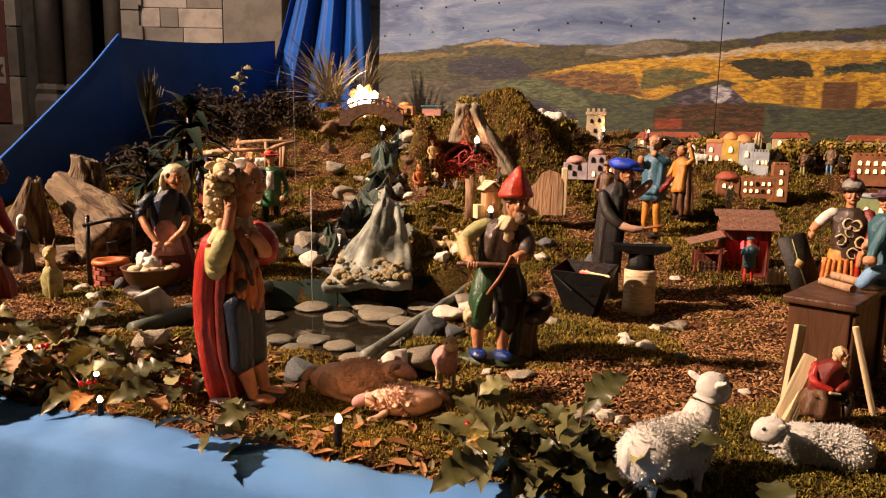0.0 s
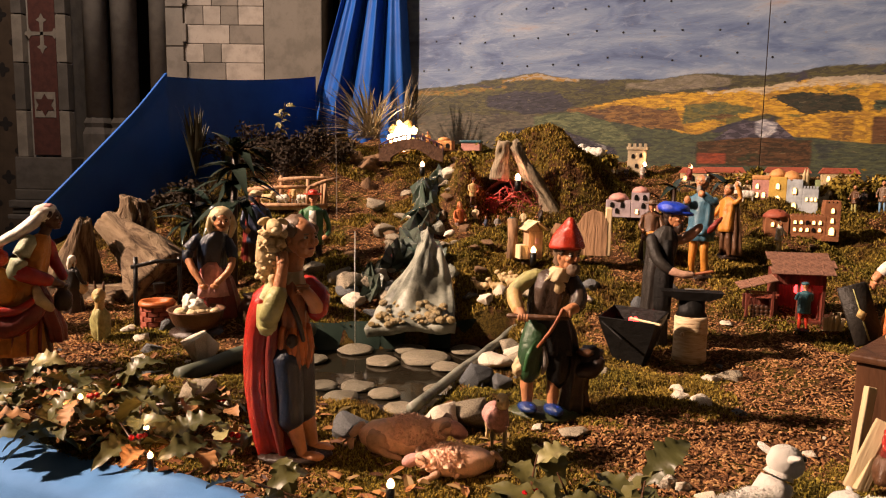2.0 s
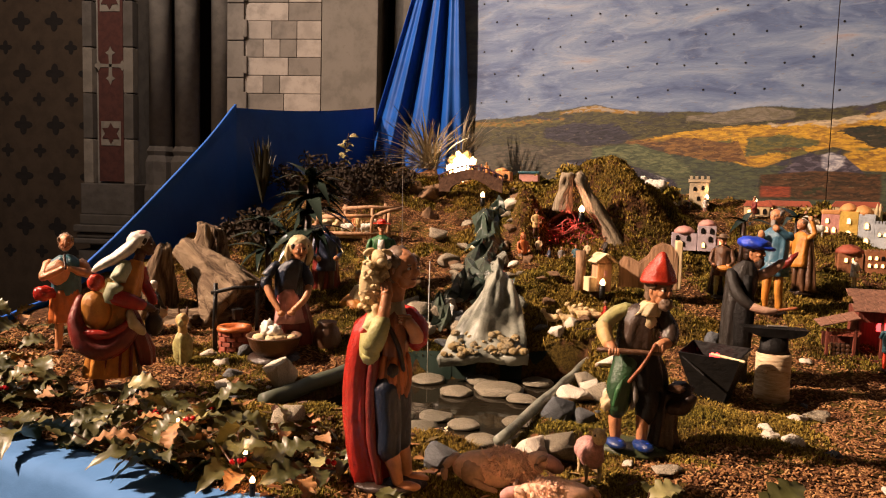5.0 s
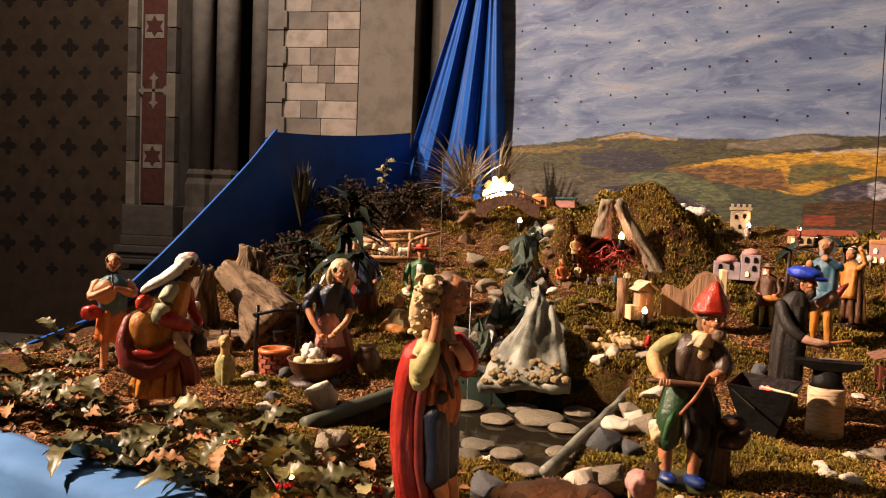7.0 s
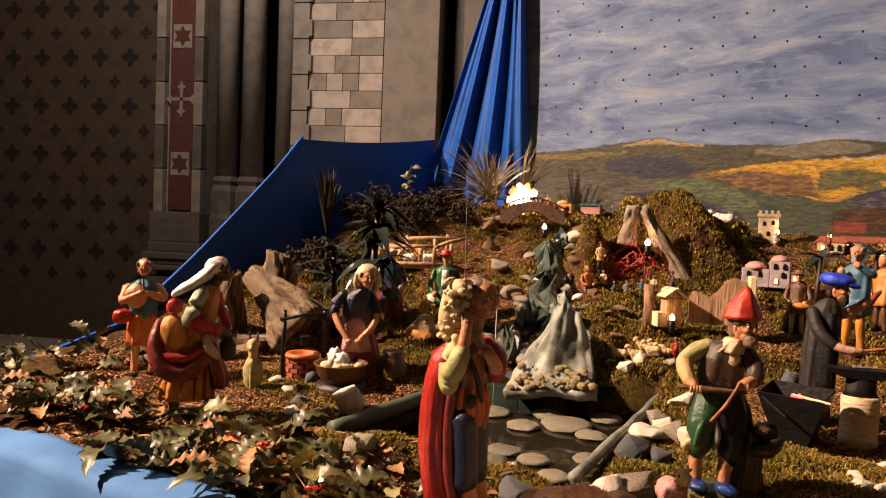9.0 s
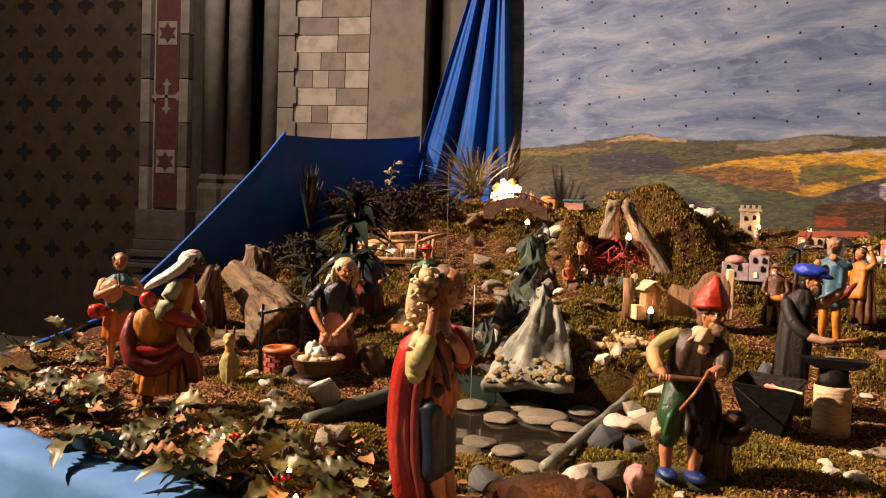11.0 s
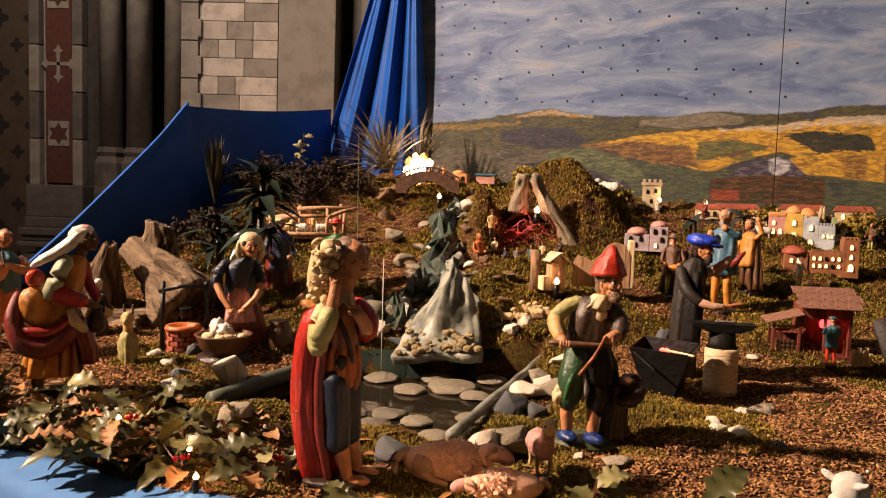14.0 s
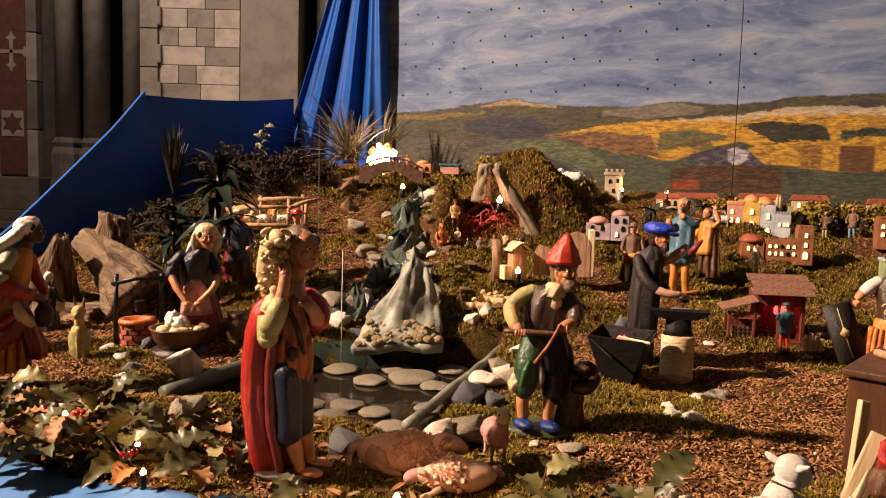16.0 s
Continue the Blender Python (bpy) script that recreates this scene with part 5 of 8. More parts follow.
def pink_goat(at, yaw, size, label, up=0.0):
    s = Sculpt(12)
    s.ball((-0.06, 0, 0.17), (0.40, 0.19, 0.19), "pigpink", lump=0.10, freq=4)
    s.ball((0.10, -0.012, 0.19), (0.32, 0.195, 0.195), "pigpink", lump=0.16, freq=7)
    s.ball((-0.20, -0.05, 0.15), (0.17, 0.16, 0.16), "ramgrey", lump=0.12, freq=5)
    r = random.Random(17)
    for i in range(26):
        a, t = i * 2.399, r.uniform(-0.45, 0.85)
        w = math.sqrt(1 - t * t)
        z = 0.19 + 0.185 * w * math.sin(a)
        if z > 0.05:
            k = r.uniform(0.035, 0.055)
            s.ball((0.10 + 0.31 * t, 0.18 * w * math.cos(a), z), (k * 1.6, k * 0.8, k * 0.55), "pigpink", (r.uniform(-30, 30), r.uniform(-30, 30), r.uniform(40, 140)), 0.3, 3)
    s.limb([(0.32, 0, 0.22), (0.42, -0.02, 0.30 + up), (0.48, -0.03, 0.31 + up)], [0.17, 0.14, 0.12], "pigpink")
    s.ball((0.55, -0.04, 0.29 + up), (0.13, 0.075, 0.08), "pink", (0, 25, -15))
    for k in (-1, 1):
        s.limb([(0.48, 0.07 * k - 0.03, 0.36 + up), (0.44, 0.14 * k - 0.03, 0.38 + up), (0.40, 0.15 * k - 0.03, 0.30 + up), (0.46, 0.16 * k - 0.03, 0.26 + up)], [0.04, 0.038, 0.03, 0.012], "ramgrey")
    s.limb([(-0.42, 0, 0.25), (-0.52, -0.03, 0.16), (-0.52, -0.05, 0.04)], [0.07, 0.06, 0.04], "ramgrey")
    for x, y in ((-0.2, -0.17), (0.2, -0.17), (0.26, 0.15)):
        s.limb([(x, y, 0.10), (x + 0.1, y * 1.25, 0.06), (x + 0.22, y * 1.25, 0.03)], [0.07, 0.05, 0.035], "ramgrey")
    k = s.slot("pigpink")
    for i in range(1500):
        d = Vector((r.gauss(0, 1), r.gauss(0, 1), abs(r.gauss(0, 1)))).normalized()
        p = Vector((0.10 + 0.33 * d.x, -0.012 + 0.20 * d.y, 0.19 + 0.20 * d.z))
        q = (d * 0.4 + Vector((-0.3, 0, -0.8)) + 0.5 * Vector((r.gauss(0, 1), r.gauss(0, 1), r.gauss(0, 1)))).normalized() * r.uniform(0.03, 0.06)
        w = d.cross(q).normalized() * 0.012
        s.bm.faces.new((s.bm.verts.new(p - w), s.bm.verts.new(p + w), s.bm.verts.new(p + q + d * 0.015))).material_index = k
    return s.done("ram_figurine", pose(*at, 0, 0, yaw), size, label, "ram figurine", "lying rams")


pink_goat((-0.158, 1.235, 0.082), -4, 0.178, "pinkish painted ram lying beside grey stones")
pink_goat((-0.055, 1.155, 0.080), 190, 0.14, "smaller pinkish ram lying with lowered head", -0.1)
sheep("pink_lamb_figurine", (0.012, 1.285, 0.085), 0.105, -80, "pale pinkish lamb figurine standing by stones", "pink", group="pale lambs", up=0.1, face="fleece")


def sitting_dog():
    s = Sculpt(12)
    s.ball((0, 0, 0.3), (0.2, 0.17, 0.3), "olive", lump=0.15)
    s.limb([(0, -0.08, 0.5), (0.0, -0.13, 0.25), (0, -0.15, 0.04)], [0.11, 0.06, 0.05], "olive")
    s.limb([(0.1, -0.04, 0.4), (0.1, -0.12, 0.2), (0.1, -0.14, 0.03)], [0.07, 0.05, 0.05], "olive")
    s.limb([(0, 0, 0.5), (0, -0.04, 0.72)], [0.14, 0.12], "gold")
    s.ball((0, -0.05, 0.78), (0.13, 0.14, 0.12), "gold")
    s.ball((0, -0.18, 0.75), (0.06, 0.09, 0.06), "olive")
    for x in (-0.07, 0.07):
        s.limb([(x, 0, 0.86), (x * 1.3, 0, 1.0)], [0.05, 0.015], "brown")
    return s.done("dog_figurine", pose(-1.085, 1.90, 0.085, 0, 0, 12) @ Matrix.Diagonal((0.8, 0.8, 1.0, 1)), 0.175, "mottled yellow-brown dog figurine sitting on mulch", "dog figurine")


sitting_dog()


# the carver, the soldier and the seated man by the crate
def carver():
    s = Sculpt(12)
    s.robe([(0.0, 0.26, 0.24, 0, 0), (0.2, 0.25, 0.22, 0, 0), (0.35, 0.2, 0.18, 0, 0)], "brown", 7, 0.08)
    s.limb([(0.1, -0.1, 0.3), (0.25, -0.22, 0.32), (0.2, -0.28, 0.08)], [0.12, 0.1, 0.07], "dark")
    s.limb([(-0.1, -0.1, 0.3), (-0.1, -0.25, 0.35), (-0.1, -0.3, 0.1)], [0.11, 0.09, 0.06], "brown")
    s.robe([(0.3, 0.2, 0.17, 0.02, 0), (0.5, 0.21, 0.16, 0.04, -0.02), (0.7, 0.2, 0.14, 0.08, -0.05), (0.78, 0.08, 0.08, 0.1, -0.06)], "darkred", 6, 0.06)
    s.limb([(-0.1, 0, 0.68), (-0.18, -0.12, 0.5), (0.0, -0.25, 0.42)], [0.09, 0.085, 0.05], "red")
    s.limb([(0.2, -0.02, 0.66), (0.26, -0.14, 0.5), (0.08, -0.26, 0.42)], [0.09, 0.085, 0.05], "darkred")
    s.limb([(-0.05, -0.3, 0.40), (0.1, -0.3, 0.38)], [0.03, 0.02], "cream")
    head(s, (0.17, -0.1, 0.86), 0.12, "skin", "cream", "cream", face=(0.7, -0.7))
    return s.done("carver_figurine", pose(0.655, 1.148, 0.10, 0, 0, 0), 0.125, "small white-haired woodcarver kneeling in a red jacket")


carver()


def soldier():
    s = Sculpt(16)
    for x in (-0.06, 0.05):
        s.limb([(x, 0, 0.30), (x, 0, 0.16), (x, 0, 0.03)], [0.055, 0.045, 0.036], "skin")
        s.ball((x, -0.03, 0.025), (0.035, 0.06, 0.025), "dark")
    s.robe([(0.155, 0.118, 0.10, -0.012, 0), (0.25, 0.115, 0.10, -0.01, 0), (0.36, 0.105, 0.095, 0.0, 0), (0.45, 0.095, 0.085, 0.01, 0)], "ochre", 9, 0.06)
    for i in range(9):
        a = -2.9 + i * 0.33
        s.limb([(-0.01 + 0.11 * math.cos(a), 0.098 * math.sin(a), 0.38), (-0.012 + 0.125 * math.cos(a), 0.108 * math.sin(a), 0.26), (-0.012 + 0.126 * math.cos(a), 0.108 * math.sin(a), 0.17)], [0.018, 0.022, 0.020], "orange" if i % 2 else "ochre")
    s.robe([(0.375, 0.10, 0.088, 0.03, 0), (0.41, 0.108, 0.092, 0.03, 0), (0.48, 0.102, 0.088, 0.025, 0), (0.60, 0.118, 0.095, 0.025, 0), (0.68, 0.125, 0.09, 0.022, 0), (0.735, 0.085, 0.065, 0.02, 0), (0.755, 0.05, 0.045, 0.02, 0)], "vest", 3, 0.015)
    for x0, z, k in ((0.0, 0.635, 1), (0.075, 0.625, -1), (-0.01, 0.52, -1), (0.085, 0.51, 1), (0.045, 0.43, 1), (0.02, 0.58, 1)):
        y = -0.098
        s.limb([(x0 + 0.045 * k, y + 0.004, z + 0.03), (x0 + 0.012 * k, y, z + 0.05), (x0 - 0.02 * k, y, z + 0.02), (x0 - 0.004 * k, y - 0.002, z - 0.02), (x0 + 0.028 * k, y, z - 0.022), (x0 + 0.024 * k, y - 0.002, z + 0.004)], [0.006, 0.007, 0.008, 0.008, 0.007, 0.005], "cream")
    s.limb([(-0.08, -0.01, 0.715), (-0.135, -0.03, 0.675), (-0.165, -0.04, 0.635)], [0.052, 0.058, 0.055], "white")
    s.limb([(-0.165, -0.04, 0.64), (-0.205, -0.055, 0.58), (-0.215, -0.06, 0.53)], [0.044, 0.038, 0.03], "skin")
    s.limb([(0.13, 0, 0.715), (0.175, -0.04, 0.62), (0.15, -0.10, 0.54)], [0.058, 0.052, 0.042], "darkred")
    s.limb([(0.15, -0.10, 0.54), (0.11, -0.13, 0.46), (0.10, -0.13, 0.36)], [0.038, 0.03, 0.025], "skin")
    s.limb([(0.10, -0.10, 0.42), (0.10, -0.09, 0.25)], [0.03, 0.025], "red")
    sh = pose(-0.275, -0.075, 0.335, 0, -20, 14)
    s.slab([(-0.085, -0.215), (0.085, -0.215), (0.095, -0.205), (0.095, 0.205), (0.085, 0.215), (-0.085, 0.215), (-0.095, 0.205), (-0.095, -0.205)], 0.028, "coat", sh)
    s.slab([(-0.032, 0), (0, -0.045), (0.032, 0), (0, 0.045)], 0.010, "gold", sh @ pose(0, -0.026, 0))
    s.slab([(-0.005, -0.19), (0.005, -0.19), (0.005, 0.19), (-0.005, 0.19)], 0.006, "olive", sh @ pose(0, -0.026, 0))
    s.limb([(0.02, 0, 0.74), (0.02, -0.005, 0.80)], [0.045, 0.042], "skin")
    head(s, (0.022, -0.012, 0.845), 0.080, "skin", "dark", face=(0.1, -1))
    s.ball((0.02, 0.004, 0.905), (0.074, 0.078, 0.060), "grey")
    s.robe([(0.872, 0.078, 0.082, 0.02, 0.002), (0.884, 0.082, 0.086, 0.02, 0.002), (0.90, 0.078, 0.082, 0.02, 0.002)], "dark", 3, 0.01)
    s.limb([(0.015, -0.05, 0.965), (0.01, 0.0, 0.995), (0.01, 0.06, 0.965)], [0.03, 0.034, 0.025], "darkred")
    return s.done("soldier_figurine", pose(0.965, 1.67, 0.157, 0, 0, -28), 0.335, "painted soldier with dark shield, breastplate and orange kilt", lump=0.0016)


soldier()
tagged(part("soldier_block", box(0.12, 0.10, 0.085, (0, 0, 0), 0.003), DARKWOOD, None, m=pose(0.965, 1.67, 0.075, 0, 0, -10)), "dark wooden block under the soldier figure", "block")


def seated_man():
    s = Sculpt(14)
    s.robe([(0.0, 0.2, 0.18, 0, 0), (0.3, 0.18, 0.16, 0, 0), (0.6, 0.19, 0.15, -0.03, 0), (0.7, 0.08, 0.08, -0.05, 0)], "teal", 6, 0.05)
    s.limb([(0, -0.1, 0.12), (-0.2, -0.15, 0.14), (-0.32, -0.15, 0.02)], [0.12, 0.1, 0.08], "sky")
    s.limb([(-0.1, -0.1, 0.6), (-0.22, -0.16, 0.42), (-0.3, -0.2, 0.28)], [0.09, 0.08, 0.05], "teal")
    s.ball((-0.3, -0.2, 0.26), 0.06, "skin")
    head(s, (-0.1, -0.05, 0.82), 0.11, "skin", "hair", None, "brim", "purple", face=(-0.7, -0.7))
    return s.done("seated_figurine", pose(0.893, 1.385, 0.283, 0, 0, 0), 0.20, "seated man in blue with a plum hat")


seated_man()


# ---- the pond ----
def quad_sheet(pts, z, n=24):
    bm = bmesh.new()
    g = []
    for j in range(n + 1):
        row = []
        for i in range(n + 1):
            a = pts[0].lerp(pts[3], i / n)
            b = pts[1].lerp(pts[2], i / n)
            p = a.lerp(b, j / n)
            row.append(bm.verts.new((p.x, p.y, z + 0.0012 * nz(p.x * 22, p.y * 22))))
        g.append(row)
    for j in range(n):
        for i in range(n):
            bm.faces.new((g[j][i], g[j][i + 1], g[j + 1][i + 1], g[j + 1][i]))
    return bm


tagged(part("water", quad_sheet(POND, WATER_Z), WATER, None, smooth=True), "dark still pond water between stone rims", "water", kind="structure")
liner = thing("pond_basin", pose(0, 0, 0), "dark green pond liner with thick rolled rims", "basin")
low = part("bottom", quad_sheet(POND, 0.006), MUD, liner, smooth=True)


def rim(a, b, z0, z1, r):
    bm = bmesh.new()
    n = 14
    pts = []
    for i in range(n + 1):
        t = i / n
        p = a.lerp(b, t)
        pts.append((p.x + 0.006 * nz(t * 5, 1), p.y + 0.006 * nz(t * 5, 7), z0 + (z1 - z0) * t + 0.004 * nz(t * 6, 4)))
    return tube(bm, pts, [r * (1 + 0.15 * nz(i * 0.7, 3)) for i in range(n + 1)], 0, 12)


part("rim", rim(POND[0], POND[1], 0.085, 0.098, 0.021), RIM_CLOTH, liner, smooth=True)
part("rim", rim(POND[3], POND[2], 0.098, 0.095, 0.012), LEDGE, liner, "grey stone-coloured rim", smooth=True)
back = bmesh.new()
for i in range(41):
    t = i / 40
    p = POND[1].lerp(POND[2], t)
    d = 0.012 * nz(t * 9, 2) + 0.006 * nz(t * 30, 5)
    back.verts.new((p.x + 0.0, p.y + d - 0.02, 0.0))
    back.verts.new((p.x, p.y + d * 0.5 + 0.01, 0.115 + 0.012 * nz(t * 7, 9)))
    back.verts.new((p.x + 0.01, p.y + 0.12, 0.10))
back.verts.ensure_lookup_table()
for i in range(40):
    for k in range(2):
        a = 3 * i + k
        back.faces.new((back.verts[a], back.verts[a + 3], back.verts[a + 4], back.verts[a + 1]))
part("back_wall", back, TARP, liner, smooth=True)


# ---- stones ----
def rock_mesh(seed, mat, flat=1.0, rough=0.34, sub=3):
    """A broken stone: a hull of few facets, its edges worn and its faces pitted."""
    r = random.Random(int(seed * 10))
    b = bmesh.new()
    smooth_stone = rough < 0.2
    for i in range(60 if smooth_stone else 15):
        d = Vector((r.gauss(0, 1), r.gauss(0, 1), r.gauss(0, 1))).normalized()
        b.verts.new(d * (1.0 if smooth_stone else r.uniform(0.78, 1.12)))
    bmesh.ops.convex_hull(b, input=b.verts[:])
    loose = [v for v in b.verts if not v.link_faces]
    bmesh.ops.delete(b, geom=loose, context="VERTS")
    bmesh.ops.bevel(b, geom=b.edges[:], offset=0.10 if smooth_stone else 0.05, segments=1, affect="EDGES", clamp_overlap=True)
    bmesh.ops.triangulate(b, faces=b.faces[:])
    bmesh.ops.subdivide_edges(b, edges=b.edges[:], cuts=1, use_grid_fill=True)
    o = Vector((seed * 7.3, seed * 3.1, 0))
    for v in b.verts:
        c = v.co
        v.co = c * (1 + rough * 0.25 * nz(*(c * 1.8 + o)) + rough * 0.16 * nz(*(c * 5 + o)) + 0.03 * nz(*(c * 11 + o)))
        v.co.z *= flat
    return mesh_of(b, "stone", [mat])


ROCKS = {}


def rock(x, y, size, kind="pale", flat=0.7, z=None, turn=None, label=None, name="stone", group="loose stones"):
    mats = {"cork": CORK, "pale": ROCK_PALE, "grey": ROCK_GREY, "tan": ROCK_TAN, "slate": SLATE, "pebble": PEBBLE}
    labels = {"cork": "dark brown cork rock", "pale": "rough pale limestone lying on the moss", "grey": "blue-grey angular stone lying on the mulch", "tan": "tan field stone lying on the mulch", "slate": "flat wet stepping stone in the pond", "pebble": "rounded yellowish pebble"}
    k = (kind, flat, (len(bpy.data.objects) * 7) % 6)
    if k not in ROCKS:
        ROCKS[k] = rock_mesh(len(ROCKS) + 1.7, mats[kind], flat, 0.14 if kind in ("pebble", "slate") else 0.5, 2 if size < 0.02 else 3)
    ob = new(name, ROCKS[k])
    zz = land(x, y) + size * flat * 0.45 if z is None else z
    ob.matrix_basis = pose(x, y, zz, 0, 0, (x * 977 + y * 631) % 360 if turn is None else turn) @ Matrix.Scale(size, 4)
    return tagged(ob, label or labels[kind], "stone", group)


rock(-0.735, 1.775, 0.066, "pale", 0.9, turn=70, label="large rough white limestone beside the pond rim")
rock(-0.605, 1.41, 0.046, "tan", 0.55)
rock(-0.545, 1.36, 0.017, "pale", 0.8)
for x, y, s, k, f in ((-1.52, 1.75, 0.05, "grey", 0.6), (-1.49, 2.08, 0.07, "tan", 0.55), (-1.62, 1.70, 0.03, "tan", 0.7), (-0.967, 1.90, 0.026, "pale", 0.7), (-1.05, 1.99, 0.028, "pale", 0.6), (-0.90, 1.81, 0.03, "grey", 0.5),
                      (-0.90, 1.74, 0.033, "pale", 0.45), (-1.0, 2.12, 0.03, "pale", 0.8), (-0.94, 2.0, 0.03, "grey", 0.8), (0.138, 2.07, 0.052, "pale", 0.8), (0.065, 1.96, 0.045, "tan", 0.7), (0.08, 1.90, 0.038, "pale", 0.8), (0.025, 1.79, 0.052, "pale", 0.6),
                      (0.075, 1.83, 0.05, "tan", 0.7), (-0.03, 1.63, 0.048, "grey", 0.8), (0.03, 1.62, 0.035, "grey", 0.8), (0.125, 1.79, 0.038, "pale", 0.9), (0.16, 1.86, 0.035, "tan", 0.9), (-0.045, 1.42, 0.06, "tan", 0.75), (-0.09, 1.372, 0.044, "pale", 1.0), (-0.27, 1.305, 0.042, "grey", 0.8),
                      (-0.387, 1.475, 0.024, "pale", 0.8), (0.443, 1.635, 0.019, "pale", 0.7), (0.43, 1.565, 0.024, "pale", 0.6), (0.475, 1.55, 0.033, "pale", 0.5), (0.566, 1.775, 0.026, "pale", 0.6), (0.625, 1.81, 0.034, "tan", 0.6),
                      (0.538, 1.51, 0.02, "grey", 0.6), (0.745, 2.19, 0.025, "pale", 0.4), (0.243, 1.141, 0.024, "tan", 0.5), (0.284, 1.131, 0.02, "pale", 0.8), (0.310, 1.121, 0.016, "pale", 0.9), (0.335, 1.087, 0.018, "pale", 0.9),
                      (0.601, 1.315, 0.014, "pale", 0.7), (0.161, 1.333, 0.032, "tan", 0.4), (0.097, 1.38, 0.017, "pale", 0.6), (-0.55, 2.25, 0.05, "tan", 0.8), (-0.47, 2.34, 0.06, "tan", 0.9), (-0.38, 2.42, 0.055, "pale", 0.8), (-0.52, 2.42, 0.06, "tan", 0.8),
                      (-0.43, 2.25, 0.045, "pale", 0.7), (-0.33, 2.30, 0.05, "grey", 0.8), (0.0, 2.22, 0.03, "pale", 0.8), (0.05, 2.27, 0.03, "pale", 0.8), (0.33, 2.3, 0.03, "pale", 0.6), (0.36, 2.42, 0.035, "grey", 0.8), (-0.23, 2.75, 0.035, "pale", 0.8),
                      (-0.30, 3.05, 0.05, "pale", 0.8), (-0.16, 3.25, 0.045, "pale", 0.8), (-0.20, 3.12, 0.04, "tan", 0.8), (-0.42, 2.9, 0.05, "tan", 0.7), (-0.5, 3.2, 0.055, "tan", 0.8), (-0.15, 2.9, 0.03, "pale", 0.8), (-0.25, 3.5, 0.05, "pale", 0.7), (-0.62, 2.5, 0.05, "tan", 0.6), (-0.7, 2.75, 0.05, "pale", 0.5), (-0.36, 2.62, 0.05, "tan", 0.7),
                      (0.42, 2.2, 0.03, "grey", 0.5), (0.5, 2.3, 0.04, "grey", 0.7), (0.62, 2.42, 0.04, "grey", 0.6), (-0.66, 1.66, 0.022, "pale", 0.5), (-0.82, 1.62, 0.02, "grey", 0.5), (0.28, 1.72, 0.025, "tan", 0.6)):
    rock(x, y, s, k, f)
for x, y, s in ((-0.393, 2.07, 0.055), (-0.176, 2.0, 0.075), (-0.294, 1.955, 0.05), (-0.06, 2.10, 0.05), (-0.23, 2.09, 0.05), (-0.326, 1.728, 0.045), (-0.25, 1.678, 0.042), (-0.415, 1.72, 0.04), (-0.12, 1.72, 0.04), (-0.11, 1.92, 0.045), (-0.5, 1.95, 0.05), (-0.35, 1.64, 0.045), (-0.2, 1.58, 0.04)):
    rock(x, y, s, "slate", 0.26, WATER_Z + 0.006, group="stepping stones")


# ---- the cascade ----
CASC = [(-0.228, 2.055, 0.108, 0.137), (-0.226, 2.12, 0.150, 0.132), (-0.22, 2.17, 0.195, 0.122), (-0.208, 2.21, 0.240, 0.104), (-0.197, 2.25, 0.285, 0.080), (-0.19, 2.30, 0.330, 0.055), (-0.20, 2.37, 0.355, 0.038)]


def cascade():
    bm, n, rows = bmesh.new(), 26, []
    for k in range(len(CASC) - 1):
        a, b = CASC[k], CASC[k + 1]
        for j in range(6):
            t = j / 6
            x, y, z, w = (a[q] + (b[q] - a[q]) * t for q in range(4))
            up = min(1.0, (k + t) / 1.5)
            row = []
            for i in range(n + 1):
                s = i / n * 2 - 1
                cr = up * (0.024 * abs(nz(s * 1.9, y * 9, 4)) + 0.014 * nz(s * 5, y * 20, 6)) + 0.004 * nz(s * 9, y * 40, 2)
                crest = 0.035 * up * max(0.0, 1 - abs(s + 0.12) * 2.2)
                row.append(bm.verts.new((x + s * w * (1 + 0.06 * nz(y * 20, 3)), y + 0.012 * nz(s * 3, y * 8, 9), z + cr + crest - 0.045 * up * abs(s) ** 2.5 + 0.012 * (1 - up) * (s + 1))))
            rows.append(row)
    for r0, r1 in zip(rows, rows[1:]):
        for i in range(n):
            bm.faces.new((r0[i], r0[i + 1], r1[i + 1], r1[i]))
    return bm


def crumple(x0, y0, x1, y1, width, seed, lift):
    """A strip of stiff crumpled sheet stepping up the slope, in sharp folds."""
    r = random.Random(seed)
    bm = bmesh.new()
    m, n, g = 15, 5, []
    for j in range(m + 1):
        t = j / m
        row = []
        for i in range(n + 1):
            s = i / n * 2 - 1
            x = x0 + (x1 - x0) * t + s * width * (1 + 0.35 * r.uniform(-1, 1)) + 0.03 * math.sin(t * 9 + seed)
            y = y0 + (y1 - y0) * t + r.uniform(-0.03, 0.03)
            row.append(bm.verts.new((x, y, land(x, y) + lift + r.uniform(-0.02, 0.055) - 0.03 * s * s)))
        g.append(row)
    for j in range(m):
        for i in range(n):
            q = (g[j][i], g[j][i + 1], g[j + 1][i + 1], g[j + 1][i])
            if (i + j) % 2:
                bm.faces.new((q[0], q[1], q[2]))
                bm.faces.new((q[0], q[2], q[3]))
            else:
                bm.faces.new((q[0], q[1], q[3]))
                bm.faces.new((q[1], q[2], q[3]))
    bmesh.ops.bevel(bm, geom=bm.edges[:], offset=0.003, segments=1, affect="EDGES", clamp_overlap=True)
    return bm


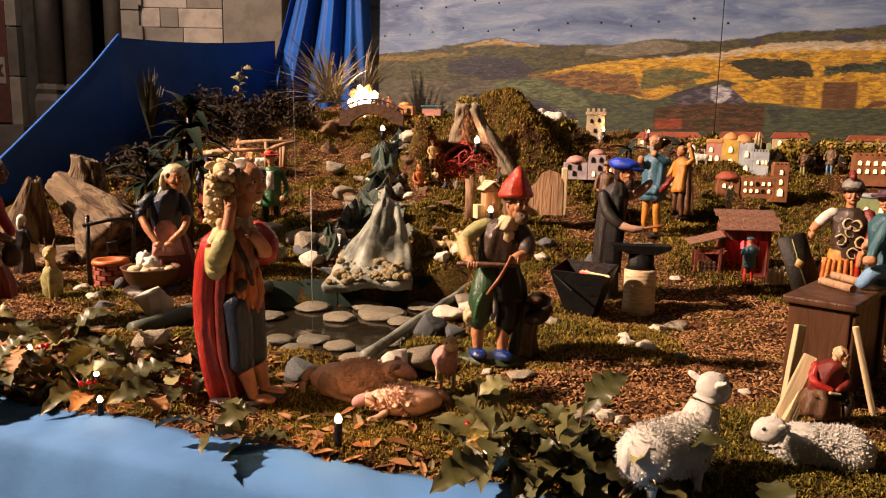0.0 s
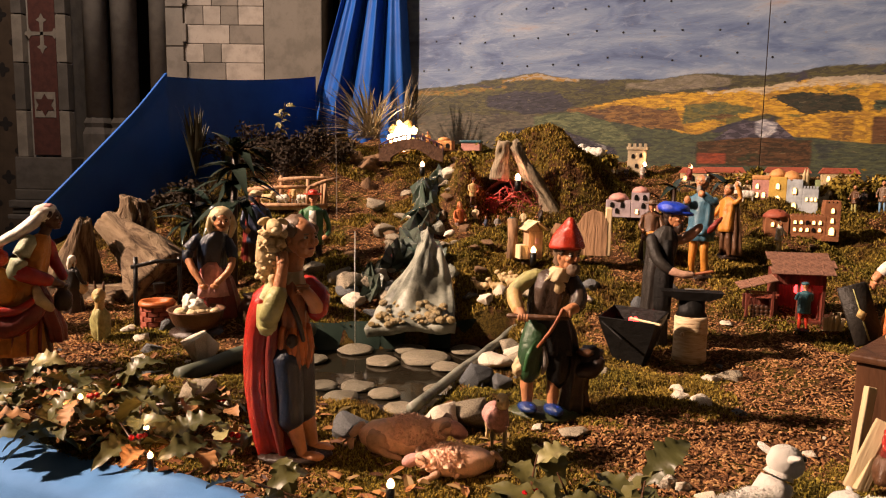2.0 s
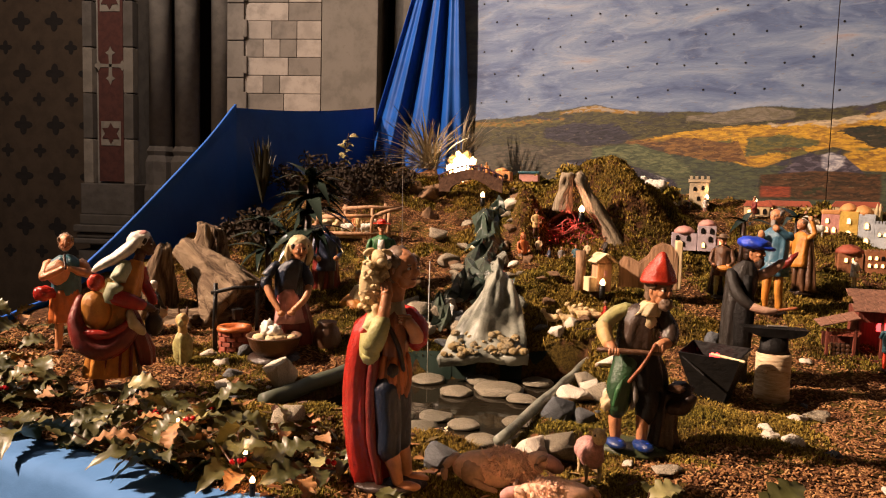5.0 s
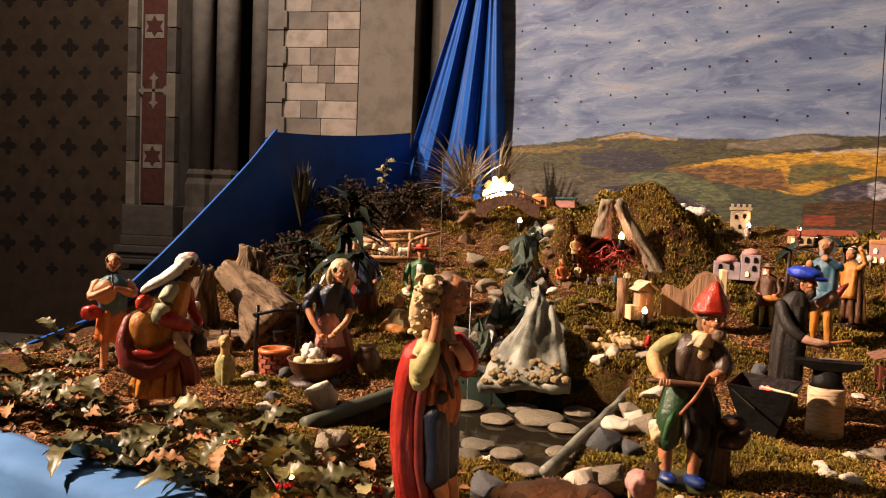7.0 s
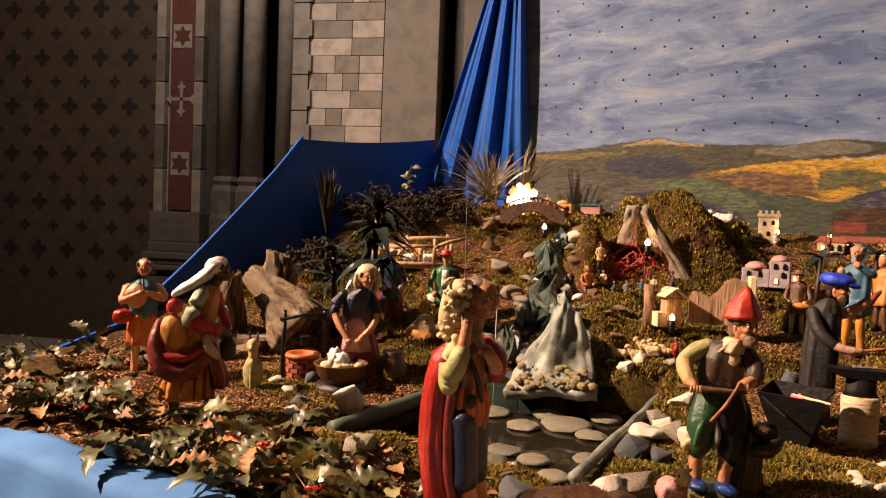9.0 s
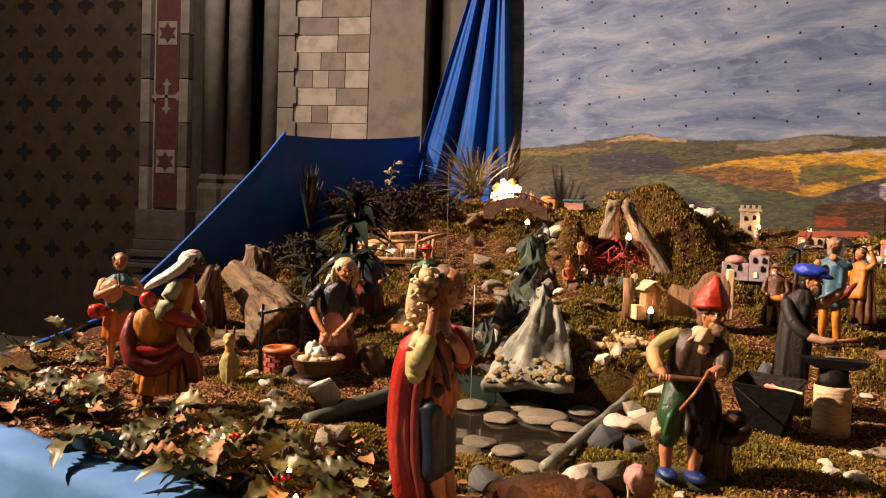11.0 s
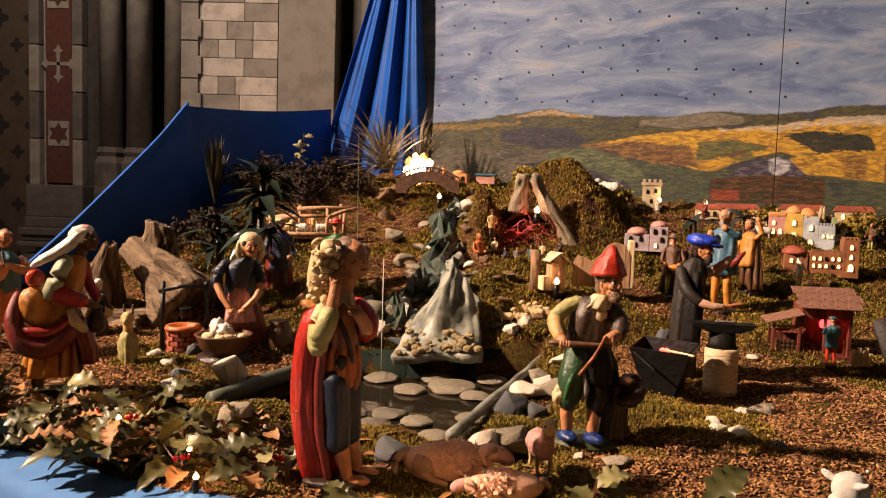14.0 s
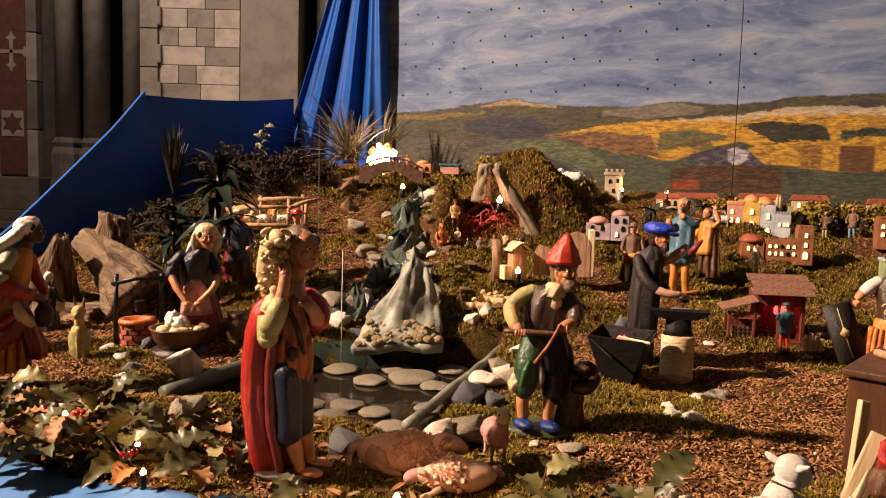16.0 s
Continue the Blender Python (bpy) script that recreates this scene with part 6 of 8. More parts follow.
casc = thing("cascade", pose(0, 0, 0), "grey-green painted plaster cascade stepping down to the pond", "waterfall")
ob = part("channel", cascade(), LEDGE, casc, smooth=True)
so = ob.modifiers.new("thick", "SOLIDIFY")
so.thickness = 0.03
so.offset = -1
rng = random.Random(8)
FOIL = stone("dark_green_crumpled_foil", (0.020, 0.050, 0.034), (0.085, 0.095, 0.075), 14, 0.24)
for k, (x0, y0, x1, y1, w) in enumerate(((-0.22, 2.34, -0.30, 3.0, 0.055), (-0.29, 2.95, -0.25, 3.62, 0.055), (-0.40, 2.25, -0.33, 2.62, 0.035))):
    part("foil_strip", crumple(x0, y0, x1, y1, w, 5 + k, 0.035), FOIL, casc, "crumpled dark green glossy sheet")
crags = [rock_mesh(s, m, f, 0.5) for s, m, f in ((31, FOIL, 1.1), (37, LEDGE, 1.2), (41, ROCK_TAN, 0.5), (44, ROCK_GREY, 0.6))]
for i, (x, y, s, k) in enumerate(((-0.33, 2.27, 0.045, 2), (-0.40, 2.36, 0.05, 2), (-0.46, 2.30, 0.045, 3), (-0.12, 2.42, 0.03, 1), (-0.27, 2.60, 0.035, 0), (-0.17, 2.70, 0.035, 2), (-0.37, 2.80, 0.04, 2), (-0.20, 2.95, 0.035, 1), (-0.37, 3.1, 0.04, 2), (-0.38, 3.4, 0.045, 2), (-0.36, 2.17, 0.035, 3), (-0.05, 2.28, 0.028, 3), (-0.18, 3.25, 0.04, 2))):
    share("crag", crags[k], casc, pose(x, y, max(land(x, y) + 0.4 * s, 0.12), 12 * math.sin(i), 15 * math.cos(i * 2), i * 67) @ Matrix.Scale(s, 4))
peb = [rock_mesh(50 + i, PEBBLE, 0.75, 0.12, 2) for i in range(4)]
for i in range(80):
    s = rng.uniform(-0.92, 0.92)
    q = rng.random() ** 1.5
    y = 2.058 + q * 0.085
    share("pebble", peb[i % 4], casc, pose(-0.227 + s * (0.132 - 0.02 * q), y, 0.114 + (y - 2.055) * 0.68 + 0.012 * (s + 1) * (1 - q) + rng.uniform(0, 0.006), 0, 0, rng.uniform(0, 360)) @ Matrix.Scale(0.006 + 0.010 * rng.random() ** 2, 4))
thread = bmesh.new()
tube(thread, [(-0.395, 2.07, 0.40), (-0.395, 2.07, 0.20), (-0.394, 2.07, 0.05)], 0.0012, 0, 6)
GLASSY = Nodes("thin_water_stream", 0.1)
GLASSY.colour((0.6, 0.6, 0.55))
tagged(part("water_thread", thread, GLASSY.m, None, smooth=True), "thin thread of water falling into the pond", "water")

# ---- smithy ----
brz = thing("forge_brazier", pose(0.385, 1.865, 0.085, 0, 0, -32) @ Matrix.Scale(0.80, 4), "black iron forge trough with glowing red embers", "brazier")
wedge = bmesh.new()
for z, sx, sy in ((0.0, 0.045, 0.035), (0.115, 0.085, 0.06), (0.155, 0.095, 0.07)):
    for x, y in ((-1, -1), (1, -1), (1, 1), (-1, 1)):
        wedge.verts.new((x * sx, y * sy, z + (0.018 if y > 0 and z > 0.1 else 0)))
wedge.verts.ensure_lookup_table()
for k in range(2):
    for i in range(4):
        j = (i + 1) % 4
        wedge.faces.new((wedge.verts[4 * k + i], wedge.verts[4 * k + j], wedge.verts[4 * k + 4 + j], wedge.verts[4 * k + 4 + i]))
wedge.faces.new([wedge.verts[i] for i in (3, 2, 1, 0)])
ob = part("trough", wedge, P["iron"], brz)
so = ob.modifiers.new("plate", "SOLIDIFY")
so.thickness = 0.006
coal = bmesh.new()
for i in range(26):
    b = bmesh.new()
    bmesh.ops.create_icosphere(b, subdivisions=1, radius=rng.uniform(0.008, 0.014))
    bmesh.ops.transform(b, matrix=pose(rng.uniform(-0.07, 0.07), rng.uniform(-0.045, 0.045), 0.112), verts=b.verts)
    join(coal, b)
part("coals", coal, P["iron"], brz)
emb = bmesh.new()
for i in range(7):
    b = bmesh.new()
    bmesh.ops.create_icosphere(b, subdivisions=1, radius=rng.uniform(0.006, 0.010))
    bmesh.ops.transform(b, matrix=pose(rng.uniform(-0.02, 0.025), rng.uniform(-0.02, 0.02), 0.124 + 0.004 * i), verts=b.verts)
    join(emb, b)
part("ember", emb, RED_BULB, brz, "glowing pinkish red ember")
part("poker", tube(bmesh.new(), [(-0.01, 0.0, 0.150), (0.115, -0.075, 0.158)], 0.004, 0, 8), PLANK, brz, "pale wooden poker")
part("tongs", tube(bmesh.new(), [(-0.075, -0.085, 0.145), (0.0, -0.10, 0.10)], 0.004, 0, 8), P["iron"], brz)
point_light((0.375, 1.86, 0.235), 0.05, (1.0, 0.08, 0.12))

stump = thing("birch_stump", pose(0.553, 1.925, 0.075), "pale birch log used as an anvil block", "log")
bm = bmesh.new()
rings(bm, [((0.002 * nz(z * 30, 1), 0, z), Vector((r, 0, 0)), Vector((0, r, 0))) for r, z in ((0.047, 0), (0.044, 0.03), (0.0435, 0.09), (0.044, 0.125), (0.0415, 0.13))], 0, 28)
part("trunk", bm, BIRCH, stump, smooth=True)
part("knot", tube(bmesh.new(), [(-0.03, -0.032, 0.085), (-0.035, -0.045, 0.088)], [0.006, 0.004], 0, 8), BIRCH, stump)
anv = thing("anvil", pose(0.553, 1.925, 0.205, 0, 0, -8), "black anvil with tapered horn", "anvil")
bm = bmesh.new()
rings(bm, [((0, 0, z), Vector((a, 0, 0)), Vector((0, b, 0))) for a, b, z in ((0.042, 0.03, 0), (0.036, 0.027, 0.012), (0.034, 0.025, 0.045))], 0, 16)
part("foot", bm, P["iron"], anv, smooth=True)
bm = prism([(-0.085, 0.068), (-0.07, 0.056), (-0.04, 0.045), (0.04, 0.045), (0.07, 0.056), (0.078, 0.068)], 0.05)
bmesh.ops.translate(bm, vec=(0, 0.025, 0), verts=bm.verts)
part("face", bm, P["iron"], anv)
part("hot_iron", tube(bmesh.new(), [(-0.02, 0.0, 0.071), (0.03, 0.006, 0.071)], 0.003, 0, 6), P["grey"], anv)

# ---- crate, planks, stick ----
crate = thing("wooden_chest", pose(0.795, 1.365, 0.085, 0, 0, 47), "dark varnished wooden chest with an overhanging lid", "chest")
part("body", box(0.28, 0.105, 0.175, (0, 0, 0), 0.003), DARKWOOD, crate)
part("lid", box(0.30, 0.125, 0.014, (0, 0, 0.176), 0.004), DARKWOOD, crate)
for x in (-0.12, 0.12):
    part("batten", box(0.03, 0.008, 0.165, (x, -0.0565, 0.002), 0.002), DARKWOOD, crate)
for x in (-0.04, 0.045):
    part("log_offcut", tube(bmesh.new(), [(x, -0.03, 0.199), (x + 0.05, 0.04, 0.199)], 0.008, 0, 12), TWIG, crate)
for x, y, rz, ry, l, w in ((0.596, 1.165, -20, 20, 0.125, 0.022), (0.622, 1.20, 10, 12, 0.16, 0.018), (0.606, 1.155, 0, 26, 0.09, 0.02)):
    ob = part("pine_offcut", box(w, 0.012, l, (0, 0, 0), 0.002), PLANK, None, m=pose(x, y, 0.08, -8, ry, rz))
    tagged(ob, "raw pale pine offcut leaning against the chest", "plank", "pine offcuts")
ob = part("walking_stick", box(0.010, 0.010, 0.165, (0, 0, 0), 0.003), PLANK, None, m=pose(0.778, 1.192, 0.08, -6, -14, 0))
tagged(ob, "thin pale wooden stick leaning on the chest", "stick")

# ---- left bank: log, well, jar ----
def drift(length, r0, r1, seed, flare=0.0):
    """A weathered trunk along +x with cracks, ridges and a hollow end."""
    bm, prev, seg, n = bmesh.new(), None, 44, 26
    for i in range(n + 1):
        t = i / n
        cur = []
        for k in range(seg):
            a = 2 * math.pi * k / seg
            r = (r0 + (r1 - r0) * t + flare * t ** 3) * (1 + 0.20 * nz(math.cos(a) * 1.3, math.sin(a) * 1.3, t * 1.5 + seed) + 0.16 * nz(math.cos(a) * 3.5, math.sin(a) * 3.5, t * 2.5 + seed) + 0.10 * nz(math.cos(a) * 8, math.sin(a) * 8, t * 5 + seed) - 0.10 * max(0.0, nz(a * 4.5, t * 1.2, seed)))
            if i in (0, n):
                r *= 0.80
            cur.append(bm.verts.new((length * t + 0.012 * nz(a * 2, seed), r * math.cos(a), r * math.sin(a) + 0.03 * math.sin(t * 2.5 + seed))))
        if prev:
            for k in range(seg):
                bm.faces.new((prev[k], prev[(k + 1) % seg], cur[(k + 1) % seg], cur[k]))
        prev = cur
        if i == 0:
            first = cur
    for ring, x in ((first[::-1], 0.04), (prev, length - 0.04)):
        c = bm.verts.new((x, 0, 0))
        for k in range(seg):
            bm.faces.new((ring[k], ring[(k + 1) % seg], c))
    return bm


log = thing("driftwood_log", pose(0, 0, 0), "weathered grey-brown driftwood log with deep cracks", "log")
part("trunk", drift(0.34, 0.045, 0.125, 1.0, 0.02), DRIFT, log, smooth=True, m=pose(-1.37, 2.44, 0.365, 0, 36, -16))
part("burl", drift(0.17, 0.09, 0.045, 4.0), DRIFT, log, smooth=True, m=pose(-1.30, 2.44, 0.30, 0, -72, 20))
part("upright_stub", drift(0.30, 0.105, 0.022, 2.0), DRIFT, log, smooth=True, m=pose(-1.43, 2.36, 0.12, 0, -74, -40))
part("root", drift(0.30, 0.05, 0.03, 3.0), DRIFT, log, smooth=True, m=pose(-1.20, 2.24, 0.13, 0, 4, 172))
part("root", drift(0.24, 0.06, 0.035, 5.0), DRIFT, log, smooth=True, m=pose(-1.36, 2.28, 0.15, 0, 8, 10))
s, done = simple_person("mourning_figurine", (-1.305, 2.14, 0.10), 0.20, 60, "small kneeling figure in black and white cloth by the log", "black", "dark", scarf="white", hair=None, legs=False, group="", seg=12)
s.ball((0.1, 0, 0.45), (0.12, 0.14, 0.1), "cream", lump=0.3)
done()

well = thing("brick_well", pose(-0.995, 2.055, 0.075), "small red brick well with a wooden frame", "well")
brick = mesh_of(box(0.026, 0.012, 0.013, (0, 0, 0), 0.0015), "brick", [paint("red_brick", (0.32, 0.075, 0.04), 0.8)], False)
part("core", lathe([(0.037, 0), (0.037, 0.088)], 20), P["dark"], well, smooth=True)
for r in range(6):
    for k in range(9):
        a = (k + 0.5 * (r % 2)) * 2 * math.pi / 9
        share("brick", brick, well, pose(0.041 * math.cos(a), 0.041 * math.sin(a), 0.002 + r * 0.0148, 0, 0, math.degrees(a) + 90))
part("rim", lathe([(0.052, 0.090), (0.054, 0.096), (0.05, 0.104), (0.036, 0.104), (0.034, 0.095)], 20), P["orange"], well, smooth=True)
for x, y in ((-0.058, -0.012), (0.062, 0.02)):
    part("post", tube(bmesh.new(), [(x, y, 0), (x * 1.02, y, 0.12), (x, y + 0.004, 0.235)], [0.0075, 0.007, 0.0065], 0, 10), P["black"], well, smooth=True)
part("crossbeam", tube(bmesh.new(), [(-0.07, -0.012, 0.205), (0, 0, 0.222), (0.07, 0.02, 0.222)], 0.0065, 0, 10), P["black"], well, smooth=True)
part("rope", tube(bmesh.new(), [(0.01, 0, 0.222), (0.008, 0, 0.16)], 0.0012, 0, 5), P["dark"], well)
part("bucket", lathe([(0.014, 0.12), (0.017, 0.15), (0.018, 0.152), (0.015, 0.15)], 14), P["iron"], well, smooth=True, m=pose(0.008, 0, 0.005))
# Added point light just above the well rim; no bulb stands here.
point_light((-0.995, 2.05, 0.20), 0.03, (1.0, 0.45, 0.2))
jar = part("clay_jar", lathe([(0.025, 0), (0.042, 0.03), (0.046, 0.055), (0.036, 0.09), (0.026, 0.10), (0.032, 0.112), (0.026, 0.112)], 20), P["brown"], None, smooth=True, m=pose(-0.715, 2.10, 0.085))
tagged(jar, "brown glazed clay jar by the washerwoman", "jar")
s, done = simple_person("turban_figurine", (-0.85, 2.56, 0.19), 0.31, 290, "man in dark coat and pale turban behind a palm", "blue", "brown", hat="turban", hatc="cream", cloak="darkred", group="", seg=12)
done()
s, done = simple_person("green_vest_figurine", (-0.652, 2.62, 0.175), 0.325, 280, "young man in green vest and small red hat", "green", "dark", hat="brim", hatc="hat_red", group="", seg=12, arms=((0.12, 0.14, 0.45), (0.14, -0.12, 0.48)))
s.robe([(0.55, 0.083, 0.07, 0.018, 0), (0.76, 0.08, 0.05, 0.02, 0)], "white", 3, 0.02)
done()
s = Sculpt(12)
s.ball((0, 0, 0.28), (0.34, 0.24, 0.26), "ochre", lump=0.2)
s.robe([(0.3, 0.2, 0.16, 0.05, 0), (0.55, 0.18, 0.14, 0.05, 0), (0.7, 0.1, 0.1, 0.05, 0)], "cream", 6, 0.08)
s.limb([(0.1, -0.1, 0.6), (0.25, -0.2, 0.7), (0.3, -0.15, 0.85)], [0.07, 0.06, 0.03], "gold")
s.limb([(-0.1, -0.15, 0.12), (-0.3, -0.2, 0.1), (-0.45, -0.15, 0.08)], [0.1, 0.08, 0.05], "skin")
head(s, (0.05, -0.05, 0.84), 0.12, "skin", "gold", face=(0.5, -1))
s.done("reclining_figurine", pose(-0.70, 2.44, 0.12), 0.21, "reclining figure in straw-coloured cloth beside a basket")


# ---- palms and plants ----
def blade(length, width, droop, fold=0.25, n=7, taper=0.55):
    """One leaf along +x, arched."""
    bm = bmesh.new()
    rows = []
    for i in range(n + 1):
        t = i / n
        w = width * math.sin(math.pi * min(1, t ** taper)) * 0.5 + 0.0004
        x, z = length * t, length * (0.35 * t - droop * t * t)
        rows.append([bm.verts.new((x, -w, z + w * fold)), bm.verts.new((x, 0, z)), bm.verts.new((x, w, z + w * fold))])
    for a, b in zip(rows, rows[1:]):
        for k in range(2):
            bm.faces.new((a[k], b[k], b[k + 1], a[k + 1]))
    return bm


palm_blades = [mesh_of(blade(0.145, 0.040, d), "leaf", [PALM_LEAF]) for d in (0.40, 0.55, 0.8)]


def palm(at, height, scale, n, label, lean=(0, 0), tiers=2, seed=0):
    r = random.Random(seed)
    t = thing("plastic_palm", pose(*at), label, "palm", "plastic palms")
    bm = bmesh.new()
    top = Vector((lean[0], lean[1], height))
    tube(bm, [(0, 0, 0), (lean[0] * 0.3, lean[1] * 0.3, height * 0.5), top], [0.016 * scale, 0.012 * scale, 0.010 * scale], 0, 10)
    part("trunk", bm, P["dark"], t, smooth=True)
    for k in range(tiers):
        for i in range(n):
            a = 360 * (i + 0.5 * k) / n + r.uniform(-14, 14)
            share("leaf", palm_blades[(i + k) % 3], t, pose(*(top - Vector((0, 0, 0.05 * k * scale))), r.uniform(-15, 15), r.uniform(-34, 8) + 9 * k, a) @ Matrix.Scale(scale * r.uniform(0.8, 1.1), 4))
    return t


palm((-0.875, 2.37, 0.13), 0.50, 1.1, 13, "large dark plastic palm with glossy broad leaves", (0.02, 0.0), 4, 1)
palm((-1.02, 2.42, 0.15), 0.33, 0.95, 9, "smaller dark plastic palm beside the log", (-0.01, 0), 3, 2)
palm((0.735, 2.86, 0.27), 0.25, 0.75, 8, "small dark plastic palm by the pink houses", (0.01, 0), 1, 3)
palm((0.985, 2.98, 0.30), 0.24, 0.72, 8, "small dark plastic palm behind the bearded man", (0, 0), 1, 4)

frond = mesh_of(blade(0.46, 0.012, 0.34, 0.1, 8, 0.8), "frond", [FROND])
bush = thing("dry_palm_bush", pose(-0.66, 4.08, 0.74) @ Matrix.Scale(0.95, 4), "spiky dried palm bush with long thin fronds", "plant")
r5 = random.Random(21)
for i in range(190):
    share("frond", frond, bush, pose(r5.uniform(-0.05, 0.05), r5.uniform(-0.05, 0.05), 0, r5.uniform(-25, 25), r5.uniform(-62, 12), r5.uniform(0, 360)) @ Matrix.Scale(r5.uniform(0.5, 1.1), 4))
bush2 = thing("dry_palm_bush", pose(-0.50, 4.26, 0.76), "smaller dried palm bush beside the bright lamp", "plant")
for i in range(70):
    share("frond", frond, bush2, pose(r5.uniform(-0.03, 0.03), r5.uniform(-0.03, 0.03), 0, r5.uniform(-20, 20), r5.uniform(-80, -35), r5.uniform(-70, 70) + 90 * (i % 2) - 20) @ Matrix.Scale(r5.uniform(0.4, 0.85), 4))
dfrond = mesh_of(blade(0.34, 0.02, 0.12, 0.1, 6, 0.8), "frond", [DARKFROND])
fan = thing("dark_fan_palm", pose(-1.40, 3.35, 0.52), "dark fan palm standing before the blue cloth", "plant")
for i in range(46):
    share("frond", dfrond, fan, pose(0, 0, 0, r5.uniform(-14, 14), r5.uniform(-88, -58), r5.uniform(0, 360)) @ Matrix.Scale(r5.uniform(0.6, 1.0), 4))


def brush(name, at, rad, height, n, mat, label, seed):
    """A bush of fine twigs with many small leaves, in one mesh a part."""
    r = random.Random(seed)
    t = thing(name, pose(*at), label, "bush", "heather brush")
    tw, lv, lf = bmesh.new(), [], []
    for i in range(24):
        a, d = r.uniform(0, 6.28), r.random() ** 0.5 * rad
        x, y = d * math.cos(a), d * math.sin(a)
        h = height * (1 - 0.5 * (d / rad) ** 2) * r.uniform(0.6, 1.15)
        tube(tw, [(x * 0.5, y * 0.5, -0.05), (x * 0.8, y * 0.8, h * 0.5), (x, y, h)], [0.004, 0.003, 0.001], 0, 5)
        for k in range(n):
            q = r.random() ** 0.6
            c = Vector((x * (0.5 + 0.5 * q), y * (0.5 + 0.5 * q), h * q)) + Vector((r.gauss(0, 1), r.gauss(0, 1), r.gauss(0, 1))) * 0.018
            u = Vector((r.gauss(0, 1), r.gauss(0, 1), r.gauss(0, 1))).normalized() * 0.014
            w = u.cross(Vector((r.gauss(0, 1), r.gauss(0, 1), r.gauss(0, 1)))).normalized() * 0.006
            m = len(lv)
            lv += [c - u, c + w, c + u, c - w]
            lf.append((m, m + 1, m + 2, m + 3))
    part("twig_tangle", tw, P["dark"], t)
    me = bpy.data.meshes.new("leaves")
    me.from_pydata(lv, [], lf)
    me.materials.append(mat)
    tagged(share("leaves", me, t, Matrix()), kind="stuff")
    return t


brush("heather_bush", ground_at(-1.10, 3.55), 0.22, 0.22, 90, BRUSH, "dark dry heather bush on the hill", 1)
brush("heather_bush", ground_at(-0.92, 3.78), 0.22, 0.15, 90, BRUSH, "dark dry heather bush on the hill", 2)
brush("heather_bush", ground_at(-1.35, 3.1), 0.18, 0.14, 80, BRUSH, "dark dry heather bush on the hill", 3)
brush("heather_bush", ground_at(-1.28, 3.75), 0.22, 0.2, 80, BRUSH, "dark dry heather bush on the hill", 4)
for i, (x, y, s, h) in enumerate(((1.58, 3.35, 0.12, 0.09), (1.75, 3.4, 0.14, 0.1), (2.0, 3.35, 0.15, 0.1), (0.55, 3.72, 0.12, 0.06), (-0.1, 3.95, 0.12, 0.07), (1.3, 3.62, 0.1, 0.05), (0.2, 3.6, 0.14, 0.05))):
    brush("moss_bush", ground_at(x, y), s, h, 80, MOSS, "brownish green mossy bush on the hill crest", 10 + i)
ivy = thing("ivy_sprig", pose(-1.065, 3.62, 0.74), "pale variegated ivy sprig above the brush", "plant")
part("stem", tube(bmesh.new(), [(0, 0, -0.10), (0.01, 0, 0.05), (0.03, 0, 0.16)], 0.003, 0, 6), P["dark"], ivy)


def spiked_leaf(length, width, spikes, curl, seed):
    """A holly leaf along +x: wavy spined margin, raised midrib."""
    r = random.Random(seed)
    bm = bmesh.new()
    n = spikes * 4
    rows = []
    for i in range(n + 1):
        t = i / n
        body = math.sin(math.pi * t ** 0.85) ** 0.8
        ph = (i % 4) / 4
        sp = 1.0 + 0.42 * (1 - abs(2 * ph - 1)) ** 2.2 - 0.18
        w = max(0.0008, width * 0.5 * body * sp)
        wave = width * 0.11 * math.sin(t * spikes * 2 * math.pi) * body
        z = -curl * length * (t - 0.5) ** 2 * 2
        x = length * t
        rows.append([bm.verts.new((x, -w, z + w * 0.22 + wave)), bm.verts.new((x, -w * 0.5, z + w * 0.06)), bm.verts.new((x, 0, z - 0.001)), bm.verts.new((x, w * 0.5, z + w * 0.06)), bm.verts.new((x, w, z + w * 0.22 - wave))])
    for a, b in zip(rows, rows[1:]):
        for k in range(4):
            f = bm.faces.new((a[k], b[k], b[k + 1], a[k + 1]))
            f.material_index = 0
    return bm


HL = []
for i in range(6):
    HL.append(mesh_of(spiked_leaf(0.080 + 0.010 * (i % 3), 0.038 + 0.005 * (i % 2), 4 + i % 2, 0.25 + 0.2 * (i % 3), i), "leaf", [HOLLY]))
HP = [mesh_of(spiked_leaf(0.066, 0.036, 4, 0.4, 20 + i), "leaf", [HOLLY_PALE]) for i in range(2)]
HD = [mesh_of(spiked_leaf(0.072, 0.040, 5, 0.3, 30 + i), "leaf", [HOLLY_DRY]) for i in range(2)]
berry = bmesh.new()
bmesh.ops.create_icosphere(berry, subdivisions=2, radius=0.0055)
BERRY_MESH = mesh_of(berry, "berry", [BERRY])
for i in range(9):
    share("leaf", HP[i % 2], ivy, pose(0.004 * i, 0, 0.02 + i * 0.016, r5.uniform(-60, 60), r5.uniform(-40, 40), i * 137) @ Matrix.Scale(0.75, 4))


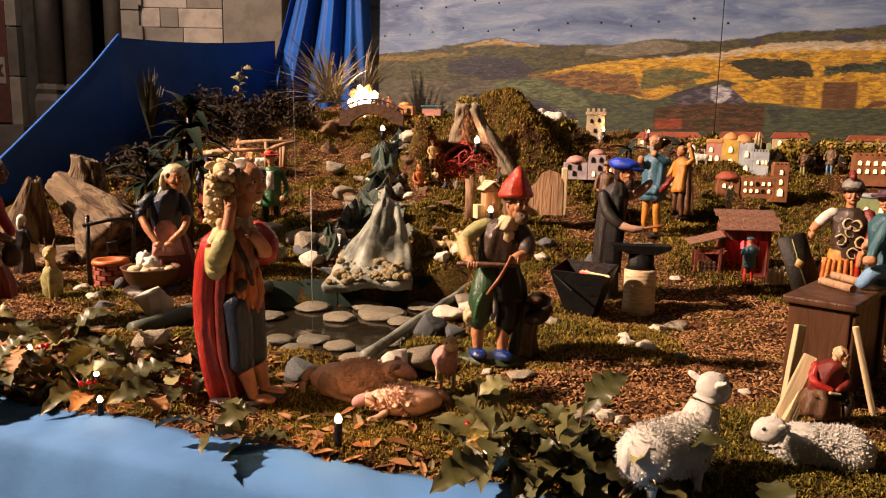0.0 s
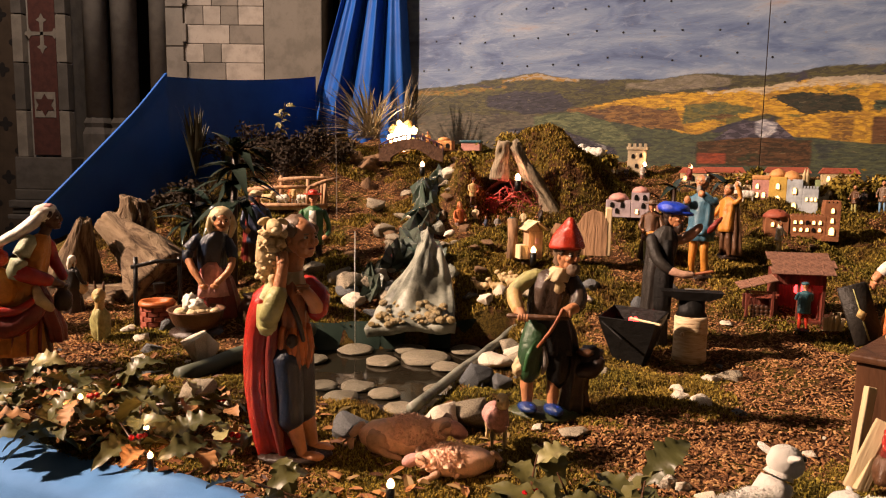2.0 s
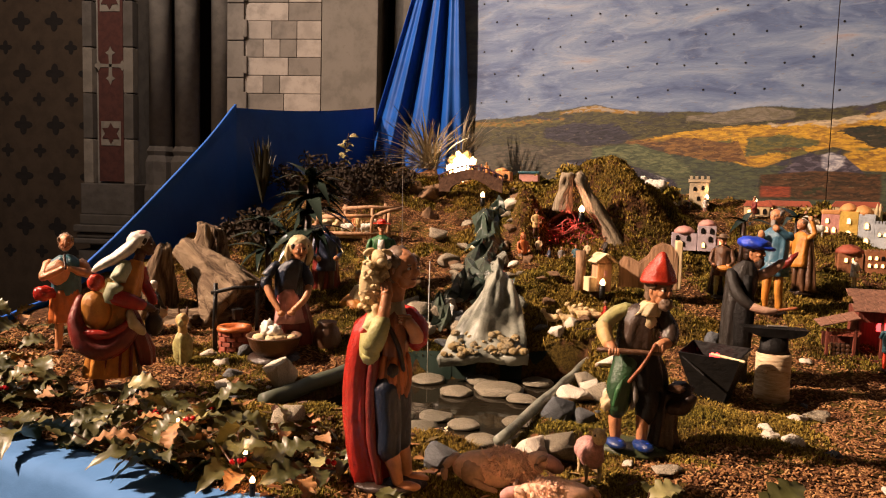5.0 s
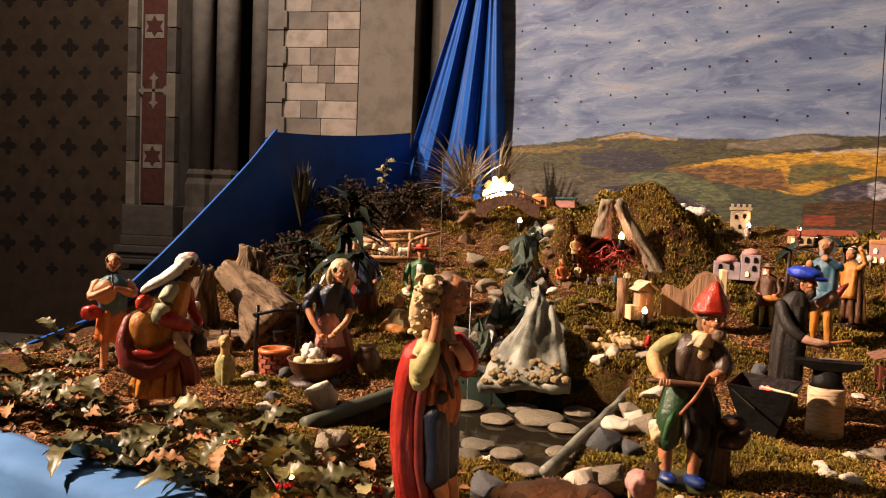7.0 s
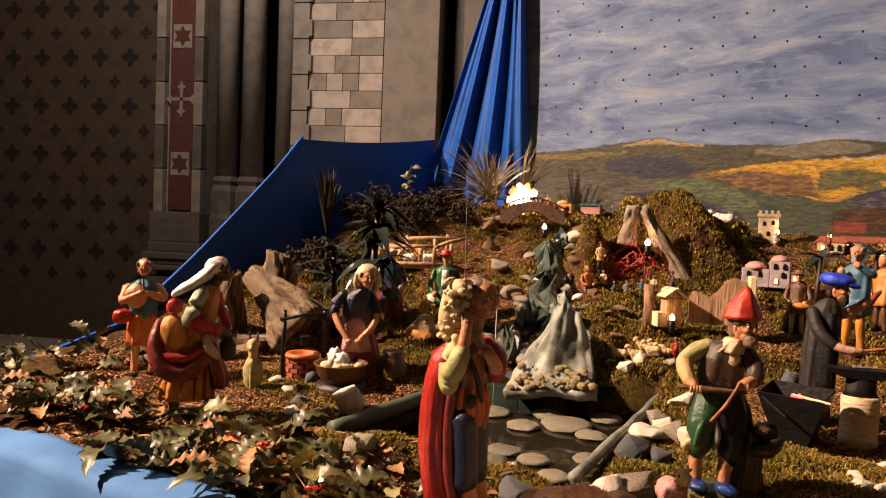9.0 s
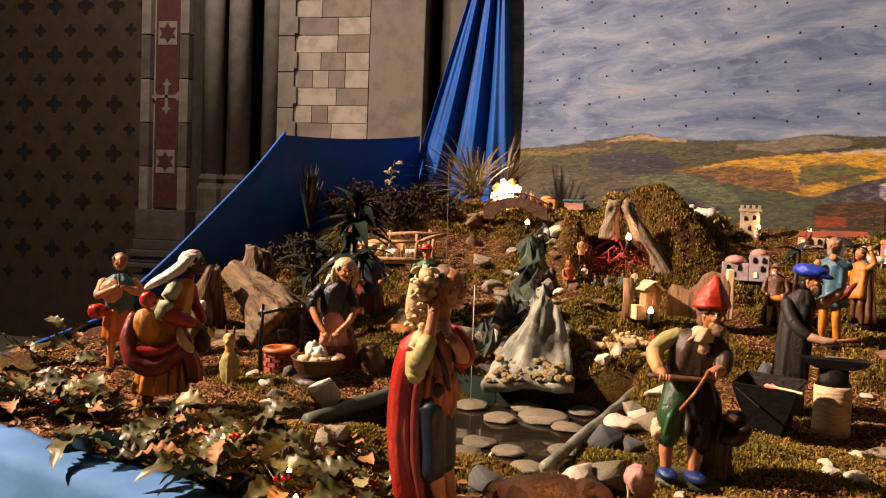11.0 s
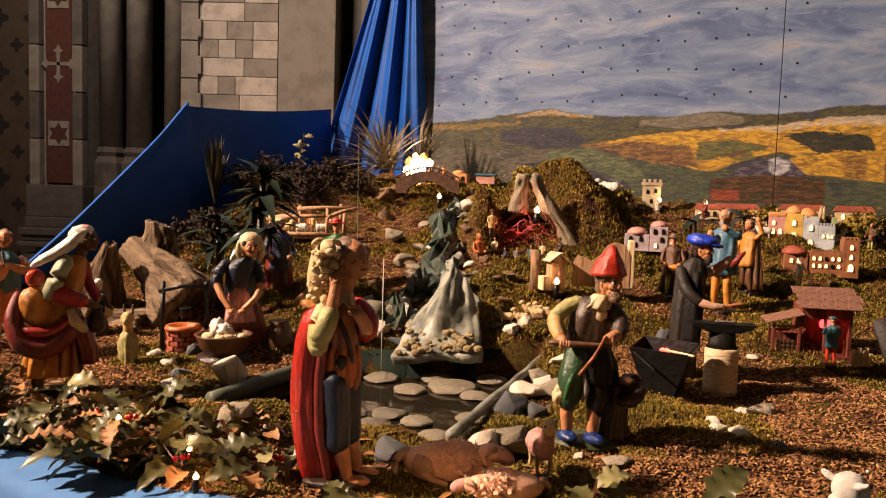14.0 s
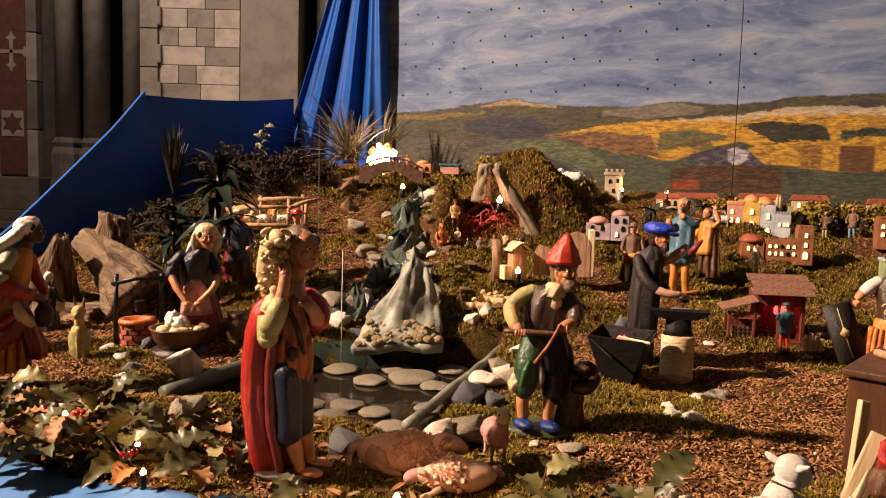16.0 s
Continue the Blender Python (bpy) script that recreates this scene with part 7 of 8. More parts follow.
def holly(x, y, seed, up=0.0, n=8, size=1.0, pale=0.14, dry=0.14):
    r = random.Random(seed)
    z = land(x, y)
    t = thing("holly_sprig", pose(x, y, z + 0.012, 0, 0, r.uniform(0, 360)), "cut holly sprig with spiny green leaves on the moss", "holly", "holly border")
    tilt = r.uniform(5, 30) + up
    L = 0.11 * size
    d = Vector((math.cos(radians(tilt)), 0, math.sin(radians(tilt))))
    part("stem", tube(bmesh.new(), [(0, 0, 0), d * L * 0.5 + Vector((0, 0.005, 0)), d * L], [0.0025, 0.002, 0.0012], 0, 6), P["brown"], t)
    for i in range(n):
        q = (i + 0.6) / n
        k = r.random()
        me = r.choice(HD) if k < dry else r.choice(HP) if k < dry + pale else r.choice(HL)
        p = d * L * q
        share("leaf", me, t, pose(p.x, p.y, p.z + 0.004, r.uniform(-38, 38), r.uniform(-32, 14), i * 137.5 + r.uniform(-25, 25)) @ Matrix.Scale(size * r.uniform(0.75, 1.2), 4))
    if r.random() < 0.35:
        for k in range(3):
            share("berry", BERRY_MESH, t, pose(*(d * L * 0.45), 0, 0, 0) @ pose(r.uniform(-0.012, 0.012), r.uniform(-0.012, 0.012), 0.008))
    return t


r6 = random.Random(77)
for i in range(56):
    a = -1.85 + 2.10 * (i + r6.uniform(-0.3, 0.3)) / 56
    v = r6.uniform(0.045, 0.30) if a < -0.25 else r6.uniform(0.045, 0.13)
    p = EDGE + ALONG * a + INTO * v
    if (Vector((p.x, p.y)) - Vector((-0.34, 1.12))).length < 0.12 or (Vector((p.x, p.y)) - Vector((-1.1, 1.53))).length < 0.10 or (Vector((p.x, p.y)) - Vector((-0.1, 1.10))).length < 0.19:
        continue
    holly(p.x, p.y, 100 + i, 8 if v < 0.1 else 0, 6, r6.uniform(0.85, 1.15), 0.10, 0.16)
for i, (x, y, up) in enumerate(((-1.55, 1.55, 40), (-1.62, 1.62, 50), (-1.50, 1.48, 30), (-1.03, 1.43, 35), (-0.92, 1.35, 20), (-0.80, 1.30, 15), (0.14, 0.93, 40), (0.19, 0.93, 40), (0.05, 0.95, 45), (0.24, 0.86, 35), (-0.26, 1.02, 15), (0.42, 0.80, 25), (-1.7, 1.9, 20), (-1.62, 2.0, 20), (-1.55, 1.95, 15), (-1.75, 1.75, 20))):
    holly(x, y, 300 + i, up, 6, 1.0, 0.12)


# ---- bulbs of the light chain ----
def bulb(at, watts=0.06, colour=(1.0, 0.5, 0.2), mat=None, size=0.007, label="small warm candle bulb of the light chain"):
    t = thing("chain_bulb", pose(*at), label, "light bulb", "light chain")
    part("socket", lathe([(size * 0.9, -0.045), (size * 1.05, -0.03), (size * 1.05, 0.0), (size * 0.7, 0.002)], 12), P["black"], t, smooth=True)
    part("glass", lathe([(size * 0.6, 0.0), (size * 0.95, size * 0.6), (size, size * 1.1), (size * 0.7, size * 1.8), (size * 0.12, size * 2.5)], 14), mat or WARM_BULB, t, smooth=True)
    point_light((at[0], at[1], at[2] + size * 5), watts, colour)


bulb((-0.150, 1.005, 0.125), 0.45, size=0.0062)
for x, y in ((0.068, 0.935), (-0.815, 1.335), (-1.395, 1.715), (-0.615, 1.20), (-0.79, 1.25), (-0.57, 1.12)):
    bulb((x, y, land(x, y) + 0.035), 0.2, size=0.005)


# ---- houses of the hill ----
CARD = {
    "lilac": paint("faded_lilac_card", (0.40, 0.33, 0.36), 0.7), "rose": paint("rose_card", (0.50, 0.24, 0.20), 0.7),
    "sand": paint("sand_card", (0.52, 0.40, 0.22), 0.7), "mustard": paint("mustard_card", (0.55, 0.36, 0.07), 0.7),
    "apricot": paint("apricot_card", (0.58, 0.27, 0.09), 0.7), "brick": paint("brown_brick_card", (0.26, 0.10, 0.04), 0.7),
    "sky": paint("pale_blue_card", (0.42, 0.46, 0.50), 0.7), "stone": paint("stone_card", (0.42, 0.34, 0.22), 0.8, 0.4, 40),
    "tile": paint("terracotta_tile", (0.30, 0.07, 0.035), 0.7), "green": paint("sage_card", (0.28, 0.34, 0.16), 0.7),
}


def window_part(house, x, y, z, w, h, lit=True):
    """An arched window: frame, lit pane a little behind it."""
    n = 6
    out = [(-w / 2, 0), (w / 2, 0), (w / 2, h * 0.6)] + [(w / 2 * math.cos(math.pi * k / n), h * 0.6 + h * 0.4 * math.sin(math.pi * k / n)) for k in range(1, n)] + [(-w / 2, h * 0.6)]
    win = part("window", prism([(a * 1.35, b * 1.12 - h * 0.06) for a, b in out], 0.003), P["dark"] if not lit else CARD["sand"], house, m=pose(x, y, z))
    part("pane", prism(out, 0.0045), WINDOW_LIT if lit else P["black"], win)
    return win


def merlons(bm, x0, x1, z, n, w, y0, d, h):
    for i in range(n):
        box(w, d, h, (x0 + (x1 - x0) * (i + 0.5) / n, y0 + d / 2, z), 0, bm)


# the pink house pair
h = thing("pink_houses", pose(0.615, 3.05, 0.405, 0, 0, -12) @ Matrix.Scale(0.86, 4), "pair of faded lilac toy houses with red domed roofs", "toy house")
part("wall", box(0.12, 0.08, 0.085, (-0.06, 0.04, -0.02), 0.003), CARD["lilac"], h)
part("wall", box(0.085, 0.09, 0.125, (0.045, 0.04, -0.02), 0.003), CARD["lilac"], h)
part("wall", box(0.05, 0.08, 0.065, (0.11, 0.04, -0.02), 0.003), CARD["rose"], h)
for x, z, r in ((-0.06, 0.064, 0.05), (0.045, 0.104, 0.042)):
    part("roof", lathe([(r, 0), (r * 0.95, r * 0.3), (r * 0.6, r * 0.62), (0.003, r * 0.75)], 20), CARD["rose"], h, smooth=True, m=pose(x, 0.04, z))
for x, z, lit in ((-0.09, 0.03, 0), (-0.04, 0.03, 0), (0.025, 0.07, 0), (0.065, 0.07, 0), (0.03, 0.0, 1), (0.06, 0.03, 0), (-0.065, 0.0, 0), (0.11, 0.015, 1)):
    window_part(h, x, 0.0 if x < 0 or x > 0.1 else -0.006, z, 0.013, 0.024, lit)

# the many-coloured castle
h = thing("toy_castle", pose(1.355, 3.28, 0.425, 0, 0, -20), "colourful toy castle with orange domes and lit windows", "toy house")
for x, w, z1, c in ((-0.105, 0.07, 0.13, "rose"), (-0.035, 0.075, 0.145, "mustard"), (0.035, 0.065, 0.135, "sky"), (0.10, 0.065, 0.095, "sky")):
    part("wall", box(w, 0.07, z1 + 0.03, (x, 0.035 + 0.001 * (c == "sky"), -0.03), 0.002), CARD[c], h)
part("roof", box(0.075, 0.075, 0.02, (-0.105, 0.035, 0.13), 0.006), CARD["apricot"], h)
for x, z, r in ((-0.035, 0.145, 0.038), (0.02, 0.13, 0.045)):
    part("dome", lathe([(r, 0), (r * 0.95, r * 0.35), (r * 0.65, r * 0.75), (r * 0.2, r * 0.95), (0.002, r)], 20), CARD["apricot"], h, smooth=True, m=pose(x, 0.045, z))
for x in (0.073, 0.085):
    part("spire", lathe([(0.008, 0.08), (0.008, 0.15), (0.0095, 0.152), (0.001, 0.185)], 10), CARD["sand"], h, smooth=True, m=pose(x, 0.03, 0))
bm = bmesh.new()
merlons(bm, 0.068, 0.132, 0.095, 5, 0.008, 0.0, 0.012, 0.012)
part("battlement", bm, CARD["sky"], h)
part("tower", box(0.018, 0.05, 0.165, (0.128, 0.03, -0.03), 0.002), CARD["green"], h)
for x, z, w, hh in ((-0.12, 0.05, 0.013, 0.024), (-0.092, 0.05, 0.013, 0.024), (-0.035, 0.01, 0.026, 0.05), (-0.035, 0.09, 0.014, 0.026), (0.035, 0.07, 0.014, 0.028), (0.035, 0.0, 0.016, 0.03), (0.085, 0.04, 0.009, 0.016), (0.105, 0.04, 0.009, 0.016), (0.12, 0.04, 0.009, 0.016), (-0.12, 0.09, 0.012, 0.022)):
    window_part(h, x, -0.001, z, w, hh)

# the brown fortress
h = thing("brown_fortress", pose(1.275, 2.93, 0.345, 0, 0, -14) @ Matrix.Scale(0.88, 4), "brown toy fortress with rows of lit windows", "toy house")
part("wall", box(0.15, 0.08, 0.115, (0.03, 0.04, -0.03), 0.002), CARD["brick"], h)
part("wall", box(0.10, 0.09, 0.10, (-0.10, 0.04, -0.03), 0.002), CARD["brick"], h)
part("tower", box(0.068, 0.07, 0.175, (0.128, 0.036, -0.03), 0.002), CARD["brick"], h)
bm = bmesh.new()
merlons(bm, 0.094, 0.162, 0.145, 4, 0.010, 0.001, 0.068, 0.012)
merlons(bm, -0.04, 0.095, 0.085, 8, 0.010, 0.001, 0.010, 0.009)
part("battlement", bm, CARD["brick"], h)
part("roof", lathe([(0.062, 0), (0.055, 0.016), (0.03, 0.034), (0.003, 0.04)], 18), CARD["tile"], h, smooth=True, m=pose(-0.10, 0.04, 0.07))
for i in range(5):
    for j in range(2):
        window_part(h, -0.025 + i * 0.026, -0.001, 0.012 + j * 0.034, 0.011, 0.017, (i + j) % 4 != 3)
for x, z, w, hh in ((0.128, 0.0, 0.02, 0.034), (0.128, 0.055, 0.012, 0.022), (0.128, 0.10, 0.012, 0.022), (-0.09, 0.03, 0.012, 0.02), (-0.12, 0.03, 0.012, 0.02)):
    window_part(h, x, -0.006 if x < 0 else 0.0, z, w, hh)

# houses at the far right
h = thing("red_fortress", pose(1.86, 3.02, 0.415, 0, 0, -20), "reddish toy fortress with small lit windows", "toy house")
part("wall", box(0.20, 0.08, 0.13, (0, 0.04, -0.03), 0.002), CARD["brick"], h)
bm = bmesh.new()
merlons(bm, -0.1, 0.1, 0.10, 9, 0.012, 0.001, 0.078, 0.012)
part("battlement", bm, CARD["brick"], h)
for i in range(6):
    for j in range(2):
        window_part(h, -0.08 + i * 0.03, -0.001, 0.025 + j * 0.035, 0.012, 0.018)
h = thing("green_house", pose(1.66, 2.68, 0.27, 0, 0, -20), "sage green toy house with a mustard base", "toy house")
part("wall", box(0.15, 0.09, 0.12, (0, 0.045, -0.03), 0.003), CARD["green"], h)
part("base", box(0.17, 0.10, 0.03, (0, 0.045, -0.03), 0.003), CARD["mustard"], h)
part("roof", box(0.16, 0.10, 0.012, (0, 0.045, 0.09), 0.004), CARD["sky"], h)
for x in (-0.04, 0.01, 0.05):
    window_part(h, x, -0.001, 0.03, 0.014, 0.024)

# the stone tower and the farmhouses on the crest
h = thing("stone_tower", pose(0.795, 3.80, 0.55, 0, 0, -15), "little square stone tower with battlements", "toy tower")
part("wall", box(0.095, 0.08, 0.165, (0, 0.03, -0.02), 0.004), CARD["stone"], h)
bm = bmesh.new()
merlons(bm, -0.055, 0.055, 0.158, 4, 0.014, -0.016, 0.09, 0.018)
box(0.108, 0.09, 0.016, (0, 0.03, 0.143), 0.002, bm)
part("battlement", bm, CARD["stone"], h)
for x, z, lit in ((-0.02, 0.10, 0), (0.02, 0.105, 0), (0.0, 0.05, 0)):
    window_part(h, x, -0.011, z, 0.012, 0.02, lit)
part("annexe", box(0.06, 0.06, 0.07, (-0.07, 0.0, -0.02), 0.004), CARD["stone"], h)
bulb((0.828, 3.765, 0.605), 0.10, size=0.011, label="warm bulb at the foot of the stone tower")
for x, y, z, w, rz in ((1.06, 3.70, 0.55, 0.12, -20), (1.22, 3.75, 0.555, 0.22, -20), (1.5, 3.62, 0.56, 0.2, -20), (1.72, 3.55, 0.56, 0.16, -20), (2.05, 3.42, 0.55, 0.2, -20)):
    h = thing("farmhouse", pose(x, y, z, 0, 0, rz), "low toy farmhouse with a terracotta roof", "toy house", "crest farmhouses")
    part("wall", box(w, 0.06, 0.06, (0, 0.03, -0.03), 0.002), CARD["sand"], h)
    part("roof", prism([(-w / 2 - 0.01, 0), (w / 2 + 0.01, 0), (w / 2 - 0.01, 0.028), (-w / 2 + 0.01, 0.028)], 0.075), CARD["tile"], h, m=pose(0, 0.07, 0.028))
    for k in range(3):
        window_part(h, (k - 1) * w * 0.3, -0.001, -0.01, 0.014, 0.026, k == 0)
bulb((1.03, 3.64, 0.60), 0.08, size=0.009, label="warm bulb beside the crest farmhouse")


# ---- the shed with its workers ----
h = thing("log_shed", pose(0.945, 2.22, 0.150, 0, 0, -6) @ Matrix.Scale(0.80, 4), "red-brown toy smithy with shingled roofs and open front", "toy house")
part("wall", box(0.165, 0.012, 0.20, (0.03, 0.10, -0.02), 0.001), REDWOOD, h)
part("wall", box(0.012, 0.11, 0.20, (-0.055, 0.047, -0.02), 0.001), REDWOOD, h)
part("wall", box(0.012, 0.11, 0.20, (0.115, 0.047, -0.02), 0.001), REDWOOD, h)
part("front_board", box(0.165, 0.010, 0.055, (0.03, -0.003, 0.125), 0.001), REDWOOD, h)
part("floor_board", box(0.24, 0.14, 0.012, (0.0, 0.04, -0.025), 0.002), REDWOOD, h)
shing = [mesh_of(box(0.044 + 0.004 * (i % 2), 0.045, 0.004, (0, 0, 0), 0.001), "shingle", [wood("grey_red_shingle", (0.20, 0.10, 0.065), 20)], False) for i in range(2)]
for r in range(3):
    for c in range(5):
        share("shingle", shing[(r + c) % 2], h, pose(-0.065 + c * 0.047 + 0.012 * (r % 2), -0.02 + r * 0.036, 0.180 + r * 0.024, 33, 0, 0.8 * math.sin(c * 5 + r)))
for r in range(2):
    for c in range(3):
        share("shingle", shing[(r + c) % 2], h, pose(-0.175 + c * 0.047, -0.01 + r * 0.038, 0.112 + c * 0.013 + r * 0.006, 10, -16, 0))
part("lean_to_wall", box(0.10, 0.010, 0.09, (-0.11, 0.07, -0.02), 0.001), REDWOOD, h)
for x in (-0.165, -0.07, 0.022):
    part("post", box(0.010, 0.010, 0.118 if x < 0 else 0.15, (x, -0.012, -0.02), 0.001), REDWOOD, h)
for r in range(3):
    for c in range(5):
        share("brick", brick, h, pose(-0.145 + c * 0.02 + 0.008 * (r % 2), -0.012, 0.068 + r * 0.010) @ Matrix.Diagonal((0.7, 0.6, 0.65, 1)))
part("hearth", lathe([(0.02, 0), (0.022, 0.02), (0.012, 0.035)], 12), RED_BULB, h, "glowing red hearth", True, m=pose(0.045, 0.05, 0.085))
point_light((0.975, 2.20, 0.235), 0.06, (1.0, 0.06, 0.05))
for i in range(16):
    part("log_end", lathe([(0.008, 0), (0.008, 0.03), (0.006, 0.031)], 8), DARKWOOD, h, m=pose(-0.14 + 0.017 * (i % 6), 0.02, -0.002 + 0.016 * (i // 6), 90))
s, done = simple_person("red_trousers_figurine", (0.945, 2.13, 0.125), 0.150, 80, "small worker in teal shirt and red trousers at the smithy", "teal", "hat_red", hair=None, hat="cap", hatc="teal", group="", seg=12, arms=((0.18, 0.05, 0.62), (0.18, -0.05, 0.6)))
done()
woodpile = thing("firewood_bundle", pose(1.03, 2.14, 0.125), "small bundle of split firewood beside the smithy", "firewood")
for i in range(7):
    part("split_log", box(0.011, 0.011, 0.04 + 0.008 * (i % 3), (0, 0, 0), 0.001), PLANK, woodpile, m=pose(-0.02 + 0.008 * i, 0.006 * (i % 2), 0, 6 * (i % 3) - 6, 8 - 3 * i, i * 30))
s, done = simple_person("white_tunic_figurine", (1.13, 2.78, 0.285), 0.125, 300, "small figure in whitish tunic above the shed roof", "white", "cream", group="small crib figures")
done()

# ---- the cave ----
SLAB = wood("pale_bark_slab", (0.23, 0.185, 0.125), 22, 0.9, (1.4, 1, 0.25))
CAVE = Vector((0.10, 3.20, 0.30))
cave = thing("cork_bark_cave", pose(*CAVE), "cave of cork bark slabs lit red inside", "cave")


def bark(outline, thick, seed):
    bm = bmesh.new()
    n, m = 10, 14
    (x0, z0), (x1, z1), (x2, z2), (x3, z3) = outline
    g = []
    for j in range(m + 1):
        t = j / m
        row = []
        for i in range(n + 1):
            s = i / n
            x = (x0 + (x1 - x0) * s) * (1 - t) + (x3 + (x2 - x3) * s) * t
            z = (z0 + (z1 - z0) * s) * (1 - t) + (z3 + (z2 - z3) * s) * t
            row.append(bm.verts.new((x + 0.012 * nz(z * 14, seed, s), -0.03 * math.sin(math.pi * s) + 0.018 * nz(s * 5, t * 4, seed) - 0.02 * t, z + 0.012 * nz(s * 7, seed, 2))))
        g.append(row)
    for j in range(m):
        for i in range(n):
            bm.faces.new((g[j][i], g[j][i + 1], g[j + 1][i + 1], g[j + 1][i]))
    return bm


for o, sd, y, rz in (([(-0.095, 0.24), (0.0, 0.23), (0.0, 0.40), (-0.055, 0.41)], 3, -0.02, 10), ([(0.17, 0.07), (0.27, 0.06), (0.03, 0.42), (0.0, 0.36)], 8, -0.03, -12)):
    ob = part("bark_slab", bark(o, 0.02, sd), SLAB, cave, smooth=True, m=pose(0, y, 0, 0, 0, rz))
    so = ob.modifiers.new("thick", "SOLIDIFY")
    so.thickness = 0.022
vault = bmesh.new()
for j in range(9):
    for i in range(13):
        a = math.pi * i / 12
        r = 0.17 * (1 - 0.45 * (j / 8) ** 2)
        vault.verts.new((r * math.cos(a) * (1 + 0.1 * nz(i, j)), 0.02 + j * 0.03, 0.27 * (1 - 0.5 * (j / 8) ** 2) * math.sin(a) * (1 + 0.12 * nz(j, i, 4)) - 0.03))
vault.verts.ensure_lookup_table()
for j in range(8):
    for i in range(12):
        a = j * 13 + i
        vault.faces.new((vault.verts[a], vault.verts[a + 1], vault.verts[a + 14], vault.verts[a + 13]))
part("vault", vault, CORK, cave, smooth=True)
straw = bmesh.new()
rs = random.Random(9)
for i in range(260):
    q = rs.uniform(-1, 1)
    c = Vector((0.01 + 0.13 * q, rs.uniform(-0.03, 0.08), 0.03 + 0.17 * rs.random() * (1 - 0.5 * q * q)))
    d = Vector((rs.gauss(0, 1), rs.gauss(0, 0.5), rs.gauss(0, 0.7))).normalized() * rs.uniform(0.02, 0.05)
    tube(straw, [c - d, c + d * 0.2 + Vector((0, 0, 0.004)), c + d], 0.003, 0, 4)
part("straw", straw, paint("red_straw", (0.28, 0.06, 0.045), 0.7), cave, "tangled red-lit straw")
bulb((0.135, 3.10, 0.535), 0.22, (1.0, 0.4, 0.22), size=0.013, label="warm bulb hanging in the cave mouth")
point_light((0.09, 3.13, 0.49), 0.38, (1.0, 0.11, 0.09))


def tiny(x, y, hgt, yaw, top, low, label, hat=None, hatc="brown", scarf=None, z=None, cloak=None):
    s, done = simple_person("tiny_figurine", ground_at(x, y, -0.004) if z is None else (x, y, z), hgt, yaw, label, top, low, hat=hat, hatc=hatc, scarf=scarf, legs=scarf is None, cloak=cloak, seg=8)
    return done()


s, done = simple_person("hooded_figurine", (-0.115, 3.03, 0.275), 0.17, 300, "hooded figure in orange cloak at the cave", "orange", "brown", hair=None, scarf="orange", legs=False, group="", seg=12)
done()
for x, y, hgt, yaw, top, low, hat in ((-0.045, 3.06, 0.09, 250, "cream", "dark", None), (0.00, 3.04, 0.075, 200, "blue", "dark", None), (0.05, 3.03, 0.085, 280, "grey", "teal", None), (0.11, 3.02, 0.09, 260, "teal", "dark", None), (0.16, 3.03, 0.085, 240, "cream", "dark", "brim"), (-0.06, 3.12, 0.13, 290, "gold", "brown", "brim"), (0.23, 3.0, 0.11, 200, "dark", "brown", "brim")):
    tiny(x, y, hgt, yaw, top, low, "tiny painted figure gathered at the cave", hat)
post = part("log_post", tube(bmesh.new(), [(0, 0, 0), (0.003, 0, 0.08), (0, 0, 0.155)], [0.02, 0.018, 0.019], 0, 12), CORK, None, smooth=True, m=pose(0.092, 2.56, 0.255))
tagged(post, "short bark-covered log post beside the birdhouse", "post")
h = thing("birdhouse_hut", pose(0.165, 2.545, 0.27, 0, 0, 20), "small wooden hut like a birdhouse with pitched roof", "toy house")
part("body", box(0.055, 0.055, 0.10, (0, 0, 0), 0.002), TWIG, h)
for sx in (-1, 1):
    part("roof_board", box(0.052, 0.085, 0.006, (0, 0, 0), 0.001), PLANK, h, m=pose(sx * 0.021, -0.005, 0.117, 0, sx * 36, 0))
part("gable", prism([(-0.027, 0.1), (0.027, 0.1), (0, 0.128)], 0.05), TWIG, h, m=pose(0, 0.025, 0))
part("window", box(0.012, 0.004, 0.02, (0.004, -0.0295, 0.055), 0.001), P["pink"], h)
part("porch", box(0.03, 0.05, 0.05, (-0.042, 0, 0), 0.002), PLANK, h)
bulb((0.165, 2.49, 0.295), 0.05, size=0.010, label="warm bulb before the small hut")
sl = thing("wooden_sleigh", pose(0.33, 2.56, 0.285, 0, 0, -8), "carved wooden cradle with scrolled sides", "cradle")
scroll = [(-0.10, 0), (0.10, 0), (0.10, 0.12), (0.085, 0.15), (0.05, 0.16), (0.02, 0.145), (0.0, 0.11), (-0.03, 0.085), (-0.06, 0.10), (-0.085, 0.105), (-0.10, 0.08)]
for y in (0.0, 0.09):
    part("side", prism(scroll, 0.012), TWIG, sl, m=pose(0, y, 0))
part("bed", box(0.19, 0.08, 0.03, (0, 0.04, 0.01), 0.003), TWIG, sl)
part("back_post", box(0.02, 0.10, 0.17, (0.105, 0.04, 0), 0.003), PLANK, sl)

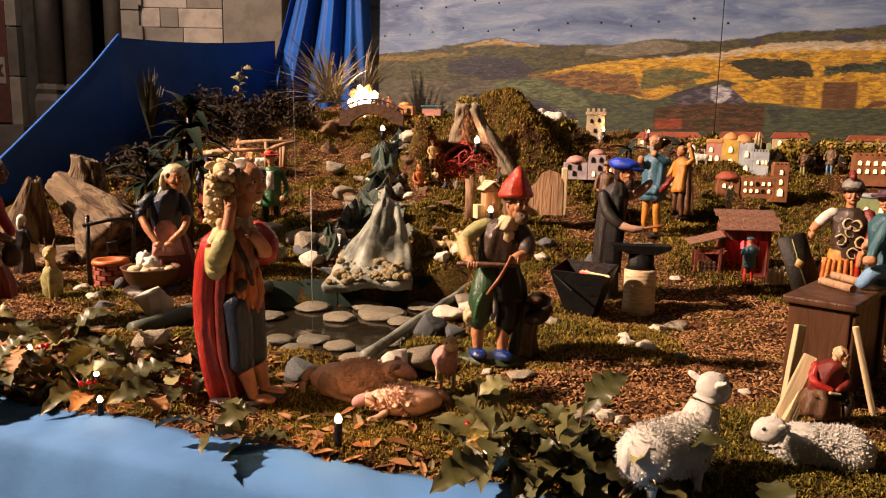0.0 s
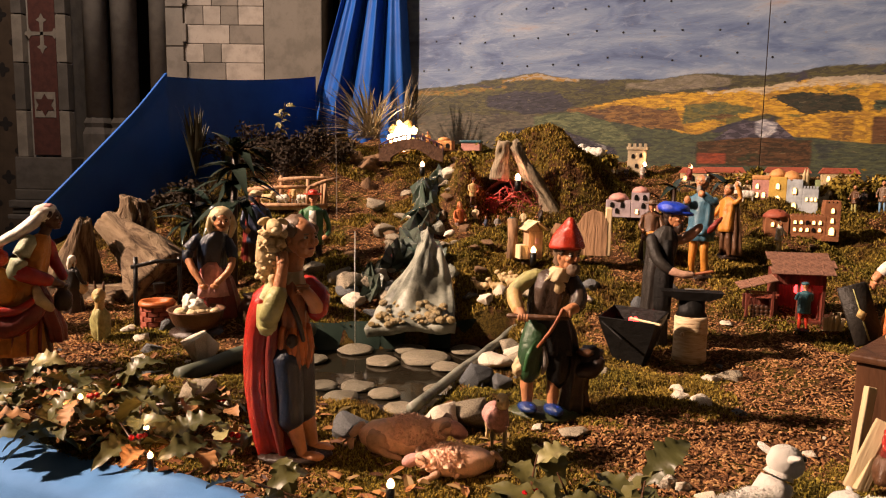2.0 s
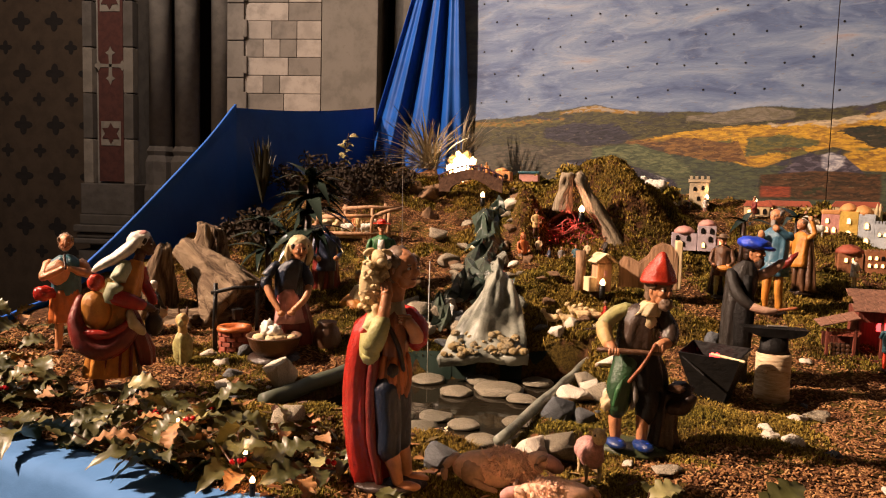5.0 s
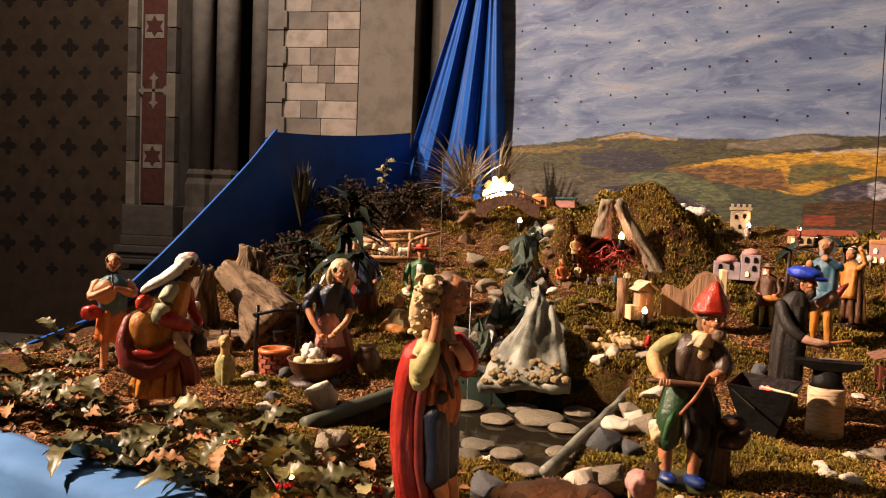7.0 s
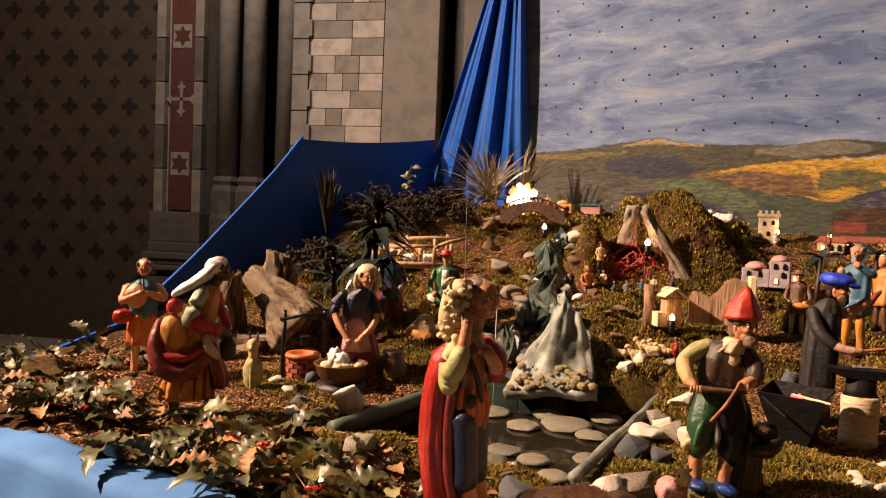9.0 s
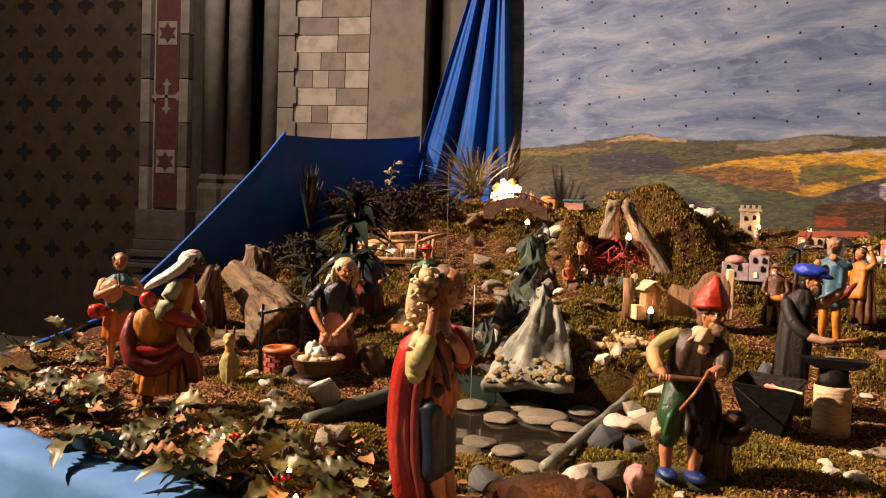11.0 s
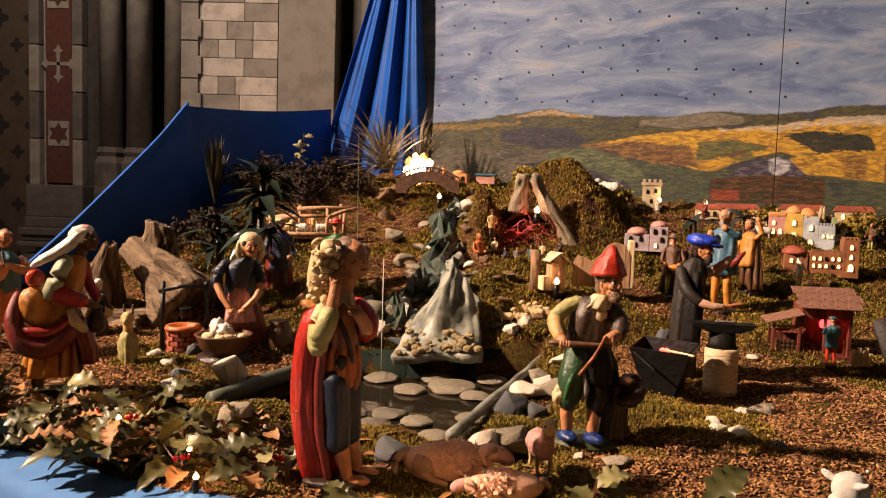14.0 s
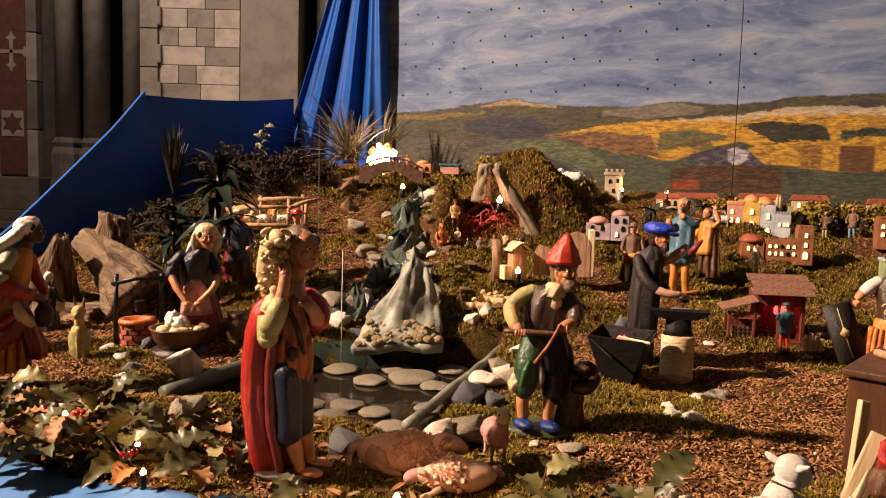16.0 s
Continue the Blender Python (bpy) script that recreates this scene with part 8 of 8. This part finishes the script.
# ---- sheep of the slopes ----
for i, (x, y, yaw) in enumerate(((-0.015, 2.31, 175), (0.035, 2.30, 185), (0.085, 2.31, 170), (0.125, 2.335, 190), (0.065, 2.345, 180), (0.11, 2.36, 175))):
    sheep("small_sheep_figurine", ground_at(x, y, -0.002), 0.058, yaw, "small cream sheep of a flock on the moss", "fleece", seg=8, group="flock of small sheep")
tiny(0.158, 2.32, 0.09, 180, "red", "blue", "small shepherd boy in blue trousers beside the flock", "brim", "hair")
arch = part("bent_twig", tube(bmesh.new(), [(-0.06, 0, 0), (-0.035, 0, 0.022), (0.0, 0, 0.028), (0.04, 0, 0.015), (0.06, 0, -0.005)], 0.005, 0, 8), P["dark"], None, smooth=True, m=pose(0.12, 2.24, 0.16))
tagged(arch, "dark bent twig arching over the moss", "twig")
sheep("hill_sheep_figurine", ground_at(0.545, 3.66, -0.003), 0.125, 165, "white sheep grazing on the hill crest", "white", group="crest sheep", up=-0.15)
sheep("hill_sheep_figurine", ground_at(0.64, 3.72, -0.003), 0.06, 185, "small white lamb on the hill crest", "white", seg=8, group="crest sheep", up=-0.1)
for x, y, sz, yaw in ((1.50, 3.28, 0.10, 10), (1.20, 3.32, 0.08, 170), (0.95, 3.2, 0.07, 170), (1.62, 3.3, 0.07, 0)):
    sheep("hill_sheep_figurine", ground_at(x, y, -0.003), sz, yaw, "white sheep on the far slope", "white", seg=8, group="crest sheep")
rf = random.Random(31)
for x, y, hgt, top, low, hat in ((1.015, 3.60, 0.13, "darkred", "brown", "brim"), (1.19, 3.42, 0.13, "white", "brown", None), (1.24, 3.44, 0.11, "cream", "ochre", None), (1.31, 3.5, 0.10, "pink", "white", None), (1.63, 3.22, 0.13, "brown", "olive", None), (1.68, 3.24, 0.12, "dark", "brown", "brim"), (1.74, 3.2, 0.15, "hair", "sky", None), (1.80, 3.22, 0.12, "white", "darkred", None), (1.96, 3.2, 0.13, "ochre", "brown", None), (0.70, 3.76, 0.08, "cream", "brown", None), (0.80, 3.68, 0.09, "white", "pink", None), (1.4, 3.5, 0.09, "grey", "dark", None), (0.72, 3.68, 0.07, "dark", "brown", "brim")):
    tiny(x, y, hgt, rf.uniform(180, 340), top, low, "tiny painted villager on the far slope", hat)

# ---- the pen on the left hill ----
pen = thing("rustic_pen", pose(-0.90, 3.12, 0.385, 0, 0, 4), "rustic pen of peeled branches with a raised floor", "fence")
part("floor", box(0.36, 0.16, 0.015, (0, 0.08, 0), 0.003), PLANK, pen)
part("front_rail", tube(bmesh.new(), [(-0.20, 0, 0.02), (0.19, 0.0, 0.022)], 0.010, 0, 10), TWIG, pen, smooth=True)
for x, y, hgt in ((-0.155, 0.0, 0.10), (0.10, 0.0, 0.14), (0.17, 0.05, 0.12), (-0.05, 0.15, 0.15), (0.14, 0.16, 0.16), (-0.17, 0.15, 0.10)):
    part("post", tube(bmesh.new(), [(x, y, 0), (x + 0.003, y, hgt)], [0.009, 0.008], 0, 10), TWIG, pen, smooth=True)
for a, b in (((-0.17, 0, 0.085), (0.13, 0, 0.105)), ((0.10, 0, 0.10), (0.24, 0.03, 0.145)), ((-0.06, 0.15, 0.13), (0.20, 0.15, 0.14)), ((-0.19, 0.15, 0.075), (-0.07, 0.06, 0.105)), ((-0.17, 0.0, 0.05), (-0.17, 0.15, 0.05))):
    part("rail", tube(bmesh.new(), [a, tuple((a[q] + b[q]) / 2 + (0.006 if q == 2 else 0) for q in range(3)), b], [0.011, 0.009, 0.008], 0, 10), TWIG, pen, smooth=True)
for x, y, yaw, c in ((-1.0, 3.17, 0, "fleece"), (-0.93, 3.18, 180, "white"), (-0.84, 3.20, 10, "white")):
    sheep("penned_sheep_figurine", (x, y, 0.40), 0.075, yaw, "small cream sheep inside the rustic pen", c, seg=8, group="penned sheep")
for x, y, top, low in ((-0.97, 3.20, "cream", "olive"), (-0.89, 3.20, "orange", "ochre"), (-0.87, 3.16, "gold", "white")):
    tiny(x, y, 0.10, 270, top, low, "tiny painted figure inside the rustic pen", z=0.398)
# Added point light over the pen, without a bulb of its own.
point_light((-0.90, 3.10, 0.50), 0.04, (1.0, 0.5, 0.2))

# ---- the hilltop village ----
fire = thing("glowing_hut", pose(-0.475, 4.12, 0.70), "crumpled paper hut blazing with a bright lamp inside", "toy house")
bm = bmesh.new()
for j in range(7):
    for i in range(15):
        a = math.pi * (0.05 + 0.9 * i / 14)
        r = 0.085 * (1 + 0.25 * nz(i * 0.7, j * 0.7, 3))
        bm.verts.new((r * math.cos(a), -0.05 + 0.02 * j, 0.15 * math.sin(a) * (1 + 0.2 * nz(i, j * 0.6, 8)) - 0.02))
bm.verts.ensure_lookup_table()
for j in range(6):
    for i in range(14):
        a = j * 15 + i
        bm.faces.new((bm.verts[a], bm.verts[a + 1], bm.verts[a + 16], bm.verts[a + 15]))
part("shell", bm, P["gold"], fire)
bm = bmesh.new()
bmesh.ops.create_icosphere(bm, subdivisions=3, radius=0.05)
for v in bm.verts:
    v.co *= 1 + 0.35 * nz(*(v.co * 34)) + 0.2 * nz(*(v.co * 90))
    v.co.z *= 1.15
part("lamp", bm, FIRE_BULB, fire, "white-hot lamp", True, m=pose(0.0, -0.075, 0.065))
# Shards added to make the lamp's glare ragged; every other one emits.
for i in range(9):
    fl = bmesh.new()
    bmesh.ops.create_icosphere(fl, subdivisions=1, radius=0.018 + 0.006 * (i % 3))
    for v in fl.verts:
        v.co *= 1 + 0.5 * nz(*(v.co * 60 + Vector((i, 0, 0))))
    part("shard", fl, WARM_BULB if i % 2 else P["gold"], fire, "crumpled paper shard added round the lamp, every other one emissive", m=pose(0.066 * math.cos(i * 0.75 - 0.4), -0.09, 0.06 + 0.07 * math.sin(i * 0.75 - 0.4)))
part("front_wall", box(0.09, 0.012, 0.04, (0, -0.12, -0.03), 0.003), CARD["stone"], fire)
point_light((-0.475, 3.95, 0.83), 1.4, (1.0, 0.62, 0.3), 0.05)
br = thing("stone_bridge", pose(-0.40, 3.84, 0.640), "little arched stone bridge with purple railing", "bridge")
bm = bmesh.new()
arc = [(-0.17 + 0.34 * k / 14, 0.055 * math.sin(math.pi * k / 14) + 0.035) for k in range(15)]
inn = [(0.11 - 0.22 * k / 10, 0.05 * math.sin(math.pi * k / 10) - 0.01) for k in range(11)]
prism([(-0.17, -0.03)] + [(-0.11, -0.03)] + inn[::-1] + [(0.17, -0.03)] + arc[::-1], 0.08, bm)
part("arch", bm, wood("dark_bridge_bark", (0.10, 0.055, 0.035), 20, 0.9, (1, 1, 1)), br)
for i in range(15):
    x, z = arc[i]
    part("baluster", box(0.006, 0.006, 0.022, (x, -0.078, z - 0.002), 0.001), P["purple"], br)
part("railing", tube(bmesh.new(), [(x, -0.078, z + 0.022) for x, z in arc], 0.004, 0, 8), P["purple"], br, smooth=True)
h = thing("box_house", pose(-0.25, 4.08, 0.70, 0, 0, -10), "tan toy house with a rounded gable", "toy house")
part("wall", box(0.11, 0.08, 0.055, (0, 0.04, -0.02), 0.004), CARD["apricot"], h)
part("gable", lathe([(0.04, 0), (0.035, 0.012), (0.01, 0.022), (0.002, 0.023)], 14), CARD["apricot"], h, smooth=True, m=pose(0, 0.04, 0.035))
for x in (-0.03, 0.03):
    window_part(h, x, -0.001, -0.005, 0.014, 0.024, False)
h = thing("teal_house", pose(-0.09, 4.10, 0.70, 0, 0, -10), "low toy house with a teal roof", "toy house")
part("wall", box(0.11, 0.07, 0.045, (0, 0.035, -0.02), 0.003), CARD["rose"], h)
part("roof", box(0.125, 0.085, 0.014, (0, 0.035, 0.026), 0.005), P["teal"], h)
tiny(-0.36, 4.02, 0.09, 270, "blue", "teal", "tiny painted villager by the bridge", z=0.685)
tiny(-0.33, 4.02, 0.10, 250, "ochre", "brown", "tiny painted villager by the bridge", z=0.685)
bulb((-0.835, 3.88, 0.64), 0.14, size=0.010, label="warm bulb on a thin stake on the hill")
bulb((-0.325, 3.60, 0.585), 0.10, size=0.012, label="warm bulb under the bridge")
for x, y, s in ((-0.62, 3.9, 0.07), (-0.63, 3.72, 0.06), (-0.16, 3.88, 0.05), (-0.70, 3.8, 0.06), (-0.14, 3.75, 0.06), (-0.58, 3.55, 0.06)):
    rock(x, y, s, "cork", 0.9, name="cork_rock", label="dark brown cork rock on the hilltop", group="hilltop rocks")
tagged(part("fishing_line", tube(bmesh.new(), [(-0.62, 2.9, 0.36), (-0.625, 2.9, 0.85)], 0.0012, 0, 5), P["grey"], None), "thin upright wire on the hill", "wire")

rr = random.Random(63)
for i in range(64):
    x, y = rr.uniform(-1.2, 1.5), rr.uniform(2.2, 3.8)
    if abs(x + 0.25) < 0.40 or rr.random() < 0.25:
        rock(x, y, rr.uniform(0.014, 0.042), rr.choice(("pale", "tan", "tan", "cork")), rr.choice((0.45, 0.7)), label="stone half sunk in the moss of the slope", group="slope stones")
for i in range(60):
    x, y = rr.uniform(-1.3, 1.0), rr.uniform(1.2, 2.1)
    if in_pond(x, y) < -0.05 and (x < -0.4 or rr.random() < 0.4):
        rock(x, y, rr.uniform(0.006, 0.014), rr.choice(("pale", "tan", "grey")), 0.7, label="small loose stone on the mulch", group="scattered small stones")


# ---- moss, chips and litter ----
def scatter(name, count, seed, keep, make, mat, label, category):
    """Many small loose pieces in one mesh: make(r) gives corners round the origin, and faces."""
    r = random.Random(seed)
    verts, faces, tries = [], [], 0
    done = 0
    while done < count and tries < count * 6:
        tries += 1
        u, v = r.uniform(-2.1, 2.5), 3.3 * r.random() ** 1.35 + 0.03
        x, y = EDGE.x + ALONG.x * u + INTO.x * v, EDGE.y + ALONG.y * u + INTO.y * v
        if not keep(x, y, v, r) or in_pond(x, y) > -0.012 or abs(x - 0.1) > 0.66 * y + 0.55:
            continue
        z = land(x, y)
        vs, fs = make(r, v)
        n = len(verts)
        verts += [(x + a, y + b, z + c) for a, b, c in vs]
        faces += [tuple(n + i for i in f) for f in fs]
        done += 1
    me = bpy.data.meshes.new(name)
    me.from_pydata(verts, [], faces)
    me.materials.append(mat)
    return tagged(new(name, me), label, category, kind="stuff")


def mossy(x, y):
    m = nz(x * 2.6, y * 2.6, 2.5) + 0.5 * nz(x * 7, y * 7, 9)
    bare = sstep(0.35, 0.75, x) * sstep(1.05, 1.35, y) * (1 - sstep(1.9, 2.3, y)) * 0.45 + (1 - sstep(-0.95, -0.75, x)) * (1 - sstep(1.9, 2.3, y)) * 0.35
    dome = math.exp(-((x - 0.15) / 0.42) ** 2 - ((y - 3.38) / 0.28) ** 2)
    return m + 0.12 - bare + 22 * mounds(x, y) + 0.8 * dome


def moss_make(r, v):
    """A tuft of thin curling strands."""
    vs, fs = [], []
    s = (0.52 + 0.30 * min(v / 1.2, 1.5)) * r.uniform(0.7, 1.3)
    for k in range(5):
        a, t = r.uniform(0, 6.283), r.uniform(0.1, 1.2)
        h, w = 0.0105 * s * r.uniform(0.6, 1.3), 0.0016 * s
        dx, dy = math.cos(a), math.sin(a)
        ox, oy = r.uniform(-0.008, 0.008) * s, r.uniform(-0.008, 0.008) * s
        n = len(vs)
        m = (ox + dx * h * t * 0.5, oy + dy * h * t * 0.5, h * 0.75)
        e = (ox + dx * h * t * 1.2, oy + dy * h * t * 1.2, h * r.uniform(0.5, 1.2))
        vs += [(ox - dy * w, oy + dx * w, -0.002), (ox + dy * w, oy - dx * w, -0.002), (m[0] + dy * w, m[1] - dx * w, m[2]), (m[0] - dy * w, m[1] + dx * w, m[2]), e]
        fs += [(n, n + 1, n + 2, n + 3), (n + 3, n + 2, n + 4)]
    return vs, fs


def chip_make(r, v):
    a, t = r.uniform(0, 6.283), r.uniform(-0.6, 0.6)
    l, w, h = r.uniform(0.0015, 0.0068), r.uniform(0.001, 0.0026), r.uniform(0.001, 0.0026)
    c, s = math.cos(a), math.sin(a)
    vs = []
    for x, y, z in ((-l, -w, 0), (l, -w * 0.7, 0), (l * 0.8, w, 0), (-l * 0.9, w, 0), (-l * 0.9, -w * 0.8, h), (l * 0.9, -w * 0.6, h), (l * 0.7, w * 0.8, h), (-l * 0.8, w * 0.9, h)):
        vs.append((c * x - s * y, s * x + c * y, 0.002 + z + t * x))
    return vs, [(4, 5, 6, 7), (0, 1, 5, 4), (1, 2, 6, 5), (2, 3, 7, 6), (3, 0, 4, 7)]


tufts = scatter("moss", 125000, 1, lambda x, y, v, r: mossy(x, y) + r.uniform(-0.1, 0.1) > 0.0, moss_make, MOSS, "dry yellowish green moss covering the ground", "moss")
scatter("bark_mulch", 80000, 2, lambda x, y, v, r: mossy(x, y) + r.uniform(-0.15, 0.15) < 0.08, chip_make, CHIP, "loose brown bark chips on the ground", "mulch")


def leaf_make(r, v):
    """A small curled dry leaf."""
    a, t = r.uniform(0, 6.283), r.uniform(-0.5, 0.5)
    l, w = r.uniform(0.008, 0.022), r.uniform(0.004, 0.010)
    c, s = math.cos(a), math.sin(a)
    vs = []
    for x, y, z in ((-l, 0, 0), (-l * 0.3, -w, w * 0.6), (-l * 0.3, 0, 0.001), (-l * 0.3, w, w * 0.5), (l * 0.4, -w * 0.8, w * 0.7), (l * 0.4, 0, 0.002), (l * 0.4, w * 0.8, w * 0.6), (l, 0, 0.004)):
        vs.append((c * x - s * y, s * x + c * y, 0.006 + z + t * x * 0.6))
    return vs, [(0, 1, 2), (0, 2, 3), (1, 4, 5, 2), (2, 5, 6, 3), (4, 7, 5), (5, 7, 6)]


def litter_mat():
    s = Nodes("dry_leaf_litter", 0.6, 0, 0.3)
    s.colour(s.ramp(s.island(), [(0.0, (0.05, 0.02, 0.01)), (0.4, (0.17, 0.07, 0.025)), (0.75, (0.33, 0.15, 0.05)), (1.0, (0.12, 0.10, 0.04))]))
    return s.m


scatter("leaf_litter", 1300, 3, lambda x, y, v, r: v < 0.55 and x < 0.1 and r.random() < 1.1 - 1.6 * v, leaf_make, litter_mat(), "small curled dry leaves between the holly", "leaf litter")
